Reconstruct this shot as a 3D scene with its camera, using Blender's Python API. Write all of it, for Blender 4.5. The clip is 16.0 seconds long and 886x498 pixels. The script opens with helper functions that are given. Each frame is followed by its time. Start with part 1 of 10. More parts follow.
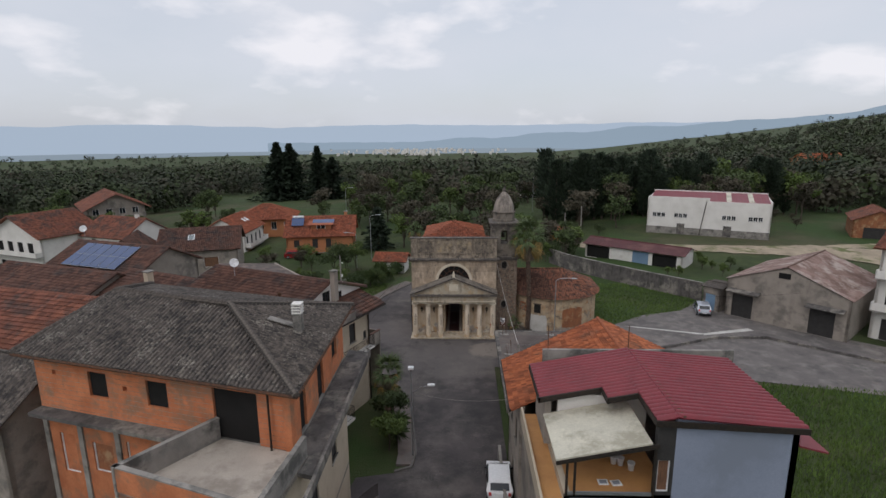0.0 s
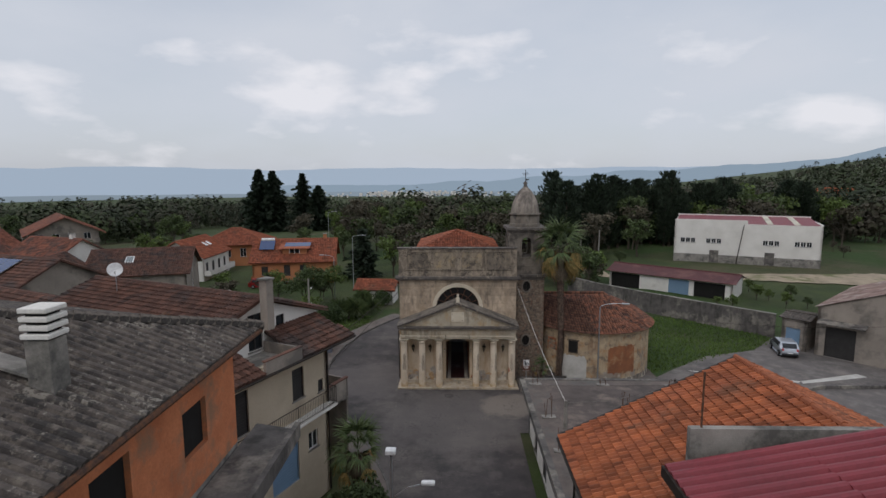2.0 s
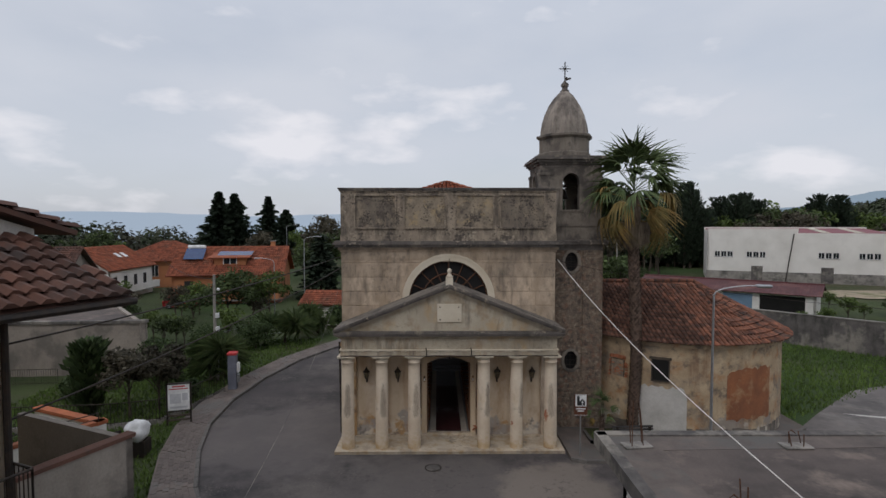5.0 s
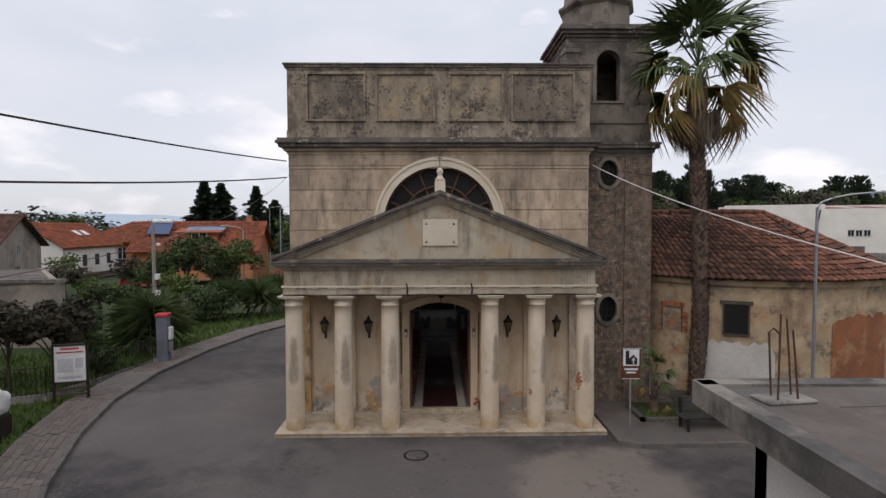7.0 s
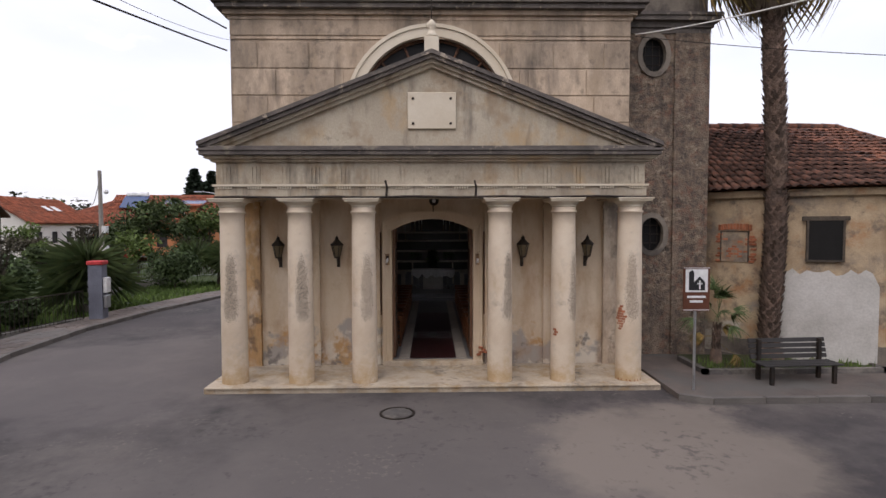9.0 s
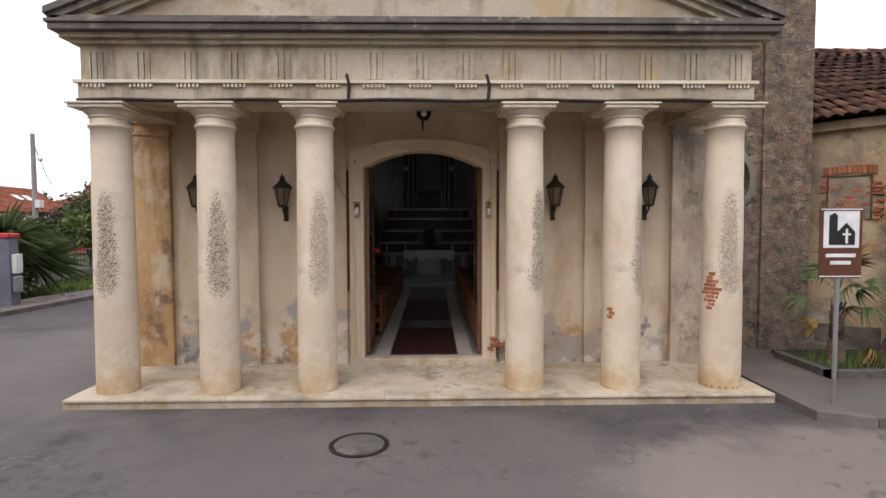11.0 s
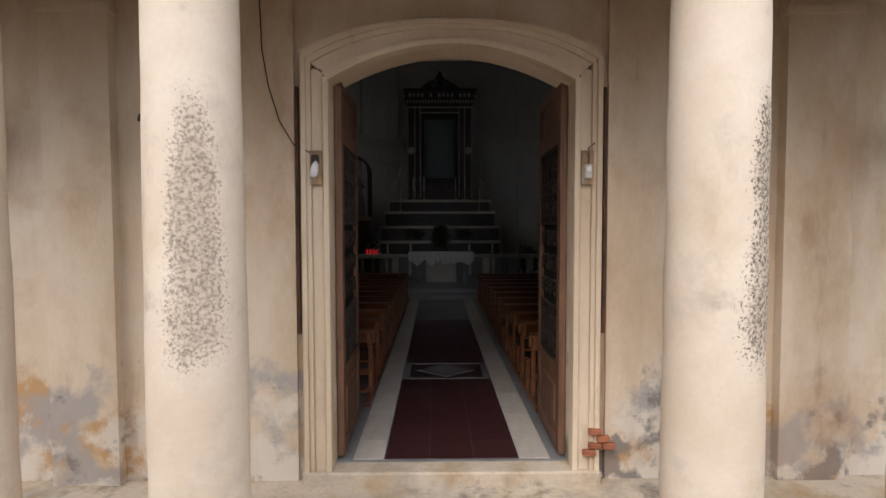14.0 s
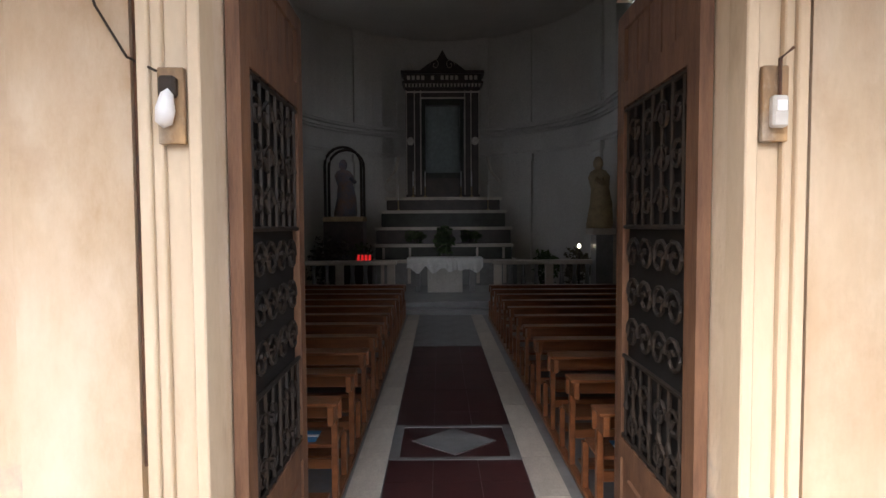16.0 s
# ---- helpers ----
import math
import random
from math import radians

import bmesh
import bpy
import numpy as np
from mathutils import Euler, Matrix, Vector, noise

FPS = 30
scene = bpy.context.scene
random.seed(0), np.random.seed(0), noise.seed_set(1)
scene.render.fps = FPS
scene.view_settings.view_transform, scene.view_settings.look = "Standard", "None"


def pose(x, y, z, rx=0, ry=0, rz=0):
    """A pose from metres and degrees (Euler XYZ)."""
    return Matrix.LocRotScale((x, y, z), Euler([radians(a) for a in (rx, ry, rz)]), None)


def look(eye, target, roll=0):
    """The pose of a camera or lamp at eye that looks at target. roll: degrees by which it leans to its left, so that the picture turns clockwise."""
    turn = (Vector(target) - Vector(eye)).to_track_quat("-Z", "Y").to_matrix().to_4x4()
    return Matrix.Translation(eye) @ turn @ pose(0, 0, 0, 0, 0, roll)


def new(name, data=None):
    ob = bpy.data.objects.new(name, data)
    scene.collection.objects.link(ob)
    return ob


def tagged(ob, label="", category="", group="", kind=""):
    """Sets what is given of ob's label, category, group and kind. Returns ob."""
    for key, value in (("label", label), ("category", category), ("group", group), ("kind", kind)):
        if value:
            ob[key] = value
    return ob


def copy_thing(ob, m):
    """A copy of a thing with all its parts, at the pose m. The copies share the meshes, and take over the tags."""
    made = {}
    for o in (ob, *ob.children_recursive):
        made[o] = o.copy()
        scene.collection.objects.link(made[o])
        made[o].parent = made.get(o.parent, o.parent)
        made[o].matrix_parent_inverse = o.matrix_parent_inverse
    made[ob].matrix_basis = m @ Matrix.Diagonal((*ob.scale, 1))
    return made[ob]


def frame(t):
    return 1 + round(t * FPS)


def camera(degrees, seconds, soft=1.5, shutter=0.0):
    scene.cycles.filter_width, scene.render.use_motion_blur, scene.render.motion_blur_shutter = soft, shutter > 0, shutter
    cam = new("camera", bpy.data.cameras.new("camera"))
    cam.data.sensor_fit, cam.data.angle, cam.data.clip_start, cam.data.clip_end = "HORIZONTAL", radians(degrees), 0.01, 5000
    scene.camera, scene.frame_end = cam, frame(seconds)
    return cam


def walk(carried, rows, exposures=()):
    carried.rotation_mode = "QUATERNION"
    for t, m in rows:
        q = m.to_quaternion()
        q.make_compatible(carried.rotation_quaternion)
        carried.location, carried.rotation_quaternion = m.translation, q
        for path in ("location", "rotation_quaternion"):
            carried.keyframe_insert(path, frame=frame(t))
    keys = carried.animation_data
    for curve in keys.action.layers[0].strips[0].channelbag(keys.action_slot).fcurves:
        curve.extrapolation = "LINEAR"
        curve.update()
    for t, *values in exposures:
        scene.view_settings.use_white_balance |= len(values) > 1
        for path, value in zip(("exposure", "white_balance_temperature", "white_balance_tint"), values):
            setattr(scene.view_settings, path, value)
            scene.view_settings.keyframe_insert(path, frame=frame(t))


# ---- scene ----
cam = camera(79.8, 16.0)
METRES, EYE, TILT, LEAN, TURN = 64.0, 24.05, 0.0, 0.0, 2.1
ROWS = [
    (0.0, 0.0, 0.0, 0.0, -0.1, -12.28, 0.46),
    (0.5, -0.0029, 0.0641, -0.0234, -0.22, -11.14, 0.42),
    (1.0, -0.0065, 0.1291, -0.0468, -0.4, -10.01, 0.34),
    (1.5, -0.0083, 0.1929, -0.0699, -0.57, -8.86, 0.27),
    (2.0, -0.0092, 0.2558, -0.0945, -0.79, -7.68, 0.21),
    (2.5, -0.01, 0.3172, -0.1171, -1.11, -6.39, 0.15),
    (3.0, -0.0107, 0.3777, -0.1386, -1.53, -5.14, 0.04),
    (5.5, 0.0007, 0.6061, -0.2328, -2.76, -2.52, 0.07),
    (6.0, 0.0037, 0.6371, -0.2492, -2.88, -2.51, 0.1),
    (6.5, 0.0056, 0.6607, -0.2625, -2.95, -2.46, 0.15),
    (7.0, 0.0071, 0.6803, -0.2739, -2.98, -2.41, 0.17),
    (7.5, 0.0081, 0.6985, -0.2845, -3.05, -2.44, 0.17),
    (8.0, 0.0095, 0.7161, -0.2952, -3.09, -2.49, 0.16),
    (8.5, 0.0108, 0.7325, -0.3058, -3.15, -2.57, 0.16),
    (9.0, 0.0122, 0.7485, -0.3165, -3.23, -2.66, 0.19),
    (9.5, 0.0139, 0.7653, -0.3245, -3.3, -2.69, 0.2),
    (12.0, 0.0183, 0.8441, -0.3375, -3.12, -2.51, 0.17),
    (12.5, 0.0186, 0.8568, -0.339, -2.96, -2.32, 0.19),
    (13.0, 0.0179, 0.8683, -0.3385, -2.81, -2.44, 0.16),
    (13.5, 0.0166, 0.8795, -0.3382, -2.92, -2.49, 0.11),
    (14.0, 0.0152, 0.8903, -0.3383, -2.82, -2.5, 0.1),
    (14.5, 0.0137, 0.9001, -0.338, -2.74, -2.5, 0.15),
    (15.0, 0.0143, 0.9096, -0.3379, -2.65, -2.51, 0.19),
    (15.5, 0.0152, 0.9194, -0.3379, -2.61, -2.51, 0.26),
    (16.0, 0.0166, 0.9291, -0.3378, -2.51, -2.49, 0.29),
]
EXPOSURES = [(0.0, 0.03, 6350, 13), (3.0, -0.15, 6300, 12), (5.5, -0.05, 6350, 13), (7.0, 0.25, 6500, 15), (9.0, 0.68, 6500, 19), (10.5, 1.05, 6550, 17), (12.0, 1.47, 6450, 15), (12.5, 1.53, 6450, 15), (14.5, 1.80, 6400, 15), (15.0, 2.28, 6400, 15), (15.2, 2.42, 6400, 15), (16.0, 2.98, 6330, 15)]
walk(cam, [(t, pose(0, 0, EYE, TILT, LEAN, TURN) @ pose(METRES * x, METRES * y, METRES * z, 90 + pitch, roll, yaw)) for t, x, y, z, yaw, pitch, roll in ROWS], EXPOSURES)

# ---- sky and sun ----
SUN_ELEV, SUN_AZ = 48.0, 205.0   # degrees; azimuth from +y, clockwise
world = bpy.data.worlds.new("overcast_sky")
scene.world = world
world.use_nodes = True
wn, wl = world.node_tree.nodes, world.node_tree.links
wn.clear()


def wnode(kind, **vals):
    n = wn.new(kind)
    for k, v in vals.items():
        n.inputs[k].default_value = v
    return n


sky = wn.new("ShaderNodeTexSky")
sky.sky_type = "NISHITA"
sky.sun_disc = False
sky.sun_elevation, sky.sun_rotation = radians(SUN_ELEV), radians(SUN_AZ)
sky.air_density, sky.dust_density = 1.2, 2.0
tc = wn.new("ShaderNodeTexCoord")
mp = wn.new("ShaderNodeMapping")
mp.inputs["Scale"].default_value = (1.0, 1.0, 2.6)
wl.new(tc.outputs["Generated"], mp.inputs["Vector"])
cl = wnode("ShaderNodeTexNoise", Scale=1.9, Detail=7.0, Roughness=0.52)
wl.new(mp.outputs["Vector"], cl.inputs["Vector"])
puff = wnode("ShaderNodeTexNoise", Scale=4.6, Detail=9.0, Roughness=0.5)
mp2 = wn.new("ShaderNodeMapping")
mp2.inputs["Scale"].default_value = (1.0, 1.0, 2.4)
mp2.inputs["Location"].default_value = (0.35, 0.0, 0.12)
wl.new(tc.outputs["Generated"], mp2.inputs["Vector"])
wl.new(mp2.outputs["Vector"], puff.inputs["Vector"])
r1 = wn.new("ShaderNodeValToRGB")
r1.color_ramp.elements[0].position, r1.color_ramp.elements[1].position = 0.36, 0.66
r1.color_ramp.elements[0].color, r1.color_ramp.elements[1].color = (0.74, 0.74, 0.74, 1), (1, 1, 1, 1)
wl.new(cl.outputs["Fac"], r1.inputs["Fac"])
r2 = wn.new("ShaderNodeValToRGB")
r2.color_ramp.elements[0].position, r2.color_ramp.elements[1].position = 0.57, 0.7
r2.color_ramp.elements[1].color = (0.75, 0.75, 0.75, 1)
wl.new(puff.outputs["Fac"], r2.inputs["Fac"])
skym = wn.new("ShaderNodeMixRGB")
skym.blend_type = "MULTIPLY"
skym.inputs["Fac"].default_value = 1.0
skym.inputs["Color2"].default_value = (0.11, 0.11, 0.11, 1)
wl.new(sky.outputs["Color"], skym.inputs["Color1"])
veil = wn.new("ShaderNodeMixRGB")
wl.new(r1.outputs["Color"], veil.inputs["Fac"])
wl.new(skym.outputs["Color"], veil.inputs["Color1"])
veil.inputs["Color2"].default_value = (0.65, 0.685, 0.735, 1)
white = wn.new("ShaderNodeMixRGB")
wl.new(r2.outputs["Color"], white.inputs["Fac"])
wl.new(veil.outputs["Color"], white.inputs["Color1"])
white.inputs["Color2"].default_value = (0.9, 0.89, 0.9, 1)
# overcast dome: brighter towards the zenith
sep = wn.new("ShaderNodeSeparateXYZ")
wl.new(tc.outputs["Generated"], sep.inputs["Vector"])
grad = wn.new("ShaderNodeMapRange")
grad.inputs["From Min"].default_value, grad.inputs["From Max"].default_value = 0.3, 1.0
grad.inputs["To Min"].default_value, grad.inputs["To Max"].default_value = 1.0, 1.35
wl.new(sep.outputs["Z"], grad.inputs["Value"])
bg = wn.new("ShaderNodeBackground")
wl.new(white.outputs["Color"], bg.inputs["Color"])
wl.new(grad.outputs["Result"], bg.inputs["Strength"])
wout = wn.new("ShaderNodeOutputWorld")
wl.new(bg.outputs["Background"], wout.inputs["Surface"])
sun_data = bpy.data.lights.new("sun", "SUN")
sun_data.energy, sun_data.angle, sun_data.color = 0.6, radians(40), (1.0, 0.95, 0.88)
az, el = radians(SUN_AZ), radians(SUN_ELEV)
sun = new("sun", sun_data)
sun.matrix_world = look((math.sin(az) * math.cos(el) * 200, math.cos(az) * math.cos(el) * 200 + 60, math.sin(el) * 200), (0, 60, 0))

# ---- materials ----
def mat(name, base, base2=None, rough=0.85, metal=0.0, scale=1.5, fine=25.0, bump=0.25, stain=None, stain_scale=0.5, stain_pos=(0.5, 0.62), island=0.0, obvar=0.0, stretch=(1, 1, 1), bump_dist=0.02, fac=(0.35, 0.65), spec=0.3, grain=(0.78, 1.2)):
    """A surface with colour variation at two scales, stains and fine relief, in metres."""
    m = bpy.data.materials.new(name)
    m.use_nodes = True
    nt, ln = m.node_tree.nodes, m.node_tree.links
    b = nt["Principled BSDF"]
    b.inputs["Roughness"].default_value, b.inputs["Metallic"].default_value = rough, metal
    b.inputs["Specular IOR Level"].default_value = spec
    base2 = base2 or tuple(c * 0.72 for c in base)
    tcn = nt.new("ShaderNodeTexCoord")
    mpn = nt.new("ShaderNodeMapping")
    mpn.inputs["Scale"].default_value = stretch
    ln.new(tcn.outputs["Object"], mpn.inputs["Vector"])
    n1 = nt.new("ShaderNodeTexNoise")
    n1.inputs["Scale"].default_value, n1.inputs["Detail"].default_value, n1.inputs["Roughness"].default_value = scale, 8.0, 0.62
    n2 = nt.new("ShaderNodeTexNoise")
    n2.inputs["Scale"].default_value, n2.inputs["Detail"].default_value = fine, 5.0
    ln.new(mpn.outputs["Vector"], n1.inputs["Vector"])
    ln.new(mpn.outputs["Vector"], n2.inputs["Vector"])
    rp = nt.new("ShaderNodeValToRGB")
    rp.color_ramp.elements[0].position, rp.color_ramp.elements[1].position = fac
    rp.color_ramp.elements[0].color, rp.color_ramp.elements[1].color = (*base2, 1), (*base, 1)
    ln.new(n1.outputs["Fac"], rp.inputs["Fac"])
    fm = nt.new("ShaderNodeMapRange")
    fm.inputs["To Min"].default_value, fm.inputs["To Max"].default_value = grain
    ln.new(n2.outputs["Fac"], fm.inputs["Value"])
    mul = nt.new("ShaderNodeMixRGB")
    mul.blend_type, mul.inputs["Fac"].default_value = "MULTIPLY", 1.0
    ln.new(rp.outputs["Color"], mul.inputs["Color1"])
    ln.new(fm.outputs["Result"], mul.inputs["Color2"])
    col = mul.outputs["Color"]
    if stain:
        for i, (sc, ss) in enumerate(zip(stain if isinstance(stain, list) else [stain], (stain_scale, stain_scale * 1.7, stain_scale * 2.6))):
            n3 = nt.new("ShaderNodeTexNoise")
            n3.inputs["Scale"].default_value, n3.inputs["Detail"].default_value, n3.inputs["Roughness"].default_value = ss, 9.0, 0.68
            ofs = nt.new("ShaderNodeVectorMath")
            ofs.operation = "ADD"
            ofs.inputs[1].default_value = (7.3 * (i + 1), 3.1, 5.7 * i)
            ln.new(mpn.outputs["Vector"], ofs.inputs[0])
            ln.new(ofs.outputs["Vector"], n3.inputs["Vector"])
            r3 = nt.new("ShaderNodeValToRGB")
            r3.color_ramp.elements[0].position, r3.color_ramp.elements[1].position = stain_pos
            ln.new(n3.outputs["Fac"], r3.inputs["Fac"])
            mx = nt.new("ShaderNodeMixRGB")
            ln.new(r3.outputs["Color"], mx.inputs["Fac"])
            ln.new(col, mx.inputs["Color1"])
            mx.inputs["Color2"].default_value = (*sc, 1)
            col = mx.outputs["Color"]
    for amount, kind in ((island, "ShaderNodeNewGeometry"), (obvar, "ShaderNodeObjectInfo")):
        if amount:
            g = nt.new(kind)
            mr = nt.new("ShaderNodeMapRange")
            mr.inputs["To Min"].default_value, mr.inputs["To Max"].default_value = 1 - amount, 1 + amount
            ln.new(g.outputs["Random Per Island" if island and kind.endswith("Geometry") else "Random"], mr.inputs["Value"])
            m2 = nt.new("ShaderNodeMixRGB")
            m2.blend_type, m2.inputs["Fac"].default_value = "MULTIPLY", 1.0
            ln.new(col, m2.inputs["Color1"])
            ln.new(mr.outputs["Result"], m2.inputs["Color2"])
            col = m2.outputs["Color"]
    ln.new(col, b.inputs["Base Color"])
    if bump:
        bp = nt.new("ShaderNodeBump")
        bp.inputs["Strength"].default_value, bp.inputs["Distance"].default_value = bump, bump_dist
        ad = nt.new("ShaderNodeMath")
        ad.operation = "ADD"
        ln.new(n1.outputs["Fac"], ad.inputs[0])
        ln.new(n2.outputs["Fac"], ad.inputs[1])
        ln.new(ad.outputs["Value"], bp.inputs["Height"])
        ln.new(bp.outputs["Normal"], b.inputs["Normal"])
    return m


def emit(name, colour, strength):
    m = bpy.data.materials.new(name)
    m.use_nodes = True
    b = m.node_tree.nodes["Principled BSDF"]
    b.inputs["Base Color"].default_value = (*colour, 1)
    b.inputs["Emission Color"].default_value = (*colour, 1)
    b.inputs["Emission Strength"].default_value = strength
    return m


def glass(name, tint=(0.75, 0.8, 0.8), rough=0.03):
    m = bpy.data.materials.new(name)
    m.use_nodes = True
    b = m.node_tree.nodes["Principled BSDF"]
    b.inputs["Base Color"].default_value = (*tint, 1)
    b.inputs["Roughness"].default_value = rough
    b.inputs["Transmission Weight"].default_value = 1.0
    b.inputs["IOR"].default_value = 1.2
    return m


GREY_STAIN, BLACK_STAIN, OCHRE = (0.13, 0.12, 0.11), (0.05, 0.045, 0.042), (0.40, 0.23, 0.09)
M_asphalt = mat("asphalt", (0.088, 0.076, 0.074), (0.058, 0.051, 0.051), 0.9, scale=0.25, fine=60, bump=0.3, bump_dist=0.006, stain=[(0.15, 0.13, 0.116), (0.04, 0.038, 0.038)], stain_scale=0.16, stain_pos=(0.45, 0.66))
M_plaza = mat("pale_asphalt", (0.165, 0.146, 0.136), (0.115, 0.103, 0.097), 0.9, scale=0.3, fine=55, bump=0.3, bump_dist=0.006, stain=[(0.07, 0.066, 0.062), (0.24, 0.22, 0.2)], stain_scale=0.3, stain_pos=(0.5, 0.75))
M_pave = mat("concrete_pavement", (0.18, 0.146, 0.127), (0.105, 0.087, 0.077), 0.9, scale=0.8, fine=35, stain=GREY_STAIN, obvar=0.18)
M_kerb = mat("kerb_stone", (0.17, 0.155, 0.14), (0.1, 0.092, 0.084), 0.9, scale=1.2, obvar=0.12, stain=GREY_STAIN)
M_grass_ground = mat("grass_ground", (0.055, 0.074, 0.023), (0.034, 0.047, 0.017), 0.95, scale=0.25, fine=9, bump=0.8, bump_dist=0.1, stain=[(0.08, 0.072, 0.038), (0.036, 0.064, 0.016)], stain_scale=0.02, stain_pos=(0.5, 0.6))
M_dirt = mat("sandy_track", (0.38, 0.31, 0.22), (0.26, 0.21, 0.15), 0.95, scale=0.4, fine=12, stain=(0.12, 0.13, 0.05), stain_scale=0.25)
M_plaster = mat("weathered_cream_plaster", (0.50, 0.44, 0.34), (0.40, 0.34, 0.255), 0.92, scale=0.7, fine=30, bump=0.3, bump_dist=0.012, stain=[(0.20, 0.17, 0.13), (0.46, 0.30, 0.14)], stain_scale=0.45, stain_pos=(0.52, 0.74), stretch=(1, 1, 0.7))
M_facade = mat("stained_facade_plaster", (0.55, 0.43, 0.315), (0.40, 0.31, 0.225), 0.92, scale=1.4, fine=34, bump=0.4, bump_dist=0.014, stain=[(0.19, 0.155, 0.12), (0.33, 0.25, 0.17)], stain_scale=0.8, stain_pos=(0.5, 0.72), stretch=(1, 1, 0.5), obvar=0.14)
M_porch = mat("cream_ochre_porch_plaster", (0.66, 0.555, 0.415), (0.53, 0.415, 0.28), 0.92, scale=0.8, fine=34, bump=0.3, bump_dist=0.012, stain=[(0.42, 0.285, 0.17), (0.66, 0.57, 0.45)], stain_scale=0.6, stain_pos=(0.5, 0.7), stretch=(1, 1, 0.45), grain=(0.92, 1.07))
M_parapet = mat("lichen_grey_plaster", (0.34, 0.275, 0.205), (0.20, 0.165, 0.13), 0.95, scale=1.6, fine=30, bump=0.5, bump_dist=0.02, stain=[(0.10, 0.083, 0.068), (0.40, 0.33, 0.245)], stain_scale=1.1, stain_pos=(0.5, 0.68), stretch=(1, 1, 0.6))
M_panel_dark = mat("sooty_panel_plaster", (0.23, 0.19, 0.145), (0.13, 0.108, 0.088), 0.95, scale=2.0, fine=34, bump=0.6, bump_dist=0.02, stain=[(0.075, 0.063, 0.054), (0.3, 0.24, 0.17)], stain_scale=1.4, stain_pos=(0.5, 0.68), stretch=(1, 1, 0.6))
M_panel_pale = mat("flaking_panel_plaster", (0.36, 0.29, 0.205), (0.22, 0.18, 0.135), 0.95, scale=2.0, fine=34, bump=0.6, bump_dist=0.02, stain=[(0.08, 0.068, 0.06), (0.42, 0.31, 0.17)], stain_scale=1.4, stain_pos=(0.53, 0.68))
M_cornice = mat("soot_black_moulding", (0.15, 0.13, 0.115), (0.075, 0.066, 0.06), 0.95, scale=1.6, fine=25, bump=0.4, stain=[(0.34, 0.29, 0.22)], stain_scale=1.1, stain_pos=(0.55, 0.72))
M_column = mat("cream_column_plaster", (0.66, 0.59, 0.47), (0.56, 0.48, 0.36), 0.9, scale=0.9, fine=35, bump=0.2, bump_dist=0.008, stain=[(0.48, 0.34, 0.18)], stain_scale=0.7, stain_pos=(0.58, 0.75), grain=(0.92, 1.07))
M_podium = mat("stained_porch_stone", (0.56, 0.475, 0.36), (0.42, 0.345, 0.26), 0.88, scale=0.9, fine=30, bump=0.3, bump_dist=0.01, stain=[(0.19, 0.165, 0.135), (0.52, 0.45, 0.35), (0.36, 0.25, 0.13)], stain_scale=0.6, stain_pos=(0.48, 0.66))
M_render_patch = mat("exposed_pebble_render", (0.36, 0.31, 0.255), (0.13, 0.115, 0.10), 0.97, scale=14, fine=60, bump=1.0, bump_dist=0.02, stain=(0.42, 0.37, 0.30), stain_scale=2.0)
M_tower = mat("crumbling_tower_render", (0.25, 0.185, 0.135), (0.10, 0.082, 0.068), 0.97, scale=5.0, fine=24, bump=1.0, bump_dist=0.07, stain=[(0.055, 0.047, 0.042), (0.23, 0.12, 0.08), (0.33, 0.27, 0.2)], stain_scale=2.2, stain_pos=(0.52, 0.68))
M_tower_smooth = mat("grey_tower_plaster", (0.25, 0.215, 0.175), (0.14, 0.12, 0.10), 0.95, scale=0.9, fine=22, bump=0.4, stain=[(0.08, 0.07, 0.062)], stain_scale=0.8)
M_dome = mat("weathered_dome_plaster", (0.35, 0.30, 0.25), (0.19, 0.165, 0.14), 0.93, scale=0.9, fine=20, bump=0.3, stain=[(0.10, 0.085, 0.075)], stain_scale=0.7, stretch=(1, 1, 0.4))
M_sacristy = mat("peeling_ochre_wall", (0.50, 0.385, 0.25), (0.36, 0.265, 0.165), 0.95, scale=1.2, fine=26, bump=0.5, bump_dist=0.02, stain=[(0.21, 0.175, 0.14), (0.36, 0.19, 0.09), (0.15, 0.12, 0.095)], stain_scale=0.75, stain_pos=(0.52, 0.68))
M_whitewash = mat("pale_cement_patch", (0.55, 0.53, 0.49), (0.42, 0.40, 0.36), 0.95, scale=1.2, fine=20)
M_redplaster = mat("rust_red_plaster", (0.30, 0.12, 0.055), (0.20, 0.085, 0.045), 0.95, scale=1.2, fine=20, stain=(0.36, 0.22, 0.12), stain_scale=0.9)
M_brickpiece = mat("exposed_red_brick", (0.38, 0.14, 0.07), (0.27, 0.10, 0.055), 0.95, scale=6, fine=60, obvar=0.25)
M_tile_old = mat("old_clay_pantile", (0.26, 0.10, 0.055), (0.12, 0.06, 0.042), 0.93, scale=3.0, fine=40, bump=0.3, island=0.45, obvar=0.45, stain=[(0.05, 0.043, 0.038)], stain_scale=1.2, stain_pos=(0.5, 0.68))
M_tile_orange = mat("orange_clay_tile", (0.38, 0.12, 0.05), (0.25, 0.083, 0.042), 0.9, scale=1.0, fine=25, bump=0.25, island=0.36, stain=[(0.15, 0.085, 0.055)], stain_scale=0.5, stain_pos=(0.54, 0.74))
M_tile_brown = mat("dark_brown_roof_tile", (0.135, 0.065, 0.045), (0.085, 0.046, 0.035), 0.85, scale=0.8, fine=25, bump=0.25, island=0.36, stain=(0.06, 0.045, 0.04), stain_scale=0.4)
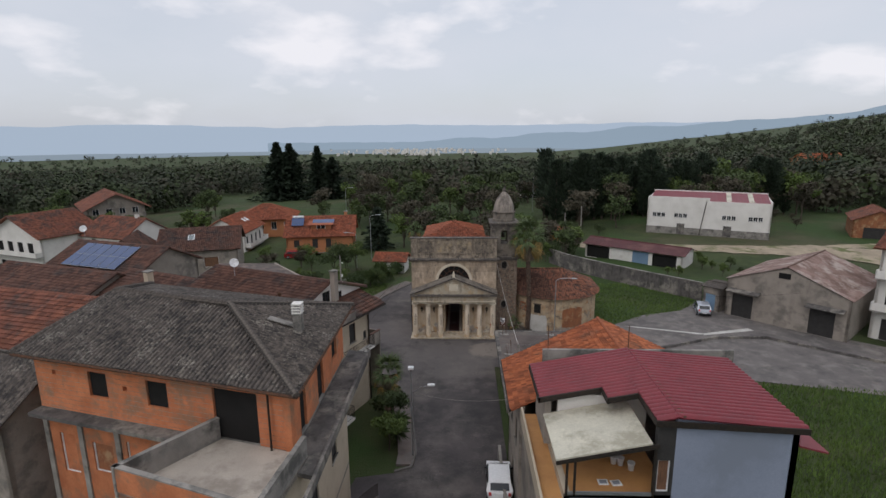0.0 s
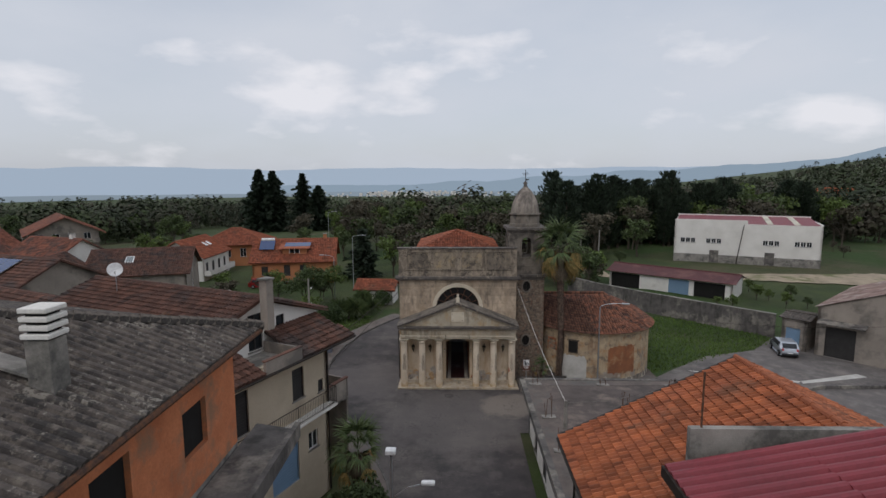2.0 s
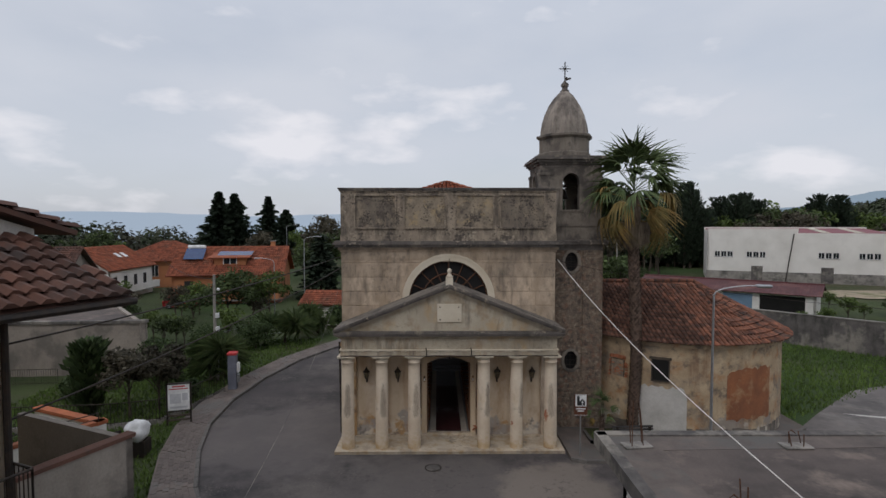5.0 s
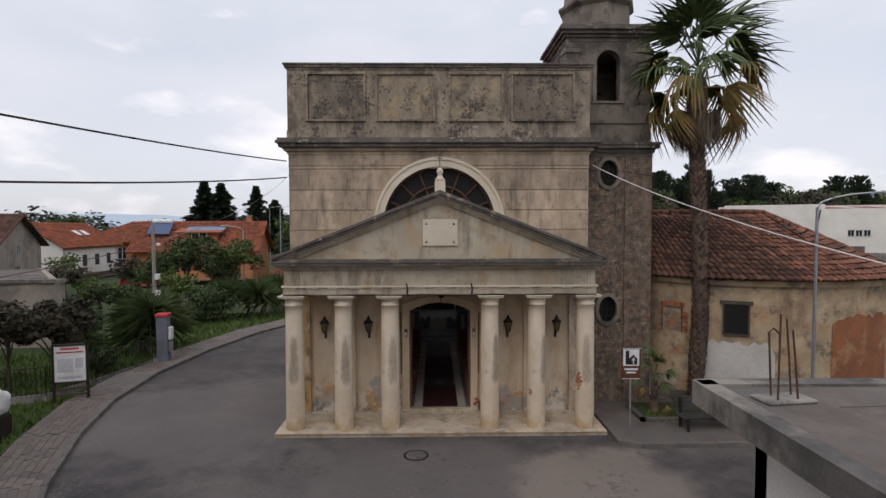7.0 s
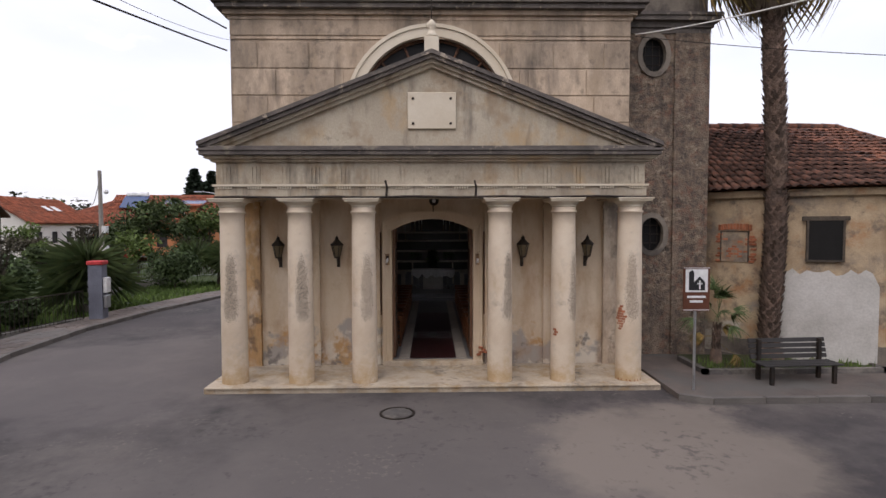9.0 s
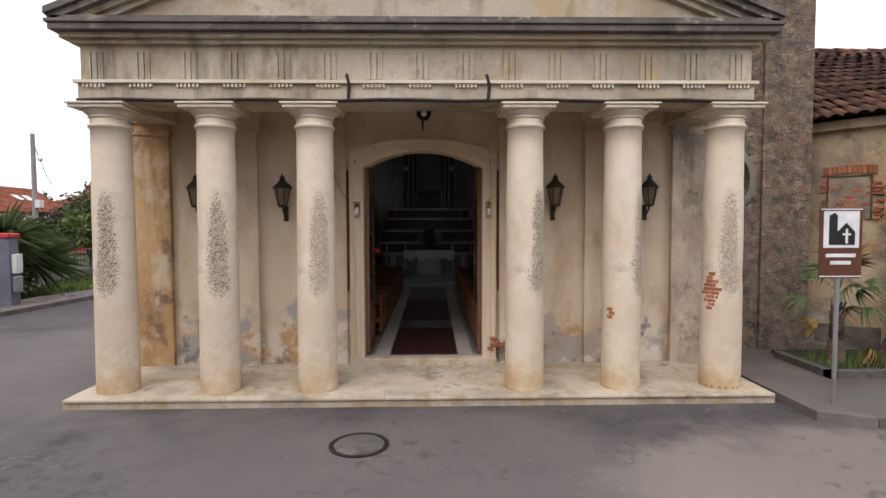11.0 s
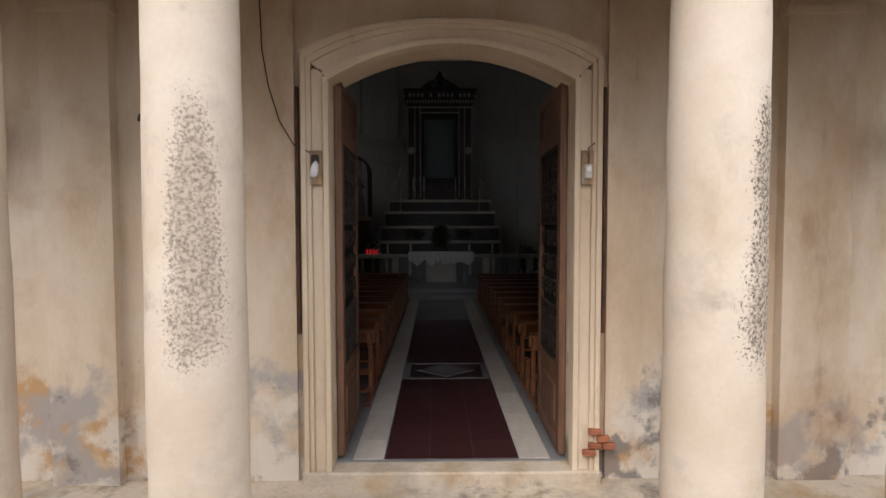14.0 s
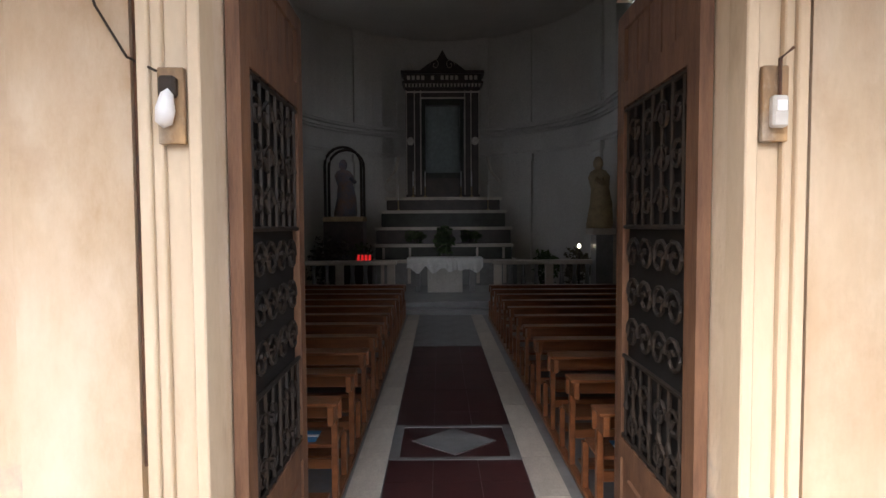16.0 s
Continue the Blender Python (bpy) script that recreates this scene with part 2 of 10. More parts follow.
M_tile_red = mat("dull_red_roof_tile", (0.22, 0.085, 0.05), (0.15, 0.06, 0.042), 0.88, scale=0.9, fine=25, bump=0.25, island=0.36, stain=(0.09, 0.055, 0.045), stain_scale=0.4)
M_fibre = mat("lichened_fibre_cement_sheet", (0.105, 0.087, 0.074), (0.058, 0.049, 0.044), 0.95, scale=3.0, fine=18, bump=0.6, bump_dist=0.02, stain=[(0.032, 0.028, 0.026), (0.16, 0.135, 0.11)], stain_scale=2.2, stain_pos=(0.5, 0.66))
M_redsheet = mat("red_painted_metal_sheet", (0.215, 0.03, 0.038), (0.17, 0.026, 0.033), 0.5, metal=0.0, scale=0.8, fine=12, bump=0.05, spec=0.4)
M_brick = mat("hollow_clay_block", (0.56, 0.205, 0.092), (0.4, 0.135, 0.06), 0.92, scale=1.0, fine=18, bump=0.4, obvar=0.12, stain=(0.28, 0.15, 0.09), stain_scale=0.8)
M_concrete = mat("raw_concrete", (0.32, 0.295, 0.26), (0.20, 0.185, 0.165), 0.93, scale=0.9, fine=25, bump=0.3, stain=(0.10, 0.095, 0.085), stain_scale=0.6)
M_concrete_dark = mat("mossy_dark_concrete", (0.145, 0.13, 0.12), (0.075, 0.07, 0.065), 0.95, scale=1.1, fine=25, bump=0.4, stain=(0.26, 0.235, 0.2), stain_scale=0.5)
M_roofslab = mat("bitumen_roof_slab", (0.135, 0.108, 0.095), (0.08, 0.066, 0.06), 0.9, scale=0.5, fine=25, bump=0.3, stain=[(0.05, 0.044, 0.04), (0.23, 0.18, 0.15)], stain_scale=0.4, stain_pos=(0.5, 0.72))
M_beigewall = mat("beige_house_plaster", (0.52, 0.44, 0.33), (0.44, 0.365, 0.27), 0.9, scale=0.5, fine=25, stain=(0.30, 0.25, 0.19), stain_scale=0.4, stain_pos=(0.58, 0.78))
M_greywall = mat("grey_beige_plaster", (0.33, 0.285, 0.24), (0.26, 0.225, 0.19), 0.92, scale=0.5, fine=22, stain=(0.17, 0.15, 0.13), stain_scale=0.4)
M_whitewall = mat("off_white_render", (0.74, 0.71, 0.66), (0.64, 0.61, 0.56), 0.88, scale=0.4, fine=20, stain=(0.5, 0.46, 0.42), stain_scale=0.3, stain_pos=(0.6, 0.8))
M_bluewall = mat("blue_grey_wall", (0.25, 0.28, 0.35), (0.22, 0.25, 0.315), 0.88, scale=0.35, fine=25, bump=0.15, stain=(0.2, 0.225, 0.275), stain_scale=0.25)
M_orangewall = mat("orange_house_render", (0.45, 0.19, 0.085), (0.36, 0.15, 0.07), 0.9, scale=0.5, fine=22)
M_pinkshutter = mat("pink_roller_shutter", (0.55, 0.26, 0.25), rough=0.7, fine=8)
M_blueshutter = mat("blue_roller_shutter", (0.20, 0.30, 0.42), (0.17, 0.26, 0.36), 0.6, scale=0.5)
# Near-black: shade of open holes put into colour; also dark boards and door backing.
M_dark = mat("painted_shade_and_dark_board", (0.014, 0.013, 0.012), rough=0.9, bump=0)
M_shutterdark = mat("dark_slatted_shutter", (0.045, 0.042, 0.04), rough=0.7, fine=10, bump=0.1)
M_iron = mat("painted_iron", (0.035, 0.032, 0.03), (0.06, 0.045, 0.035), 0.6, metal=0.6, scale=6, bump=0.1)
M_rust = mat("rusty_steel", (0.16, 0.075, 0.04), (0.07, 0.045, 0.035), 0.85, metal=0.3, scale=8)
M_galv = mat("galvanised_steel", (0.42, 0.43, 0.44), (0.33, 0.34, 0.35), 0.45, metal=0.8, scale=3, bump=0.05)
M_wood = mat("varnished_brown_wood", (0.21, 0.08, 0.031), (0.115, 0.044, 0.019), 0.3, scale=2.2, fine=30, bump=0.15, stretch=(1, 6, 6), obvar=0.12)
M_doorwood = mat("worn_door_wood", (0.2, 0.105, 0.058), (0.11, 0.056, 0.034), 0.6, scale=2.5, fine=30, bump=0.2, stretch=(6, 6, 0.8))
M_redfloor = mat("dark_red_floor_tile", (0.062, 0.02, 0.02), (0.04, 0.015, 0.015), 0.3, scale=2.0, fine=30, bump=0.03, obvar=0.15, spec=0.5)
M_marble = mat("pale_worn_marble", (0.52, 0.47, 0.40), (0.40, 0.355, 0.30), 0.4, scale=1.5, fine=20, bump=0.03, obvar=0.1, spec=0.5)
M_greymarble = mat("grey_marble", (0.2, 0.2, 0.2), (0.13, 0.13, 0.13), 0.35, scale=2, fine=15, bump=0.02, spec=0.5)
M_darkmarble = mat("dark_brown_marble", (0.06, 0.045, 0.04), (0.035, 0.028, 0.026), 0.35, scale=3, fine=15, bump=0.02, spec=0.5)
M_redmarble = mat("dark_green_marble", (0.045, 0.05, 0.04), (0.028, 0.03, 0.025), 0.35, scale=3, fine=15, bump=0.02)
M_innerwall = mat("pale_interior_plaster", (0.52, 0.505, 0.475), (0.45, 0.435, 0.41), 0.9, scale=0.5, fine=20, bump=0.1)
M_cloth = mat("white_lace_cloth", (0.75, 0.75, 0.74), (0.62, 0.62, 0.61), 0.9, scale=8, fine=50, bump=0.4)
M_white = mat("white_paint", (0.78, 0.78, 0.77), rough=0.5, fine=10, bump=0.05)
M_blackplastic = mat("black_plastic", (0.02, 0.02, 0.022), rough=0.5, bump=0)
M_signbrown = mat("brown_sign_enamel", (0.12, 0.045, 0.025), rough=0.5, fine=10, bump=0.03)
M_signred = mat("red_print", (0.5, 0.05, 0.05), rough=0.6, bump=0)
M_signgrey = mat("grey_print", (0.3, 0.32, 0.36), rough=0.6, bump=0)
M_trunk = mat("palm_trunk_bark", (0.17, 0.115, 0.085), (0.08, 0.058, 0.046), 0.95, scale=3, fine=22, bump=1.0, bump_dist=0.05, island=0.4)
M_bark = mat("rough_bark", (0.10, 0.08, 0.06), (0.055, 0.045, 0.036), 0.95, scale=4, fine=20, bump=0.8)
M_palmleaf = mat("palm_leaf_green", (0.10, 0.13, 0.045), (0.05, 0.08, 0.03), 0.6, scale=2, fine=12, bump=0.1, island=0.3)
M_palmdry = mat("yellowing_palm_leaf", (0.31, 0.19, 0.06), (0.13, 0.115, 0.04), 0.8, scale=1.6, fine=12, bump=0.1, island=0.3)
M_palmdead = mat("dead_palm_skirt", (0.20, 0.155, 0.11), (0.11, 0.085, 0.062), 0.9, scale=2, fine=15, bump=0.2, island=0.3)
M_leaf = mat("broadleaf_foliage", (0.066, 0.092, 0.029), (0.038, 0.056, 0.02), 0.75, scale=0.4, fine=4, bump=0, island=0.4, obvar=0.2)
M_leaf_bright = mat("spring_foliage", (0.098, 0.138, 0.032), (0.062, 0.092, 0.024), 0.75, scale=0.4, fine=4, bump=0, island=0.4, obvar=0.2)
M_leaf_brown = mat("bare_brown_twigs", (0.085, 0.072, 0.047), (0.05, 0.046, 0.032), 0.85, scale=0.4, fine=4, bump=0, island=0.35, obvar=0.25)
M_pine = mat("dark_conifer_needles", (0.032, 0.048, 0.026), (0.018, 0.028, 0.017), 0.8, scale=0.5, fine=4, bump=0, island=0.35)
M_hedge = mat("dense_hedge_leaves", (0.06, 0.09, 0.03), (0.036, 0.056, 0.02), 0.75, scale=1, fine=8, bump=0, island=0.4)
M_grassblade = mat("grass_blades", (0.11, 0.165, 0.035), (0.07, 0.115, 0.028), 0.8, scale=0.15, fine=5, bump=0, island=0.35)
M_tile_faded = mat("faded_red_clay_tile", (0.285, 0.088, 0.045), (0.195, 0.066, 0.038), 0.9, scale=1.0, fine=25, bump=0.25, island=0.36, stain=[(0.13, 0.075, 0.05)], stain_scale=0.5, stain_pos=(0.54, 0.74))
M_farwood = mat("distant_mixed_woodland", (0.043, 0.053, 0.029), (0.029, 0.037, 0.023), 0.9, scale=0.02, fine=0.4, bump=0, island=0.1, stain=[(0.064, 0.055, 0.04), (0.046, 0.062, 0.026)], stain_scale=0.03, stain_pos=(0.48, 0.6))
M_solar = mat("blue_solar_cells", (0.045, 0.075, 0.17), (0.035, 0.06, 0.14), 0.2, scale=0.5, fine=3, bump=0, spec=0.6)
M_carwhite = mat("white_car_paint", (0.75, 0.75, 0.75), (0.72, 0.72, 0.72), 0.25, scale=1, fine=8, bump=0, spec=0.6)
M_carsilver = mat("silver_car_paint", (0.45, 0.47, 0.5), (0.42, 0.44, 0.47), 0.25, metal=0.5, scale=1, bump=0)
M_tyre = mat("black_rubber", (0.02, 0.02, 0.02), rough=0.85, bump=0.05)
M_carglass = mat("tinted_car_glass", (0.02, 0.024, 0.028), rough=0.12, bump=0, spec=0.4)
M_darkglass = mat("dusty_dark_glass", (0.018, 0.017, 0.017), rough=0.5, bump=0, spec=0.15)
M_lampglass = mat("frosted_lamp_glass", (0.16, 0.13, 0.08), rough=0.3, bump=0)
M_cream_panel = mat("cream_canopy_sheet", (0.62, 0.58, 0.46), (0.5, 0.47, 0.38), 0.7, scale=0.6, fine=12, stain=(0.36, 0.33, 0.25), stain_scale=0.5)
M_terracotta_floor = mat("orange_terrace_tile", (0.52, 0.27, 0.10), (0.42, 0.21, 0.08), 0.6, scale=1, fine=20)
M_gilt = mat("dull_gilt_figure", (0.35, 0.26, 0.14), (0.22, 0.16, 0.09), 0.6, scale=5, fine=30)
M_statue_blue = mat("painted_plaster_figure", (0.10, 0.12, 0.17), (0.2, 0.12, 0.08), 0.6, scale=3, fine=20)
M_mirrorglass = mat("dusty_case_glass", (0.22, 0.25, 0.25), (0.18, 0.21, 0.21), 0.15, scale=1, fine=8, bump=0, spec=0.6)
M_pane = glass("window_glass")
M_candle = emit("red_votive_glow", (0.9, 0.03, 0.03), 0.07)
M_warm = emit("small_lit_bulb", (1.0, 0.85, 0.6), 0.8)


def column_material():
    """Cream column plaster with a worn strip of bare pebble render up the middle and damp ochre at the foot."""
    m = mat("worn_cream_column", (0.70, 0.60, 0.47), (0.60, 0.485, 0.355), 0.9, scale=1.1, fine=30, grain=(0.93, 1.06), bump=0.15, bump_dist=0.008, stain=[(0.50, 0.37, 0.21), (0.44, 0.38, 0.30)], stain_scale=0.9, stain_pos=(0.56, 0.78))
    nt, ln = m.node_tree.nodes, m.node_tree.links
    b = nt["Principled BSDF"]
    base = b.inputs["Base Color"].links[0].from_socket
    tcn = nt.new("ShaderNodeTexCoord")
    sp = nt.new("ShaderNodeSeparateXYZ")
    ln.new(tcn.outputs["Object"], sp.inputs["Vector"])
    oi = nt.new("ShaderNodeObjectInfo")

    def op(kind, a, c=None):
        n = nt.new("ShaderNodeMath")
        n.operation = kind
        for i, v in enumerate((a, c)):
            if v is None:
                continue
            if isinstance(v, (int, float)):
                n.inputs[i].default_value = v
            else:
                ln.new(v, n.inputs[i])
        return n.outputs["Value"]

    shift = nt.new("ShaderNodeVectorMath")
    shift.operation = "ADD"
    cmb = nt.new("ShaderNodeCombineXYZ")
    ln.new(op("MULTIPLY", oi.outputs["Random"], 40.0), cmb.inputs["X"])
    ln.new(tcn.outputs["Object"], shift.inputs[0])
    ln.new(cmb.outputs["Vector"], shift.inputs[1])
    nz = nt.new("ShaderNodeTexNoise")
    nz.inputs["Scale"].default_value, nz.inputs["Detail"].default_value, nz.inputs["Roughness"].default_value = 2.4, 9.0, 0.7
    ln.new(shift.outputs["Vector"], nz.inputs["Vector"])
    peb = nt.new("ShaderNodeTexNoise")
    peb.inputs["Scale"].default_value, peb.inputs["Detail"].default_value, peb.inputs["Roughness"].default_value = 52.0, 4.0, 0.6
    ln.new(shift.outputs["Vector"], peb.inputs["Vector"])
    dz = op("DIVIDE", op("SUBTRACT", sp.outputs["Z"], 2.35), 0.88)
    dz2 = op("MULTIPLY", dz, dz)
    u = op("MULTIPLY", sp.outputs["X"], op("ADD", 5.6, op("MULTIPLY", dz, 1.9)))
    v = op("SUBTRACT", op("SUBTRACT", op("ADD", 0.75, op("MULTIPLY", op("SUBTRACT", nz.outputs["Fac"], 0.5), 1.5)), op("MULTIPLY", u, u)), op("MULTIPLY", dz2, dz2))
    v = op("SUBTRACT", v, op("MULTIPLY", op("GREATER_THAN", sp.outputs["Y"], 0.0), 5.0))
    plain = v
    v = op("ADD", v, op("MULTIPLY", op("SUBTRACT", peb.outputs["Fac"], 0.5), 3.0))
    mr = nt.new("ShaderNodeMapRange")
    mr.inputs["From Min"].default_value, mr.inputs["From Max"].default_value = 0.15, 0.6
    ln.new(v, mr.inputs["Value"])
    rp = nt.new("ShaderNodeValToRGB")
    rp.color_ramp.elements[0].position, rp.color_ramp.elements[1].position = 0.42, 0.64
    rp.color_ramp.elements[0].color, rp.color_ramp.elements[1].color = (0.5, 0.42, 0.32, 1), (0.085, 0.062, 0.05, 1)
    ln.new(peb.outputs["Fac"], rp.inputs["Fac"])
    mx = nt.new("ShaderNodeMixRGB")
    ln.new(op("MULTIPLY", mr.outputs["Result"], op("ADD", 0.6, op("MULTIPLY", oi.outputs["Random"], 0.4))), mx.inputs["Fac"])
    soft = nt.new("ShaderNodeMapRange")
    soft.inputs["From Min"].default_value, soft.inputs["From Max"].default_value, soft.inputs["To Max"].default_value = 0.2, 0.7, 0.55
    ln.new(plain, soft.inputs["Value"])
    bare = nt.new("ShaderNodeMixRGB")
    ln.new(soft.outputs["Result"], bare.inputs["Fac"])
    ln.new(base, bare.inputs["Color1"])
    bare.inputs["Color2"].default_value = (0.40, 0.305, 0.225, 1)
    ln.new(bare.outputs["Color"], mx.inputs["Color1"])
    ln.new(rp.outputs["Color"], mx.inputs["Color2"])
    foot = op("ADD", op("DIVIDE", op("SUBTRACT", 0.75, sp.outputs["Z"]), 0.8), op("MULTIPLY", op("SUBTRACT", nz.outputs["Fac"], 0.52), 3.0))
    mf = nt.new("ShaderNodeMapRange")
    mf.inputs["From Min"].default_value, mf.inputs["From Max"].default_value, mf.inputs["To Max"].default_value = 0.1, 0.8, 0.85
    ln.new(foot, mf.inputs["Value"])
    mx2 = nt.new("ShaderNodeMixRGB")
    ln.new(mf.outputs["Result"], mx2.inputs["Fac"])
    ln.new(mx.outputs["Color"], mx2.inputs["Color1"])
    mx2.inputs["Color2"].default_value = (0.47, 0.32, 0.16, 1)
    ln.new(mx2.outputs["Color"], b.inputs["Base Color"])
    return m


M_pil_rust = mat("rust_stained_pilaster", (0.56, 0.37, 0.19), (0.40, 0.235, 0.11), 0.92, scale=1.1, fine=30, bump=0.4, bump_dist=0.014, stain=[(0.13, 0.095, 0.07), (0.5, 0.33, 0.16), (0.62, 0.53, 0.42)], stain_scale=0.8, stain_pos=(0.5, 0.68), stretch=(1, 1, 0.45))
M_pil_grey = mat("peeling_grey_pilaster", (0.58, 0.47, 0.35), (0.42, 0.33, 0.245), 0.93, scale=1.3, fine=30, bump=0.5, bump_dist=0.016, stain=[(0.26, 0.215, 0.17), (0.64, 0.55, 0.43)], stain_scale=1.0, stain_pos=(0.5, 0.64), stretch=(1, 1, 0.6))
M_colworn = column_material()


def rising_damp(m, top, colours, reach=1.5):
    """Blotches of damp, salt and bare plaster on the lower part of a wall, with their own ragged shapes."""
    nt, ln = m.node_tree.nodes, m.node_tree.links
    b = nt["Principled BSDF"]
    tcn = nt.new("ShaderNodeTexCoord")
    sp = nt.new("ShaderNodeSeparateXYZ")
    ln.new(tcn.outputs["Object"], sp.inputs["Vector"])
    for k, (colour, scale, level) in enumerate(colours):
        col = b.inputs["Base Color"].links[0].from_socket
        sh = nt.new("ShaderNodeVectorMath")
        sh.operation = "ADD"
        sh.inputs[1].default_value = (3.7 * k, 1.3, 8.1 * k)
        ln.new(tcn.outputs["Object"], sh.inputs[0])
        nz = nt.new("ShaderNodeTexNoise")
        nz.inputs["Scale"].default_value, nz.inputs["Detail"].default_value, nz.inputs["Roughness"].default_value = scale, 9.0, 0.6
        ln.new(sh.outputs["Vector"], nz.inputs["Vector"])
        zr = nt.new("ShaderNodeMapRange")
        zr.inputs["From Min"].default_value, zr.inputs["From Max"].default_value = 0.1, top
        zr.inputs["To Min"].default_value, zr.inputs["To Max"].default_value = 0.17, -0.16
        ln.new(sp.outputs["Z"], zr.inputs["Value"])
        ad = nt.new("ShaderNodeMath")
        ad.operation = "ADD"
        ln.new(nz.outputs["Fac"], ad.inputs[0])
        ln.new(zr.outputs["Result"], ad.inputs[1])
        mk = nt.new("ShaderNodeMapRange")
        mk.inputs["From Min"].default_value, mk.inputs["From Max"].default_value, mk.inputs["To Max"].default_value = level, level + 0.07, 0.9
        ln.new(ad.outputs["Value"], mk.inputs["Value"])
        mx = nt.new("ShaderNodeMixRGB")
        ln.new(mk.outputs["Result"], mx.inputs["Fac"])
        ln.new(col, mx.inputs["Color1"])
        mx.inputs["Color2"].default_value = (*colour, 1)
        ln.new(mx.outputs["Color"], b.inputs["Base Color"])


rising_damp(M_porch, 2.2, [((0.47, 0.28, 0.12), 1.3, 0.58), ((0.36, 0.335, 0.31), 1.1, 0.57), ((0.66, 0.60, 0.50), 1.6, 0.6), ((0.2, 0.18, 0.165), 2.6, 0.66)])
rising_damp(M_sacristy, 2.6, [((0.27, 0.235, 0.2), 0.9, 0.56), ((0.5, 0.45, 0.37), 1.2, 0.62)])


def lichen(m, colour, scale, level, patch=0.5, width=0.08, most=0.85):
    """Small ragged spots of lichen and soot, thick in some patches and thin in others."""
    nt, ln = m.node_tree.nodes, m.node_tree.links
    b = nt["Principled BSDF"]
    col = b.inputs["Base Color"].links[0].from_socket
    tcn = nt.new("ShaderNodeTexCoord")
    small, large = nt.new("ShaderNodeTexNoise"), nt.new("ShaderNodeTexNoise")
    for n, sc, det in ((small, scale, 6.0), (large, patch, 4.0)):
        n.inputs["Scale"].default_value, n.inputs["Detail"].default_value, n.inputs["Roughness"].default_value = sc, det, 0.65
        ln.new(tcn.outputs["Object"], n.inputs["Vector"])
    ad = nt.new("ShaderNodeMath")
    ad.operation = "MULTIPLY_ADD"
    ln.new(large.outputs["Fac"], ad.inputs[0])
    ad.inputs[1].default_value = 0.8
    ln.new(small.outputs["Fac"], ad.inputs[2])
    mk = nt.new("ShaderNodeMapRange")
    mk.inputs["From Min"].default_value, mk.inputs["From Max"].default_value, mk.inputs["To Max"].default_value = level + 0.4, level + 0.4 + width, most
    ln.new(ad.outputs["Value"], mk.inputs["Value"])
    mx = nt.new("ShaderNodeMixRGB")
    ln.new(mk.outputs["Result"], mx.inputs["Fac"])
    ln.new(col, mx.inputs["Color1"])
    mx.inputs["Color2"].default_value = (*colour, 1)
    ln.new(mx.outputs["Color"], b.inputs["Base Color"])


lichen(M_parapet, (0.06, 0.052, 0.046), 9.0, 0.57, 0.9)
lichen(M_parapet, (0.44, 0.37, 0.28), 6.0, 0.66, 1.3)
lichen(M_panel_dark, (0.05, 0.043, 0.038), 12.0, 0.55, 1.2)
lichen(M_panel_pale, (0.06, 0.052, 0.046), 10.0, 0.58, 1.2)
lichen(M_facade, (0.13, 0.108, 0.088), 4.0, 0.57, 0.5, 0.2, 0.65)
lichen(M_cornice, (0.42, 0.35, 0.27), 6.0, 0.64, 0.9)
lichen(M_fibre, (0.24, 0.215, 0.18), 7.0, 0.6, 0.5)
lichen(M_fibre, (0.03, 0.027, 0.025), 4.0, 0.56, 0.7)
lichen(M_podium, (0.13, 0.115, 0.10), 4.0, 0.6, 0.8, 0.15, 0.7)
lichen(M_plaza, (0.27, 0.235, 0.2), 0.8, 0.55, 0.12, 0.25, 0.6)
lichen(M_asphalt, (0.17, 0.15, 0.135), 0.7, 0.56, 0.1, 0.25, 0.5)
lichen(M_porch, (0.36, 0.23, 0.135), 1.4, 0.55, 0.45, 0.25, 0.6)


def streaks(m, colour, across, level, most=0.7, tall=0.22, width=0.12):
    """Long runs of rain-borne dirt down a wall, broken up and of uneven strength."""
    nt, ln = m.node_tree.nodes, m.node_tree.links
    b = nt["Principled BSDF"]
    col = b.inputs["Base Color"].links[0].from_socket
    tcn = nt.new("ShaderNodeTexCoord")
    total = None
    for sx, sz, det, weight in ((across, across * tall, 5.0, 0.65), (across * 0.35, across * 0.3, 4.0, 0.35)):
        mpn = nt.new("ShaderNodeMapping")
        mpn.inputs["Scale"].default_value = (sx, sx, sz)
        ln.new(tcn.outputs["Object"], mpn.inputs["Vector"])
        n = nt.new("ShaderNodeTexNoise")
        n.inputs["Scale"].default_value, n.inputs["Detail"].default_value, n.inputs["Roughness"].default_value = 1.0, det, 0.62
        ln.new(mpn.outputs["Vector"], n.inputs["Vector"])
        w = nt.new("ShaderNodeMath")
        w.operation = "MULTIPLY_ADD"
        ln.new(n.outputs["Fac"], w.inputs[0])
        w.inputs[1].default_value = weight
        if total is not None:
            ln.new(total, w.inputs[2])
        else:
            w.inputs[2].default_value = 0.0
        total = w.outputs["Value"]
    mk = nt.new("ShaderNodeMapRange")
    mk.inputs["From Min"].default_value, mk.inputs["From Max"].default_value, mk.inputs["To Max"].default_value = level, level + width, most
    ln.new(total, mk.inputs["Value"])
    mx = nt.new("ShaderNodeMixRGB")
    ln.new(mk.outputs["Result"], mx.inputs["Fac"])
    ln.new(col, mx.inputs["Color1"])
    mx.inputs["Color2"].default_value = (*colour, 1)
    ln.new(mx.outputs["Color"], b.inputs["Base Color"])


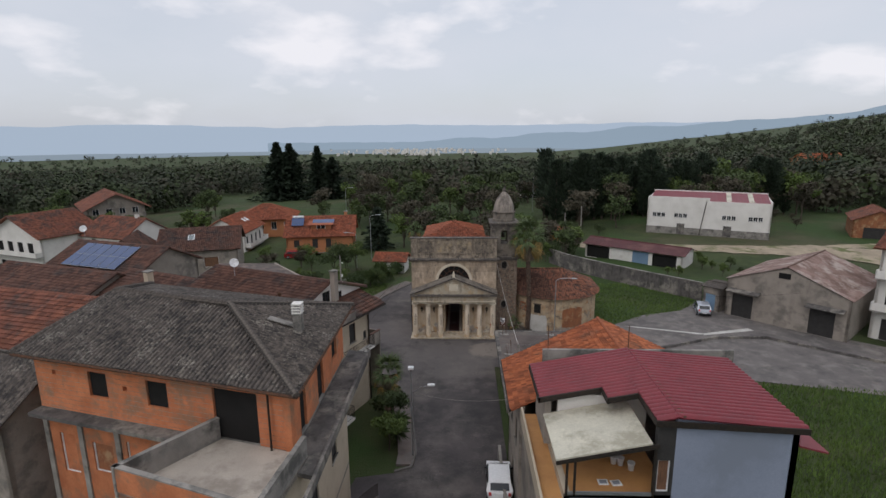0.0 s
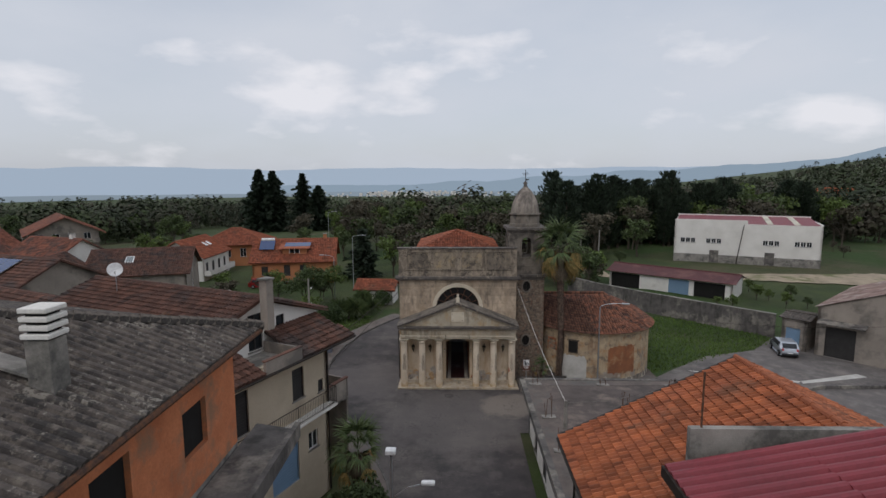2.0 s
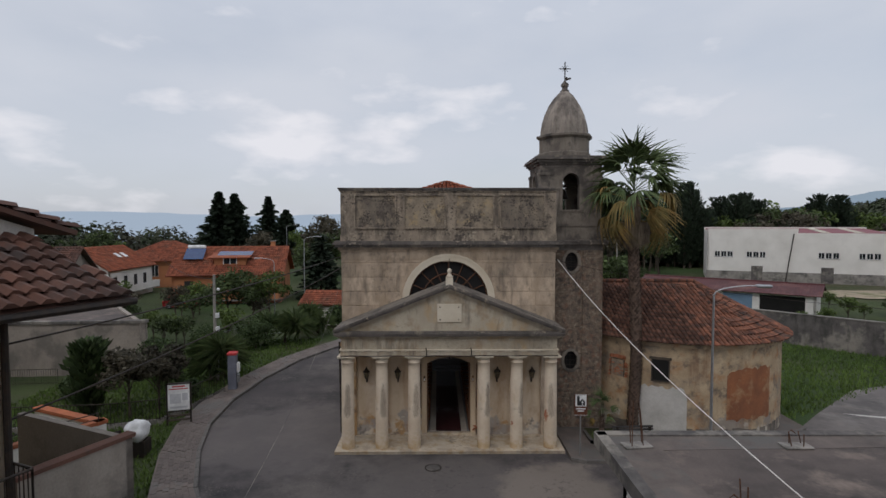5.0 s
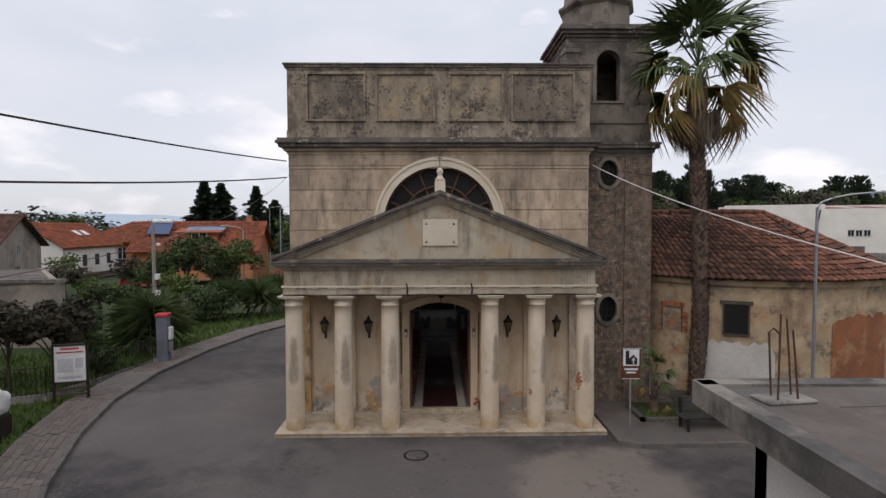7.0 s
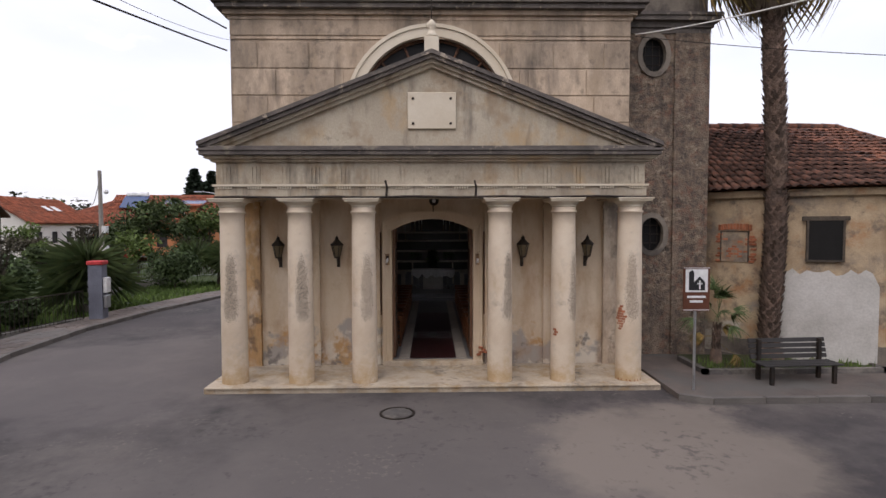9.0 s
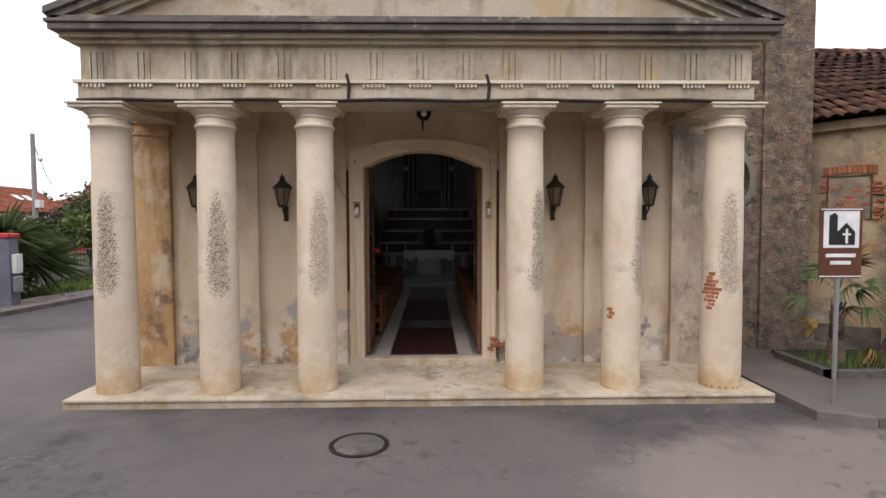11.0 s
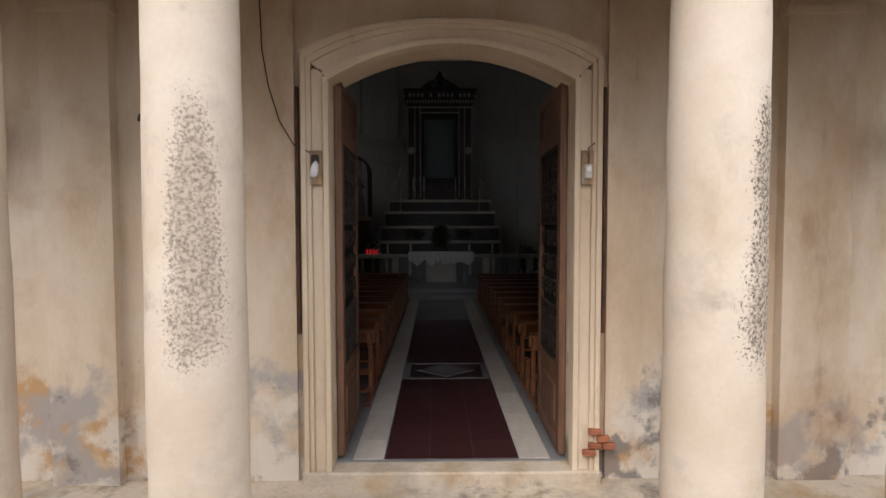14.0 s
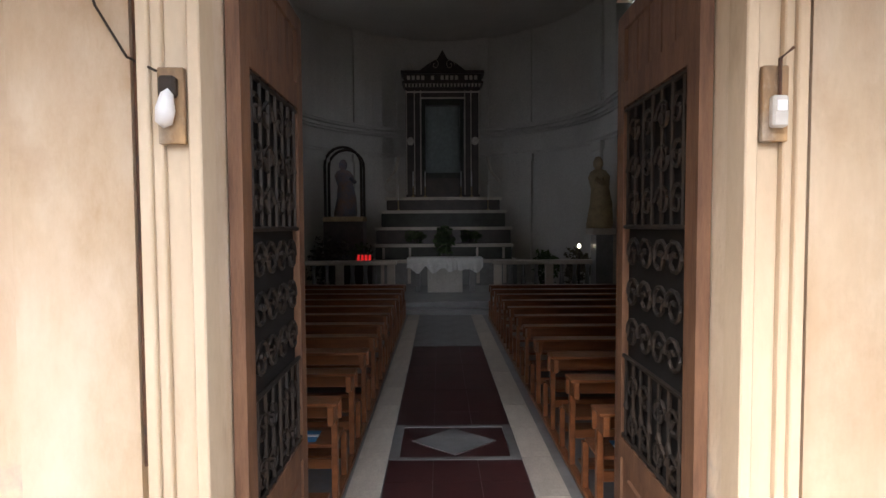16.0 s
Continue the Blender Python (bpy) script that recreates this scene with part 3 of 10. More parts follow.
streaks(M_porch, (0.4, 0.24, 0.125), 1.3, 0.51, 0.65, width=0.16)
streaks(M_porch, (0.22, 0.14, 0.085), 2.6, 0.6, 0.6)
streaks(M_facade, (0.12, 0.1, 0.082), 2.2, 0.52, 0.75)
streaks(M_facade, (0.5, 0.4, 0.29), 1.5, 0.56, 0.6)
streaks(M_plaster, (0.13, 0.108, 0.088), 2.6, 0.53, 0.75)
streaks(M_parapet, (0.055, 0.048, 0.042), 2.4, 0.52, 0.8)
streaks(M_tower, (0.3, 0.235, 0.18), 1.2, 0.53, 0.6)
streaks(M_tower, (0.05, 0.043, 0.038), 2.0, 0.55, 0.7)
streaks(M_dome, (0.07, 0.06, 0.052), 2.0, 0.53, 0.7)
streaks(M_tower_smooth, (0.055, 0.048, 0.043), 2.2, 0.52, 0.75)
streaks(M_concrete_dark, (0.04, 0.037, 0.034), 1.6, 0.52, 0.75)
streaks(M_sacristy, (0.2, 0.12, 0.075), 1.6, 0.53, 0.7)
streaks(M_pil_grey, (0.14, 0.115, 0.095), 3.0, 0.52, 0.75)
streaks(M_pil_rust, (0.1, 0.072, 0.055), 3.0, 0.54, 0.75)
streaks(M_greywall, (0.16, 0.138, 0.118), 1.0, 0.54, 0.5)
streaks(M_beigewall, (0.3, 0.245, 0.185), 1.1, 0.56, 0.5)
streaks(M_colworn, (0.34, 0.26, 0.18), 3.0, 0.57, 0.5)
lichen(M_tile_old, (0.035, 0.03, 0.028), 2.5, 0.56, 0.8, 0.12, 0.8)
lichen(M_plaster, (0.30, 0.215, 0.135), 2.0, 0.54, 0.5, 0.25, 0.65)
lichen(M_plaster, (0.15, 0.125, 0.10), 5.0, 0.64, 0.7, 0.15, 0.6)
lichen(M_colworn, (0.23, 0.185, 0.14), 3.0, 0.63, 0.5, 0.18, 0.55)
lichen(M_pil_rust, (0.12, 0.085, 0.065), 3.0, 0.58, 0.6, 0.15, 0.75)
lichen(M_pil_rust, (0.55, 0.47, 0.37), 2.0, 0.6, 0.8, 0.2, 0.8)
lichen(M_pil_grey, (0.2, 0.165, 0.13), 3.5, 0.58, 0.6, 0.12, 0.7)


def worn_area(m, x, y, radius, colour, most):
    """A ragged dusty, worn stretch of a street surface."""
    nt, ln = m.node_tree.nodes, m.node_tree.links
    b = nt["Principled BSDF"]
    col = b.inputs["Base Color"].links[0].from_socket
    tcn = nt.new("ShaderNodeTexCoord")
    dist = nt.new("ShaderNodeVectorMath")
    dist.operation = "DISTANCE"
    dist.inputs[1].default_value = (x, y, 0)
    nz = nt.new("ShaderNodeTexNoise")
    nz.inputs["Scale"].default_value, nz.inputs["Detail"].default_value, nz.inputs["Roughness"].default_value = 0.45, 10.0, 0.65
    for n in (dist, nz):
        ln.new(tcn.outputs["Object"], n.inputs[0] if n is dist else n.inputs["Vector"])
    ad = nt.new("ShaderNodeMath")
    ad.operation = "MULTIPLY_ADD"
    ln.new(nz.outputs["Fac"], ad.inputs[0])
    ad.inputs[1].default_value = -1.6 * radius
    ln.new(dist.outputs["Value"], ad.inputs[2])
    mk = nt.new("ShaderNodeMapRange")
    mk.inputs["From Min"].default_value, mk.inputs["From Max"].default_value = -0.1 * radius, 0.25 * radius
    mk.inputs["To Min"].default_value, mk.inputs["To Max"].default_value = most, 0.0
    ln.new(ad.outputs["Value"], mk.inputs["Value"])
    mx = nt.new("ShaderNodeMixRGB")
    ln.new(mk.outputs["Result"], mx.inputs["Fac"])
    ln.new(col, mx.inputs["Color1"])
    mx.inputs["Color2"].default_value = (*colour, 1)
    ln.new(mx.outputs["Color"], b.inputs["Base Color"])


worn_area(M_asphalt, -1.0, 54.5, 6.0, (0.145, 0.127, 0.117), 0.6)
worn_area(M_asphalt, 3.2, 56.4, 2.6, (0.25, 0.21, 0.172), 0.6)
lichen(M_asphalt, (0.05, 0.045, 0.044), 5.0, 0.6, 0.5, 0.1, 0.5)
lichen(M_asphalt, (0.21, 0.18, 0.155), 9.0, 0.64, 0.4, 0.1, 0.5)
worn_area(M_asphalt, -9.0, 62.0, 5.0, (0.15, 0.13, 0.122), 0.6)

# ---- shapes ----
def thing(name, label, category, loc=(0, 0, 0), rz=0.0, group="", kind=""):
    ob = new(name)
    ob.matrix_basis = pose(*loc, 0, 0, rz)
    ob.empty_display_size = 0.1
    return tagged(ob, label, category, group, kind)


def part(name, bm, material, parent=None, label="", smooth=False):
    me = bpy.data.meshes.new(name)
    bm.to_mesh(me)
    bm.free()
    me.materials.append(material)
    if smooth:
        for p in me.polygons:
            p.use_smooth = True
    ob = new(name, me)
    ob.parent = parent
    if label:
        ob["label"] = label
    return ob


def raw(name, verts, faces, material, parent=None, label="", smooth=False):
    me = bpy.data.meshes.new(name)
    me.from_pydata(verts, [], faces)
    me.materials.append(material)
    if smooth:
        me.shade_smooth()
    ob = new(name, me)
    ob.parent = parent
    if label:
        ob["label"] = label
    return ob


def box(bm, x0, x1, y0, y1, z0, z1, bev=0.0):
    r = bmesh.ops.create_cube(bm, size=1.0, matrix=Matrix.LocRotScale(((x0 + x1) / 2, (y0 + y1) / 2, (z0 + z1) / 2), None, (x1 - x0, y1 - y0, z1 - z0)))
    if bev:
        ed = {e for v in r["verts"] for e in v.link_edges}
        bmesh.ops.bevel(bm, geom=list(ed), offset=bev, segments=1, affect="EDGES", profile=0.5)
    return bm


def boxm(bm, m, sx, sy, sz):
    bmesh.ops.create_cube(bm, size=1.0, matrix=m @ Matrix.Diagonal((sx, sy, sz, 1)))
    return bm


def B(*a, bev=0.0):
    return box(bmesh.new(), *a, bev=bev)


def lathe(bm, prof, seg=24, cx=0.0, cy=0.0, a0=0.0, a1=360.0):
    """Turns a profile of (radius, z) about a vertical axis."""
    full = abs(a1 - a0) >= 359.9
    n = seg if full else seg + 1
    rings = [[bm.verts.new((cx + r * math.cos(radians(a0 + (a1 - a0) * i / seg)), cy + r * math.sin(radians(a0 + (a1 - a0) * i / seg)), z)) for i in range(n)] for r, z in prof]
    for a, b in zip(rings, rings[1:]):
        for i in range(seg):
            j = (i + 1) % n
            try:
                bm.faces.new((a[i], a[j], b[j], b[i]))
            except ValueError:
                pass
    if full:
        for ring, flip in ((rings[0], True), (rings[-1], False)):
            if prof[0 if flip else -1][0] > 0.002:
                bm.faces.new(list(reversed(ring)) if flip else ring)
    return bm


def prism(bm, poly, d0, d1, axis="y"):
    """Extrudes a polygon: along y it is (x, z), along x it is (y, z), along z it is (x, y)."""
    def put(p, d):
        return {"y": (p[0], d, p[1]), "x": (d, p[0], p[1]), "z": (p[0], p[1], d)}[axis]
    a = [bm.verts.new(put(p, d0)) for p in poly]
    b = [bm.verts.new(put(p, d1)) for p in poly]
    n = len(poly)
    fs = [bm.faces.new(a), bm.faces.new(list(reversed(b)))]
    for i in range(n):
        j = (i + 1) % n
        fs.append(bm.faces.new((a[j], a[i], b[i], b[j])))
    bmesh.ops.recalc_face_normals(bm, faces=fs)
    return bm


def tube(bm, pts, r, seg=6, r_end=None):
    """A round bar along points."""
    pts = [Vector(p) for p in pts]
    rings = []
    for i, p in enumerate(pts):
        d = (pts[min(i + 1, len(pts) - 1)] - pts[max(i - 1, 0)]).normalized()
        up = Vector((0, 0, 1)) if abs(d.z) < 0.9 else Vector((1, 0, 0))
        u = d.cross(up).normalized()
        v = d.cross(u)
        rr = r if r_end is None else r + (r_end - r) * i / max(1, len(pts) - 1)
        rings.append([bm.verts.new(p + u * rr * math.cos(2 * math.pi * k / seg) + v * rr * math.sin(2 * math.pi * k / seg)) for k in range(seg)])
    for a, b in zip(rings, rings[1:]):
        for k in range(seg):
            bm.faces.new((a[k], a[(k + 1) % seg], b[(k + 1) % seg], b[k]))
    bm.faces.new(rings[0])
    bm.faces.new(list(reversed(rings[-1])))
    return bm


def wall(bm, x0, x1, z0, z1, y0, y1, holes=()):
    """An upright wall along x with rectangular holes (x0, x1, z0, z1) through it."""
    xs = sorted({x0, x1, *[min(max(h[k], x0), x1) for h in holes for k in (0, 1)]})
    zs = sorted({z0, z1, *[min(max(h[k], z0), z1) for h in holes for k in (2, 3)]})
    for a, b in zip(xs, xs[1:]):
        for c, d in zip(zs, zs[1:]):
            if not any(h[0] < (a + b) / 2 < h[1] and h[2] < (c + d) / 2 < h[3] for h in holes):
                box(bm, a, b, y0, y1, c, d)
    return bm


def poly_sheet(name, pts, z, material, label, kind="structure", parent=None, thick=0.0):
    bm = bmesh.new()
    f = bm.faces.new([bm.verts.new((*p, z)) for p in pts])
    if f.normal.z < 0 or f.calc_area() and (f.normal_update() or f.normal.z < 0):
        f.normal_flip()
    if thick:
        r = bmesh.ops.extrude_face_region(bm, geom=[f])
        for v in r["geom"]:
            if isinstance(v, bmesh.types.BMVert):
                v.co.z -= thick
        bmesh.ops.recalc_face_normals(bm, faces=bm.faces[:])
    bmesh.ops.triangulate(bm, faces=bm.faces[:])
    ob = part(name, bm, material, parent)
    if parent is None:
        tagged(ob, label, name.replace("_", " "), kind=kind)
    return ob


def slope_frame(p00, p10, p01, p11):
    """Eave from p01 to p11, ridge from p00 to p10: origin, along the eave, up the slope, normal, eave length, height, and the ridge's ends along the eave."""
    p00, p10, p01, p11 = map(Vector, (p00, p10, p01, p11))
    ex = (p11 - p01)
    L = ex.length
    ex = ex / L
    up = (p00 + p10) / 2 - (p01 + p11) / 2
    ey = (up - ex * up.dot(ex))
    H = ey.length
    ey = ey / H
    n = ex.cross(ey)
    n = -n if n.z < 0 else n
    return p01, ex, ey, n, L, H, (p00 - p01).dot(ex), (p10 - p01).dot(ex)


def corrugated(name, p00, p10, p01, p11, pitch, amp, material, parent, label="", rows=1, lap=0.0, thick=0.05):
    """A corrugated sheet roof slope; the waves run straight down the slope, cut by hips where there are any."""
    o, ex, ey, n, L, H, a, b = slope_frame(p00, p10, p01, p11)
    steps = max(2, int(L / pitch)) * 4
    wave = (0.0, 0.88, 1.0, 0.88)
    vs, fs = [], []
    nv = max(1, rows * 2)
    for i in range(steps + 1):
        x = L * i / steps
        top = H * min(1.0, x / a if a > 1e-4 else 1.0, (L - x) / (L - b) if L - b > 1e-4 else 1.0)
        for j in range(nv + 1):
            h = min(H * j / nv, top)
            vs.append(o + ex * x + ey * h + n * (amp * wave[i % 4] + (lap if j % 2 else 0.0)))
        vs.append(o + ex * x + ey * 0.0 - n * thick)
        vs.append(o + ex * x + ey * top - n * thick)
    k = nv + 3
    for i in range(steps):
        p, q = i * k, (i + 1) * k
        fs += [(p + j, q + j, q + j + 1, p + j + 1) for j in range(nv)]
        fs += [(p + nv + 1, q + nv + 1, q, p), (p + nv + 2, q + nv + 2, q + nv + 1, p + nv + 1)]
    return raw(name, [tuple(v) for v in vs], fs, material, parent, label)


def tiled(name, p00, p10, p01, p11, pw, ph, material, parent, label="", lift=0.085, arch=0.09):
    """Rows of roof tiles: each tile is a small arched strip of its own on a boarded deck."""
    o, ex, ey, n, L, H, a, b = slope_frame(p00, p10, p01, p11)
    rnd = random.Random(int(L * 100) + int(H * 10))
    rows, cols = max(1, round(H / ph)), max(1, round(L / pw))
    vs, fs = [], []
    for j in range(rows):
        h0, h1 = H * j / rows - 0.02, H * (j + 1.1) / rows
        lo, hi = a * (j + 0.5) / rows, L - (L - b) * (j + 0.5) / rows
        for i in range(cols):
            xc = L * (i + 0.5) / cols
            if xc < lo or xc > hi:
                continue
            k, w, dz = len(vs), L / cols, rnd.uniform(-0.006, 0.01)
            for s, g in ((0.0, 0.0), (0.3, 1.0), (0.62, 0.85), (0.99, 0.0)):
                q = o + ex * (L * i / cols + s * w) + n * (arch * g + dz)
                vs += [q + ey * h0 + n * lift, q + ey * h1 + n * 0.004]
            fs += [(k + 2 * s, k + 2 * s + 2, k + 2 * s + 3, k + 2 * s + 1) for s in range(3)] + [(k, k + 2, k + 4, k + 6)]
    k = len(vs)
    c = (o, o + ex * L, o + ex * b + ey * H, o + ex * a + ey * H)
    vs += [p - n * 0.005 for p in c] + [p - n * 0.1 for p in c]
    fs += [(k, k + 1, k + 2, k + 3), (k + 7, k + 6, k + 5, k + 4)] + [(k + q, k + (q + 1) % 4, k + 4 + (q + 1) % 4, k + 4 + q) for q in range(4)]
    return tagged(raw(name, [tuple(v) for v in vs], fs, material, parent, label), kind="stuff")


def ridge_line(parent, p, q, material, r=0.11):
    """A row of half-round capping tiles along a ridge or hip."""
    p, q = Vector(p), Vector(q)
    n = max(1, round((q - p).length / 0.45))
    step = (q - p).length / n
    bm = tube(bmesh.new(), [Vector((0, 0, 0)), Vector((step * 1.08, 0, 0))], r * 1.08, 8, r * 0.9)
    me = bpy.data.meshes.new("ridge_tile")
    bm.to_mesh(me)
    bm.free()
    me.materials.append(material)
    turn = (q - p).to_track_quat("X", "Z").to_matrix().to_4x4()
    for i in range(n):
        ob = new("ridge_tile", me)
        ob.parent = parent
        ob.matrix_basis = Matrix.Translation(p.lerp(q, i / n)) @ turn @ pose(0, random.uniform(-0.01, 0.01), random.uniform(-0.008, 0.008), 0, random.uniform(-1, 1), 0)


def wseg(parent, name, p, q, z0, z1, material, t=0.3, holes=(), label=""):
    """A wall from p to q with its thickness to the left of that way; holes are (s0, s1, z0, z1) along it."""
    p, q = Vector(p), Vector(q)
    d = q - p
    bm = wall(bmesh.new(), 0, d.length, z0, z1, 0, t, holes)
    if holes:
        bmesh.ops.remove_doubles(bm, verts=bm.verts[:], dist=0.001)
    bmesh.ops.transform(bm, matrix=pose(p.x, p.y, 0, 0, 0, math.degrees(math.atan2(d.y, d.x))), verts=bm.verts[:])
    return part(name, bm, material, parent, label)


def window(parent, p, q, s0, s1, z0, z1, kind="dark", frame_mat=None, depth=0.12, t=0.3):
    """Fills a hole of the wall from p to q: a pane or shutter set back, a frame and a sill."""
    p, q = Vector(p), Vector(q)
    d = q - p
    m = pose(p.x, p.y, 0, 0, 0, math.degrees(math.atan2(d.y, d.x)))
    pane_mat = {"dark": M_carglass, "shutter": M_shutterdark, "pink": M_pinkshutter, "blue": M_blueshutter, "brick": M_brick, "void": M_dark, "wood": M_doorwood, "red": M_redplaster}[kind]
    # A void opening gets a near-black slab that paints the darkness of the room.
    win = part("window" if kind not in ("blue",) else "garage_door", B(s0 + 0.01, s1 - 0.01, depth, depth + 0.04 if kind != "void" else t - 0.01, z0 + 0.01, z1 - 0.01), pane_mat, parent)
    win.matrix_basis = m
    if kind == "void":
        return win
    fm = frame_mat or M_white
    bm = bmesh.new()
    f = 0.05
    for a in ((s0, s0 + f, z0, z1), (s1 - f, s1, z0, z1), (s0 + f, s1 - f, z1 - f, z1), (s0 + f, s1 - f, z0, z0 + f)):
        box(bm, a[0], a[1], depth - 0.05, depth, a[2], a[3])
    if kind == "dark" and s1 - s0 > 0.7:
        box(bm, (s0 + s1) / 2 - 0.03, (s0 + s1) / 2 + 0.03, depth - 0.05, depth, z0 + f, z1 - f)
    if kind in ("blue", "shutter", "pink"):
        for k in range(int((z1 - z0) / 0.16)):
            box(bm, s0 + f, s1 - f, depth - 0.02, depth, z0 + f + 0.16 * k, z0 + f + 0.16 * k + 0.02)
    part("frame", bm, pane_mat if kind in ("blue", "shutter", "pink") else fm, win)
    if kind in ("dark", "shutter", "pink"):
        part("sill", B(s0 - 0.08, s1 + 0.08, -0.06, 0.1, z0 - 0.06, z0), M_concrete, win)
    return win


def railing(parent, pts, z0, h, material, gap=0.13, name="railing", r=0.012):
    """Iron railing: each run has its rails and upright bars."""
    for p, q in zip(pts, pts[1:]):
        p, q = Vector(p), Vector(q)
        bm = bmesh.new()
        tube(bm, [(*p, z0 + h), (*q, z0 + h)], 0.022, 6)
        part("bottom_rail", tube(bmesh.new(), [(*p, z0 + 0.1), (*q, z0 + 0.1)], 0.016, 6), material, parent)
        n = max(1, round((q - p).length / gap))
        for i in range(n + 1):
            c = p.lerp(q, i / n)
            part("bar", tube(bmesh.new(), [(*c, z0), (*c, z0 + h)], 0.022 if i in (0, n) else r, 4), material, parent)
        part(name, bm, material, parent)


def leaf_cloud(rnd, centre, radii, n, size, flat=0.0):
    """Small leaf faces scattered through an uneven shell round a centre."""
    vs, fs = [], []
    lumps = [Vector((rnd.gauss(0, 1), rnd.gauss(0, 1), rnd.gauss(0, 1))).normalized() for _ in range(7)]
    for _ in range(n):
        d = Vector((rnd.gauss(0, 1), rnd.gauss(0, 1), rnd.gauss(0, 1))).normalized()
        k = max(d.dot(l) for l in lumps)
        r = (0.62 + 0.42 * k ** 3) * (rnd.random() ** 0.4)
        c = Vector(centre) + Vector((d.x * radii[0], d.y * radii[1], d.z * radii[2])) * r
        u = Vector((rnd.gauss(0, 1), rnd.gauss(0, 1), rnd.gauss(0, 0.6))).normalized()
        v = u.cross(Vector((rnd.gauss(0, 1), rnd.gauss(0, 1), rnd.gauss(0, 1)))).normalized()
        s = size * rnd.uniform(0.6, 1.4)
        q = len(vs)
        vs += [c - u * s, c - v * s * 0.55, c + u * s, c + v * s * 0.55 + Vector((0, 0, -0.3 * s))]
        fs.append((q, q + 1, q + 2, q + 3))
    return vs, fs

# ---- ground, roads and pavements ----
def ground_height(x, y):
    r = math.hypot(x, y - 60)
    far = max(0.0, r - 130.0)
    lift = min(1.0, max(0.0, (math.degrees(math.atan2(x, max(1.0, y))) - 8.0) / 32.0)) ** 1.3
    z = -0.08 - min(125.0, 0.05 * far) * (1.0 - lift) + 0.036 * far * lift * min(1.0, far / 300.0)
    if x > 30 and y > 92:
        z += 1.2 * min(1.0, (x - 30) / 8) * min(1.0, (y - 92) / 14)
    if r > 160:
        z += min(1.0, (r - 160) / 300) * 5.0 * noise.noise((x / 130, y / 130, 0.0))
    return z


def grid_axis(lo, hi, mid):
    vals, v, step = [mid], mid, 8.0
    while v < hi:
        v += step
        step *= 1.07
        vals.append(min(v, hi))
    v, step = mid, 8.0
    while v > lo:
        v -= step
        step *= 1.07
        vals.insert(0, max(v, lo))
    return vals


gx, gy = grid_axis(-3200, 3200, 0.0), grid_axis(-600, 4200, 60.0)
gverts = [(x, y, ground_height(x, y)) for y in gy for x in gx]
gfaces = [(j * len(gx) + i, j * len(gx) + i + 1, (j + 1) * len(gx) + i + 1, (j + 1) * len(gx) + i) for j in range(len(gy) - 1) for i in range(len(gx) - 1)]
ground = tagged(raw("ground", gverts, gfaces, M_grass_ground, None, "", True), "green grassy ground with woods in the distance", "ground", kind="structure")

LEFT_KERB = [(-8.2, -40), (-8.2, 30.5), (-7.6, 33.4), (-4.9, 34.0), (-3.7, 34.6), (-3.45, 36.5), (-4.2, 41.5), (-5.2, 45.7), (-7.0, 50.0), (-8.6, 53.0), (-10.8, 56.6), (-12.2, 60.0), (-13.1, 63.2), (-13.4, 67.0), (-13.0, 71.2), (-11.9, 76.0), (-10.1, 80.0), (-8.0, 84.0), (-3.0, 92.0)]
road = poly_sheet("road", LEFT_KERB + [(6.0, 100.0), (8.0, 96.0), (-1.0, 86.0), (-5.0, 80.0), (-5.2, 62.0), (4.6, 61.0), (4.4, 59.2), (9.2, 58.7), (9.2, 52.0), (3.4, 52.0), (3.4, -40)], 0.0, M_asphalt, "dark worn asphalt street bending past the church")
plaza = poly_sheet("plaza", [(9.0, 53.2), (16, 53.0), (20.0, 50.5), (30.0, 49.0), (48.0, 44.0), (48.0, 58.0), (44.5, 61.0), (37.0, 72.0), (34.5, 75.0), (30.0, 70.5), (24.0, 68.5), (19.0, 64.5), (16.8, 62.6), (10.5, 58.9)], 0.006, M_plaza, "pale patched asphalt forecourt and parking lot")


def strip(name, line, width, z0, z1, material, label, side=-1):
    """A raised band along a line, to its left or right."""
    bm = bmesh.new()
    out = []
    for i, p in enumerate(line):
        a, b = Vector(line[max(i - 1, 0)]), Vector(line[min(i + 1, len(line) - 1)])
        d = (b - a).normalized()
        out.append((p, (p[0] + side * d.y * width, p[1] - side * d.x * width)))
    for (p, q), (r, s) in zip(out, out[1:]):
        prism(bm, [p, q, s, r], z0, z1, "z")
    return tagged(part(name, bm, material), label, name, kind="structure")


PAVE_LINE = LEFT_KERB[9:18]
pavement = strip("pavement", [(x - 0.16, y) for x, y in PAVE_LINE], 1.55, -0.1, 0.115, M_pave, "block paved footway with a stone kerb along the street")
strip("pavement", [(-3.6, 34.9), (-3.62, 36.5), (-4.36, 41.5), (-5.36, 45.7), (-7.16, 50.0), (-8.76, 53.0)], 1.3, -0.1, 0.11, M_pave, "concrete footway round a planted corner")


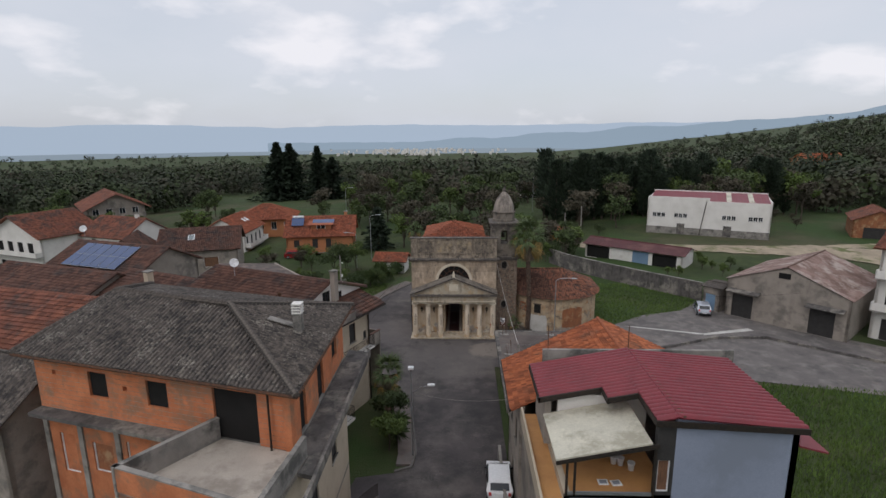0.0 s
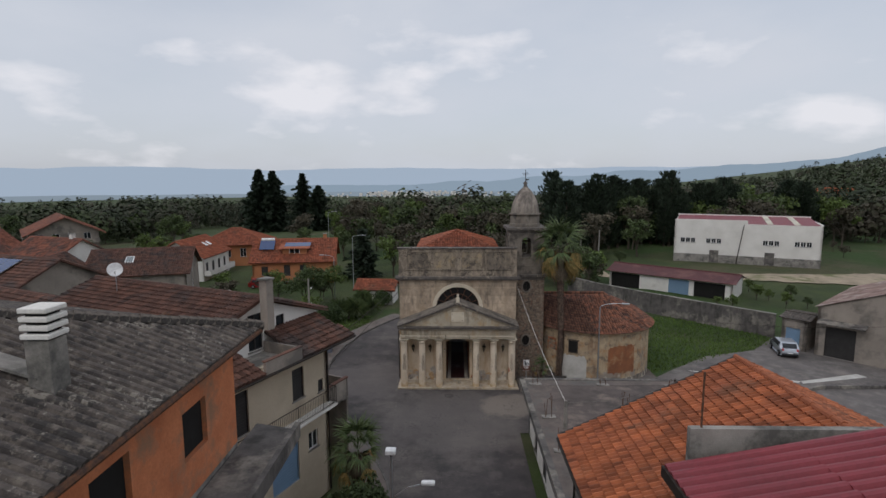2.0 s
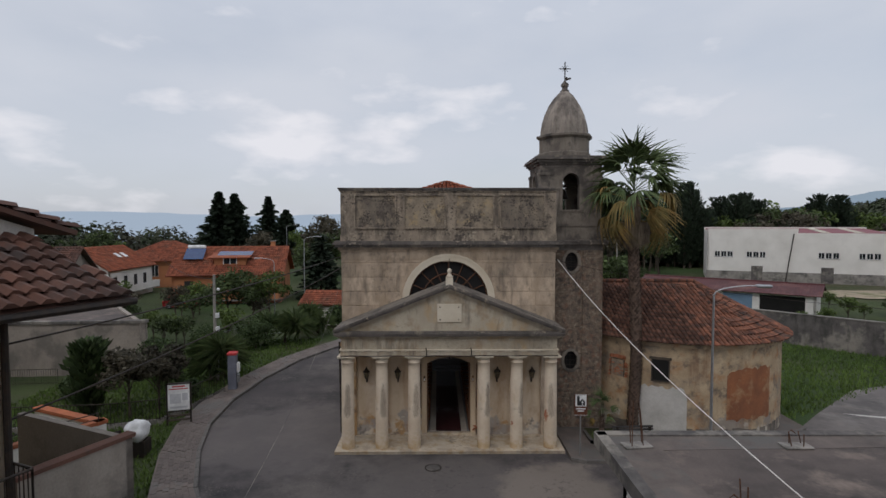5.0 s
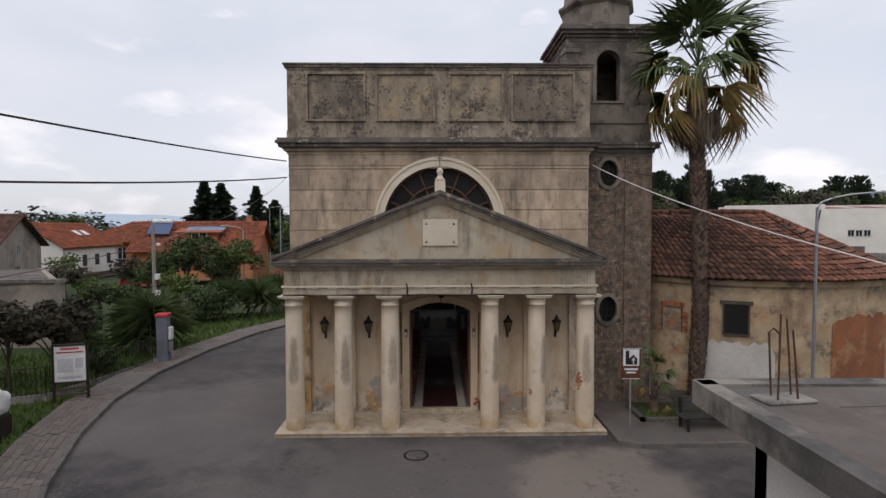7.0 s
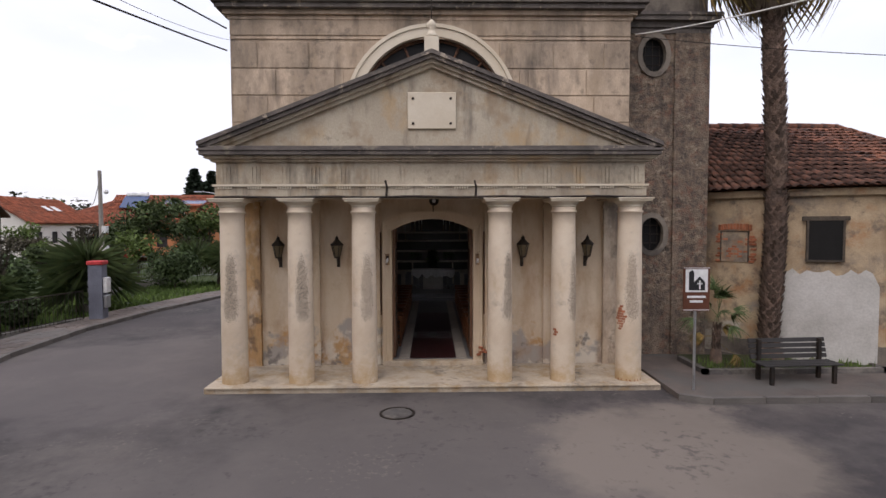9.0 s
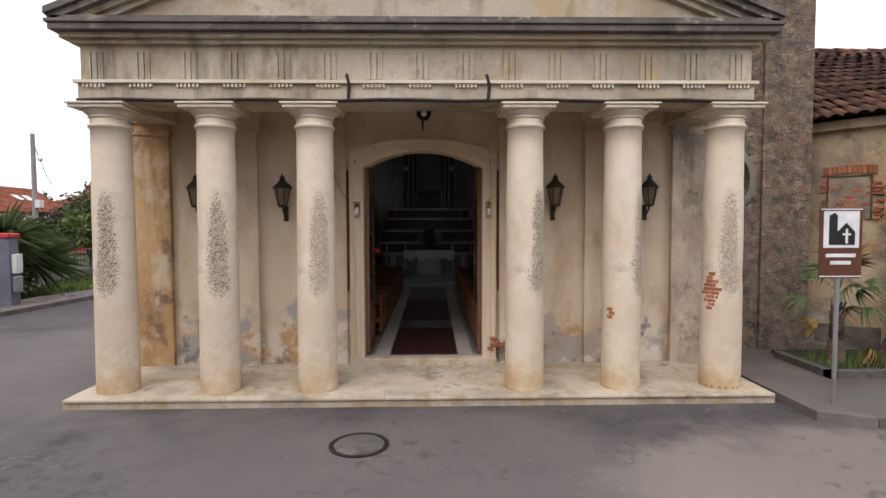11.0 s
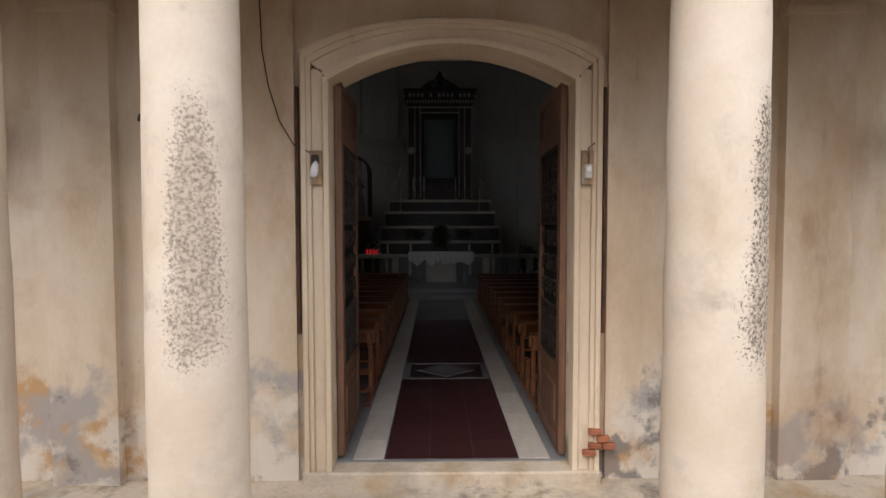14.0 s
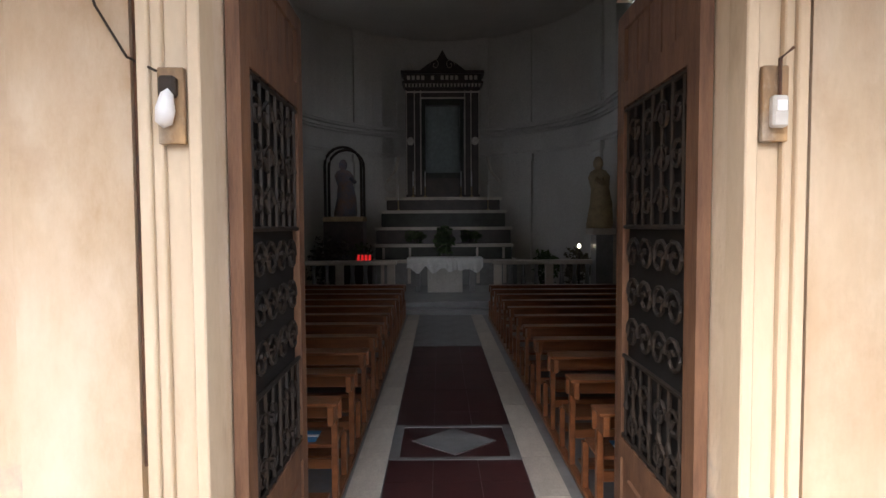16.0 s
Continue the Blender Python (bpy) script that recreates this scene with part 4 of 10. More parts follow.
def kerb_stones(line, z1=0.14, width=0.16, side=-1, size=0.9):
    kerb = thing("kerb", "grey stone kerb in separate blocks", "kerb", kind="structure")
    bm = box(bmesh.new(), -0.5, 0.5, -0.5, 0.5, -0.5, 0.5, bev=0.03)
    me = bpy.data.meshes.new("kerb_block")
    bm.to_mesh(me)
    bm.free()
    me.materials.append(M_kerb)
    for p, q in zip(line, line[1:]):
        p, q = Vector(p), Vector(q)
        n = max(1, round((q - p).length / size))
        d = (q - p).normalized()
        for i in range(n):
            c = p.lerp(q, (i + 0.5) / n) + Vector((side * d.y, -side * d.x)) * width / 2
            ob = new("kerb_block", me)
            ob.parent = kerb
            ob.matrix_basis = pose(c.x, c.y, (z1 - 0.12) / 2, 0, random.uniform(-0.7, 0.7), math.degrees(math.atan2(d.y, d.x))) @ Matrix.Diagonal(((q - p).length / n - 0.015, width, z1 + 0.12, 1))
    return kerb


kerb_stones(LEFT_KERB[3:18])
church_pave = poly_sheet("church_pavement", [(4.32, 59.0), (4.9, 58.75), (9.4, 58.8), (12.6, 59.6), (16.9, 62.4), (16.9, 66.0), (4.32, 66.0)], 0.12, M_pave, "grey concrete footway beside the church", thick=0.2)
kerb_stones([(4.28, 59.0), (4.9, 58.72), (9.4, 58.75), (12.6, 59.55), (16.9, 62.3)], 0.135, 0.14, -1, 1.2)

# ---- church ----
CX, CY = -0.98, 61.65
church = thing("church", "small weathered cream plaster church with a columned porch", "church", (CX, CY, 0))
COLS = (-4.6, -3.06, -1.59, 1.57, 3.06, 4.61)
FRONT = -1.45      # column centres
part("podium", box(bmesh.new(), -5.15, 5.2, -1.92, 0.0, -0.15, 0.14, bev=0.02), M_podium, church, "stained beige stone porch step")


def column_mesh(seed):
    rnd = random.Random(seed)
    prof = [(0.293, 0.135)]
    for k in range(15):
        h = k / 14
        prof.append((0.293 - 0.025 * h ** 1.6 + rnd.uniform(-0.004, 0.004), 0.16 + 3.89 * h))
    prof += [(0.294, 4.06), (0.298, 4.085), (0.29, 4.105), (0.27, 4.11), (0.27, 4.19)]
    return lathe(bmesh.new(), prof, 28)


for n, (x, worn) in enumerate(zip(COLS, (8, 20, 22, 40, 44, -6))):
    shaft = part("column", column_mesh(n), M_colworn, church, smooth=True)
    shaft.matrix_basis = pose(x, FRONT, 0, 0, 0, worn)
    cap = part("capital", lathe(bmesh.new(), [(0.27, 4.19), (0.29, 4.2), (0.29, 4.22), (0.275, 4.225), (0.285, 4.235), (0.35, 4.29), (0.365, 4.31)], 28), M_column, shaft, smooth=True)
    ab = part("abacus", box(box(bmesh.new(), -0.385, 0.385, -0.385, 0.385, 4.31, 4.36, bev=0.008), -0.41, 0.41, -0.41, 0.41, 4.36, 4.39, bev=0.006), M_column, shaft)
    ab.matrix_basis = pose(0, 0, 0, 0, 0, -worn)

# entablature
EF = FRONT - 0.32
arch = bmesh.new()
box(arch, -4.86, 4.86, EF, EF + 0.62, 4.39, 4.66)
box(arch, -4.86, -4.28, EF + 0.62, 0, 4.39, 4.66)
box(arch, 4.28, 4.86, EF + 0.62, 0, 4.39, 4.66)
part("architrave", arch, M_plaster, church)
fr = bmesh.new()
box(fr, -4.83, 4.83, EF + 0.03, EF + 0.6, 4.70, 5.2)
box(fr, -4.83, -4.3, EF + 0.6, 0, 4.66, 5.2)
box(fr, 4.3, 4.83, EF + 0.6, 0, 4.66, 5.2)
part("frieze", fr, M_plaster, church)
part("taenia", B(-4.9, 4.9, EF - 0.05, EF + 0.5, 4.655, 4.70), M_column, church)
for i in range(15):
    x = -4.62 + i * 9.24 / 14
    g = bmesh.new()
    for k in (-1, 0, 1):
        box(g, x + k * 0.085 - 0.03, x + k * 0.085 + 0.03, EF + 0.005, EF + 0.05, 4.72, 5.1)
    part("triglyph", g, M_plaster, church)
    g = bmesh.new()
    for k in range(6):
        box(g, x - 0.16 + k * 0.056, x - 0.13 + k * 0.056, EF - 0.035, EF + 0.02, 4.60, 4.65)
    part("guttae", g, M_column, church)
part("cable_run", tube(bmesh.new(), [(-4.86 + 0.54 * k, EF - 0.03, 4.415 + 0.012 * math.sin(k * 1.7)) for k in range(19)], 0.026, 5), M_iron, church, "dark cable along the porch beam")
for x in (-1.05, 0.95):
    part("cable_clip", tube(bmesh.new(), [(x, EF - 0.03, 4.78), (x + 0.04, EF - 0.05, 4.62), (x + 0.02, EF - 0.04, 4.42)], 0.025, 5), M_iron, church)
part("porch_ceiling", B(-4.3, 4.3, EF + 0.6, 0, 4.9, 5.0), M_porch, church)


def mouldings(name, parent, x0, x1, y0, y1, z0, steps):
    """One part for each course of a cornice: (height, projection, material)."""
    for h, p, m in steps:
        part(name, box(bmesh.new(), x0 - p, x1 + p, y0 - p, y1, z0, z0 + h, bev=0.008), m, parent)
        z0 += h


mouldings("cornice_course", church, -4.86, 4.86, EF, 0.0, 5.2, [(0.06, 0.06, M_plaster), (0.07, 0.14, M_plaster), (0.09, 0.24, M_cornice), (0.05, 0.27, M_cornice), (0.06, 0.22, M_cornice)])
PB, PT = 5.53, 7.62
half = 5.13
prism_t = prism(bmesh.new(), [(-4.7, PB), (4.7, PB), (0, PT - 0.32)], EF + 0.04, EF + 0.35)
part("tympanum", prism_t, M_plaster, church)
for s in (-1, 1):
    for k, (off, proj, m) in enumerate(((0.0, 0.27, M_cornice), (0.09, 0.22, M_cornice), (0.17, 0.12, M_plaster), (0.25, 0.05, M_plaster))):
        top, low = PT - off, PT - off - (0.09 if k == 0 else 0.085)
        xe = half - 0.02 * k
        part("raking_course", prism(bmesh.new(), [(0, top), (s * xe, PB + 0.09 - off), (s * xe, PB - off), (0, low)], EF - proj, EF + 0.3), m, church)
    bm = bmesh.new()
    prism(bm, [(0, PT + 0.02), (s * (half + 0.02), PB + 0.08), (s * (half + 0.02), PB), (0, PT - 0.07)], EF - 0.2, 0.0)
    part("porch_roof", bm, M_tower_smooth, church)
part("plaque", box(bmesh.new(), -0.54, 0.54, EF - 0.015, EF + 0.06, 5.93, 6.74, bev=0.01), M_column, church, "blank pale stone plaque")
for px in (-0.42, 0.42):
    for pz in (6.05, 6.6):
        part("stud", lathe(bmesh.new(), [(0.03, 0), (0.03, 0.02), (0.015, 0.03)], 10), M_iron, church).matrix_basis = pose(px, EF - 0.015, pz, 90, 0, 0)
ac = bmesh.new()
box(ac, -0.16, 0.16, EF - 0.15, EF + 0.2, PT - 0.05, PT + 0.3)
part("finial_pedestal", ac, M_column, church)
part("finial", lathe(bmesh.new(), [(0.12, PT + 0.3), (0.17, PT + 0.33), (0.1, PT + 0.42), (0.06, PT + 0.5), (0.1, PT + 0.56), (0.1, PT + 0.64), (0.04, PT + 0.7), (0.0, PT + 0.74)], 14, 0, EF + 0.02), M_column, church, smooth=True)
part("iron_cross", tube(tube(bmesh.new(), [(0, EF + 0.02, PT + 0.7), (0, EF + 0.02, PT + 1.15)], 0.015), [(-0.09, EF + 0.02, PT + 1.0), (0.09, EF + 0.02, PT + 1.0)], 0.015), M_iron, church)

# front wall with the doorway and the half-round window
WT = 0.3
DW, DH, DARC = 1.05, 3.64, 0.3     # half width, springing, rise
LZ, LR = 6.67, 1.9


def front_wall(upper):
    bm = bmesh.new()
    seg, mid = 14, 5.4
    L, R = -5.1, 5.1
    if not upper:
        door = [(-DW + 2 * DW * i / seg, DH + DARC * (1 - ((2 * i / seg) - 1) ** 2)) for i in range(seg + 1)]
        box(bm, L, -DW, 0, WT, -0.2, DH)
        box(bm, DW, R, 0, WT, -0.2, DH)
        for (xa, za), (xb, zb) in zip(door, door[1:]):
            prism(bm, [(xa, za), (xb, zb), (xb, mid), (xa, mid)], 0, WT)
        box(bm, L, -DW, 0, WT, DH, mid)
        box(bm, DW, R, 0, WT, DH, mid)
    else:
        lun = [(-LR * math.cos(math.pi * i / 20), LZ + LR * math.sin(math.pi * i / 20)) for i in range(21)]
        box(bm, L, R, 0, WT, mid, LZ)
        for (xa, za), (xb, zb) in zip(lun, lun[1:]):
            prism(bm, [(xa, za), (xb, zb), (xb, 9.0), (xa, 9.0)], 0, WT)
        box(bm, L, -LR, 0, WT, LZ, 9.0)
        box(bm, LR, R, 0, WT, LZ, 9.0)
    bmesh.ops.remove_doubles(bm, verts=bm.verts[:], dist=0.001)
    return bm


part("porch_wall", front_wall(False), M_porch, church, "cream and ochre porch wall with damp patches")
part("upper_front_wall", front_wall(True), M_facade, church, "stained plaster upper front wall")
# rusticated courses with recessed joints above the porch
rows = ((5.75, 6.38, (-5.1, -3.6)), (6.42, 7.06, (-5.1, -4.15, -3.0)), (7.10, 7.74, (-5.1, -3.95, -2.45)), (7.78, 8.42, (-5.1, -4.4, -3.1, -1.7)))
for z0, z1, cuts in rows:
    for a, b in zip(cuts, (*cuts[1:], None)):
        z = (z0 + z1) / 2
        rr = math.sqrt(max(0.0, 2.27 ** 2 - (z0 - LZ) ** 2)) if z0 < LZ + 2.27 else 0
        end = -rr - 0.02 if b is None else b - 0.03
        if b is None and end - a < 0.15:
            continue
        for s in (1, -1):
            x0, x1 = sorted((s * (a + (0.02 if a < -5 else 0)), s * end))
            part("ashlar_block", box(bmesh.new(), x0, x1, -0.022, 0.0, z0, z1, bev=0.008), M_facade, church)
part("wall_band", B(-5.1, 5.1, -0.03, 0.0, 8.5, 8.56), M_facade, church)
part("wall_band", B(-5.1, 5.1, -0.025, 0.0, 8.6, 8.98), M_facade, church)
# archivolt round the window
av = bmesh.new()
for i in range(24):
    a, b = math.pi * i / 24, math.pi * (i + 1) / 24
    for r0, r1, y0 in ((LR - 0.005, LR + 0.22, -0.06), (LR + 0.22, LR + 0.31, -0.1)):
        prism(av, [(r0 * math.cos(a), LZ + r0 * math.sin(a)), (r1 * math.cos(a), LZ + r1 * math.sin(a)), (r1 * math.cos(b), LZ + r1 * math.sin(b)), (r0 * math.cos(b), LZ + r0 * math.sin(b))], y0, 0.05)
bmesh.ops.remove_doubles(av, verts=av.verts[:], dist=0.001)
part("archivolt", av, M_column, church, "pale moulded arch round the fanlight")
lunette = part("fanlight", prism(bmesh.new(), [(LR * math.cos(math.pi * i / 20), LZ + LR * math.sin(math.pi * i / 20)) for i in range(21)], 0.2, 0.215), M_darkglass, church, "dark half-round window with radial bars")
for i in range(1, 8):
    a = math.pi * i / 8
    part("radial_bar", tube(bmesh.new(), [(0.45 * math.cos(a), 0.16, LZ + 0.45 * math.sin(a)), (LR * math.cos(a), 0.16, LZ + LR * math.sin(a))], 0.035), M_rust, lunette)
for r in (0.45, 1.25, 1.86):
    part("ring_bar", tube(bmesh.new(), [(r * math.cos(math.pi * i / 20), 0.16, LZ + r * math.sin(math.pi * i / 20)) for i in range(21)], 0.04), M_rust, lunette)

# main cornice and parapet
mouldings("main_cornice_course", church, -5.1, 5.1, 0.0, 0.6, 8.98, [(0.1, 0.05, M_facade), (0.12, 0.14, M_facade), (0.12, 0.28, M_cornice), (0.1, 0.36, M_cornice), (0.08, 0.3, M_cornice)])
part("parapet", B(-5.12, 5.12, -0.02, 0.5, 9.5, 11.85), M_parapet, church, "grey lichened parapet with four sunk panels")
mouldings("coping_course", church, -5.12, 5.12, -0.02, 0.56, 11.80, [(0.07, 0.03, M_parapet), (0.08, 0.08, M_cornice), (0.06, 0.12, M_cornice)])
for x0, x1 in ((-4.42, -2.54), (-2.08, -0.2), (0.38, 2.11), (2.49, 4.52)):
    bm = bmesh.new()
    for a in ((x0 - 0.06, x1 + 0.06, 11.64, 11.70), (x0 - 0.06, x1 + 0.06, 10.08, 10.14), (x0 - 0.06, x0, 10.14, 11.64), (x1, x1 + 0.06, 10.14, 11.64)):
        box(bm, a[0], a[1], -0.1, -0.02, a[2], a[3])
    part("panel_moulding", bm, M_parapet, church)
    part("sunk_panel", B(x0, x1, -0.03, -0.02, 10.14, 11.64), M_panel_pale if -3 < x0 < 1 else M_panel_dark, church)
part("parapet_base", B(-5.14, 5.14, -0.06, -0.02, 9.5, 9.78), M_parapet, church)
# nave body: side walls, apse, roof, floor and ceiling
NL = 12.3          # nave length behind the front wall
AR = 4.65          # inner radius of the apse
sidewins = [(y, y + 1.5, 6.0, 8.4) for y in (2.3, 6.6, 10.9)]
for s in (-1, 1):
    bm = wall(bmesh.new(), WT, NL, -0.2, 9.0, 0, 0.45, sidewins)
    bmesh.ops.transform(bm, matrix=Matrix(((0, s, 0, s * AR), (1, 0, 0, 0), (0, 0, 1, 0), (0, 0, 0, 1))), verts=bm.verts[:])
    bmesh.ops.remove_doubles(bm, verts=bm.verts[:], dist=0.001)
    bmesh.ops.recalc_face_normals(bm, faces=bm.faces[:])
    part("side_wall", bm, M_facade, church)
    part("inner_side_wall", B(*sorted((s * (AR - 0.02), s * (AR - 0.004))), WT, NL, 0.28, 5.85), M_innerwall, church)
apse = lathe(bmesh.new(), [(AR, 0.2), (AR, 9.0), (AR + 0.45, 9.0), (AR + 0.45, -0.2), (AR, -0.2)], 40, 0, NL, 0, 180)
part("apse_wall", apse, M_innerwall, church, smooth=False)
part("nave_ceiling", prism(bmesh.new(), [(-AR - 0.4, WT), (AR + 0.4, WT), (AR + 0.4, NL)] + [((AR + 0.4) * math.cos(math.pi * i / 16), NL + (AR + 0.4) * math.sin(math.pi * i / 16)) for i in range(1, 17)], 9.0, 9.15, "z"), M_innerwall, church)
part("eaves_band", prism(bmesh.new(), [(-AR - 0.6, WT + 0.06), (AR + 0.6, WT + 0.06), (AR + 0.6, NL)] + [((AR + 0.6) * math.cos(math.pi * i / 16), NL + (AR + 0.6) * math.sin(math.pi * i / 16)) for i in range(1, 17)], 9.15, 9.3, "z"), M_cornice, church)
part("nave_floor", prism(bmesh.new(), [(-AR - 0.1, 0.06), (AR + 0.1, 0.06), (AR + 0.1, NL)] + [((AR + 0.1) * math.cos(math.pi * i / 16), NL + (AR + 0.1) * math.sin(math.pi * i / 16)) for i in range(1, 17)], -0.1, 0.27, "z"), M_greymarble, church)
# pyramid roof behind the parapet
apex = (0.0, 7.2, 12.85)
ring = [(-3.4, 3.2), (3.4, 3.2), (3.4, 11.2), (-3.4, 11.2)]
part("lantern_drum", prism(bmesh.new(), ring, 9.3, 11.4, "z"), M_facade, church)
ring = [(x * 1.12, 7.2 + (y - 7.2) * 1.1) for x, y in ring]
for (a, b) in zip(ring, ring[1:] + ring[:1]):
    tiled("roof_slope", apex, apex, (*a, 11.38), (*b, 11.38), 0.24, 0.36, M_tile_faded, church)
for s in (-1, 1):
    tiled("roof_slope", (0, 0.6, 10.6), (0, NL, 10.6), (s * 5.2, 0.6, 9.3), (s * 5.2, NL, 9.3), 0.24, 0.36, M_tile_old, church)
for i in range(8):
    a, b = math.pi * i / 8, math.pi * (i + 1) / 8
    tiled("roof_slope", (0, NL, 10.6), (0, NL, 10.6), (5.2 * math.cos(a), NL + 5.2 * math.sin(a), 9.3), (5.2 * math.cos(b), NL + 5.2 * math.sin(b), 9.3), 0.24, 0.36, M_tile_old, church)

# ---- bell tower ----
TX, TY = 5.08, 64.15
tower = thing("bell_tower", "crumbling grey plastered bell tower with a dome and iron cross", "bell tower", (TX, TY, 0))
TH = 1.56
tb = bmesh.new()
wall(tb, -TH, TH, -0.1, 9.0, -TH, -TH + 0.4, [(-0.30, 0.40, 3.0, 4.0), (-0.30, 0.40, 7.93, 8.93)])
box(tb, -TH, TH, TH - 0.4, TH, -0.1, 9.0)
box(tb, -TH, -TH + 0.4, -TH + 0.4, TH - 0.4, -0.1, 9.0)
box(tb, TH - 0.4, TH, -TH + 0.4, TH - 0.4, -0.1, 9.0)
bmesh.ops.remove_doubles(tb, verts=tb.verts[:], dist=0.001)
part("shaft_wall", tb, M_tower, tower)
part("corner_pilaster", B(0.62, TH + 0.03, -TH - 0.06, -TH + 0.3, -0.1, 9.0), M_tower, tower)
for zc in (3.5, 8.43):
    bm = bmesh.new()
    oct_in = [(0.05 + 0.33 * math.cos(2 * math.pi * i / 16), zc + 0.47 * math.sin(2 * math.pi * i / 16)) for i in range(16)]
    oct_out = [(0.05 + 0.47 * math.cos(2 * math.pi * i / 16), zc + 0.61 * math.sin(2 * math.pi * i / 16)) for i in range(16)]
    for i in range(16):
        j = (i + 1) % 16
        prism(bm, [oct_in[i], oct_out[i], oct_out[j], oct_in[j]], -TH - 0.05, -TH + 0.12)
    bmesh.ops.remove_doubles(bm, verts=bm.verts[:], dist=0.001)
    w = part("oval_window", bm, M_tower_smooth, tower, "oval window with a moulded surround and iron bars")
    part("pane", prism(bmesh.new(), oct_out, -TH + 0.2, -TH + 0.22), M_darkglass, w)
    bm = bmesh.new()
    for k in (-0.2, 0.0, 0.2):
        tube(bm, [(0.05 + k, -TH + 0.1, zc - 0.42), (0.05 + k, -TH + 0.1, zc + 0.42)], 0.012, 4)
    for k in (-0.25, 0.0, 0.25):
        tube(bm, [(0.05 - 0.3, -TH + 0.1, zc + k), (0.05 + 0.3, -TH + 0.1, zc + k)], 0.012, 4)
    part("bars", bm, M_iron, w)


def square_cornice(bm, h, z0, steps):
    z = z0
    for dz, p in steps:
        box(bm, -h - p, h + p, -h - p, h + p, z, z + dz)
        z += dz
    return bm


part("shaft_cornice", square_cornice(bmesh.new(), TH, 9.0, [(0.15, 0.04), (0.15, 0.1), (0.12, 0.24), (0.08, 0.28)]), M_cornice, tower)
part("belfry_base", square_cornice(bmesh.new(), TH - 0.02, 9.5, [(0.7, 0.0), (0.1, 0.05), (0.6, -0.02)]), M_tower_smooth, tower)
# belfry with an arched opening on each side
BH = 1.5
bz0, bz1 = 10.9, 13.1
for k in range(4):
    bm = bmesh.new()
    ow, spring, rise = 0.42, 12.35, 0.45
    box(bm, -BH, -ow, -BH, -BH + 0.35, bz0, bz1)
    box(bm, ow, BH - 0.35, -BH, -BH + 0.35, bz0, bz1)
    pts = [(-ow * math.cos(math.pi * i / 12), spring + rise * math.sin(math.pi * i / 12)) for i in range(13)]
    for (a, za), (b, zb) in zip(pts, pts[1:]):
        prism(bm, [(a, za), (b, zb), (b, bz1), (a, bz1)], -BH, -BH + 0.35)
    box(bm, -ow, ow, -BH, -BH + 0.35, bz0, 11.0)
    for (a, za), (b, zb) in zip(pts, pts[1:]):
        prism(bm, [(a, za), (b, zb), (b * 1.33, zb + 0.14 * (zb - spring) / rise), (a * 1.33, za + 0.14 * (za - spring) / rise)], -BH - 0.05, -BH)
    box(bm, -ow - 0.14, -ow, -BH - 0.05, -BH, 11.0, spring)
    box(bm, ow, ow + 0.14, -BH - 0.05, -BH, 11.0, spring)
    box(bm, -ow - 0.2, ow + 0.2, -BH - 0.07, -BH, 10.92, 11.0)
    for sx in (-1, 1):
        box(bm, *sorted((sx * 1.05, sx * (BH + 0.01))), -BH - 0.06, -BH, 10.9, 12.7)
        box(bm, *sorted((sx * 1.02, sx * (BH + 0.04))), -BH - 0.1, -BH, 12.7, 12.85)
    w = part("belfry_wall", bm, M_tower_smooth, tower)
    w.matrix_basis = pose(0, 0, 0, 0, 0, 90 * k)
part("belfry_cornice", square_cornice(bmesh.new(), BH, 13.1, [(0.14, 0.02), (0.1, 0.1), (0.12, 0.2), (0.1, 0.3), (0.08, 0.25)]), M_cornice, tower)
part("drum", lathe(bmesh.new(), [(1.38, 13.6), (1.38, 13.9), (1.3, 13.95), (1.3, 14.6), (1.38, 14.66), (1.45, 14.72), (1.45, 14.82), (1.3, 14.84)], 8), M_tower_smooth, tower)
dome = bmesh.new()
lathe(dome, [(1.26, 14.82), (1.24, 15.1), (1.17, 15.5), (1.03, 15.95), (0.82, 16.4), (0.55, 16.8), (0.3, 17.05), (0.17, 17.15)], 8)
part("dome", dome, M_dome, tower, "ribbed pale weathered dome")
part("dome_finial", lathe(bmesh.new(), [(0.2, 17.1), (0.24, 17.16), (0.16, 17.22), (0.14, 17.35), (0.2, 17.42), (0.2, 17.5), (0.1, 17.6), (0.05, 17.68), (0.0, 17.7)], 12), M_cornice, tower, smooth=True)
cr = bmesh.new()
tube(cr, [(0, 0, 17.6), (0, 0, 18.65)], 0.03)
tube(cr, [(-0.3, 0, 18.3), (0.3, 0, 18.3)], 0.025)
tube(cr, [(-0.15, 0, 18.45), (0.15, 0, 18.15)], 0.012)
tube(cr, [(-0.15, 0, 18.15), (0.15, 0, 18.45)], 0.012)
part("iron_cross", cr, M_iron, tower)
part("weather_vane", prism(bmesh.new(), [(-0.02, 17.72), (0.1, 17.7), (0.32, 17.78), (0.3, 17.86), (0.16, 17.84), (0.05, 17.9)], -0.01, 0.01), M_iron, tower)
bell = part("bell", lathe(bmesh.new(), [(0.3, 11.6), (0.27, 11.66), (0.2, 11.85), (0.16, 12.05), (0.1, 12.14), (0.0, 12.16)], 18, -0.05, 0), M_iron, tower, "dark bronze bell", smooth=True)
part("bell_beam", B(-1.2, 1.2, -0.07, 0.07, 12.2, 12.36), M_bark, tower)

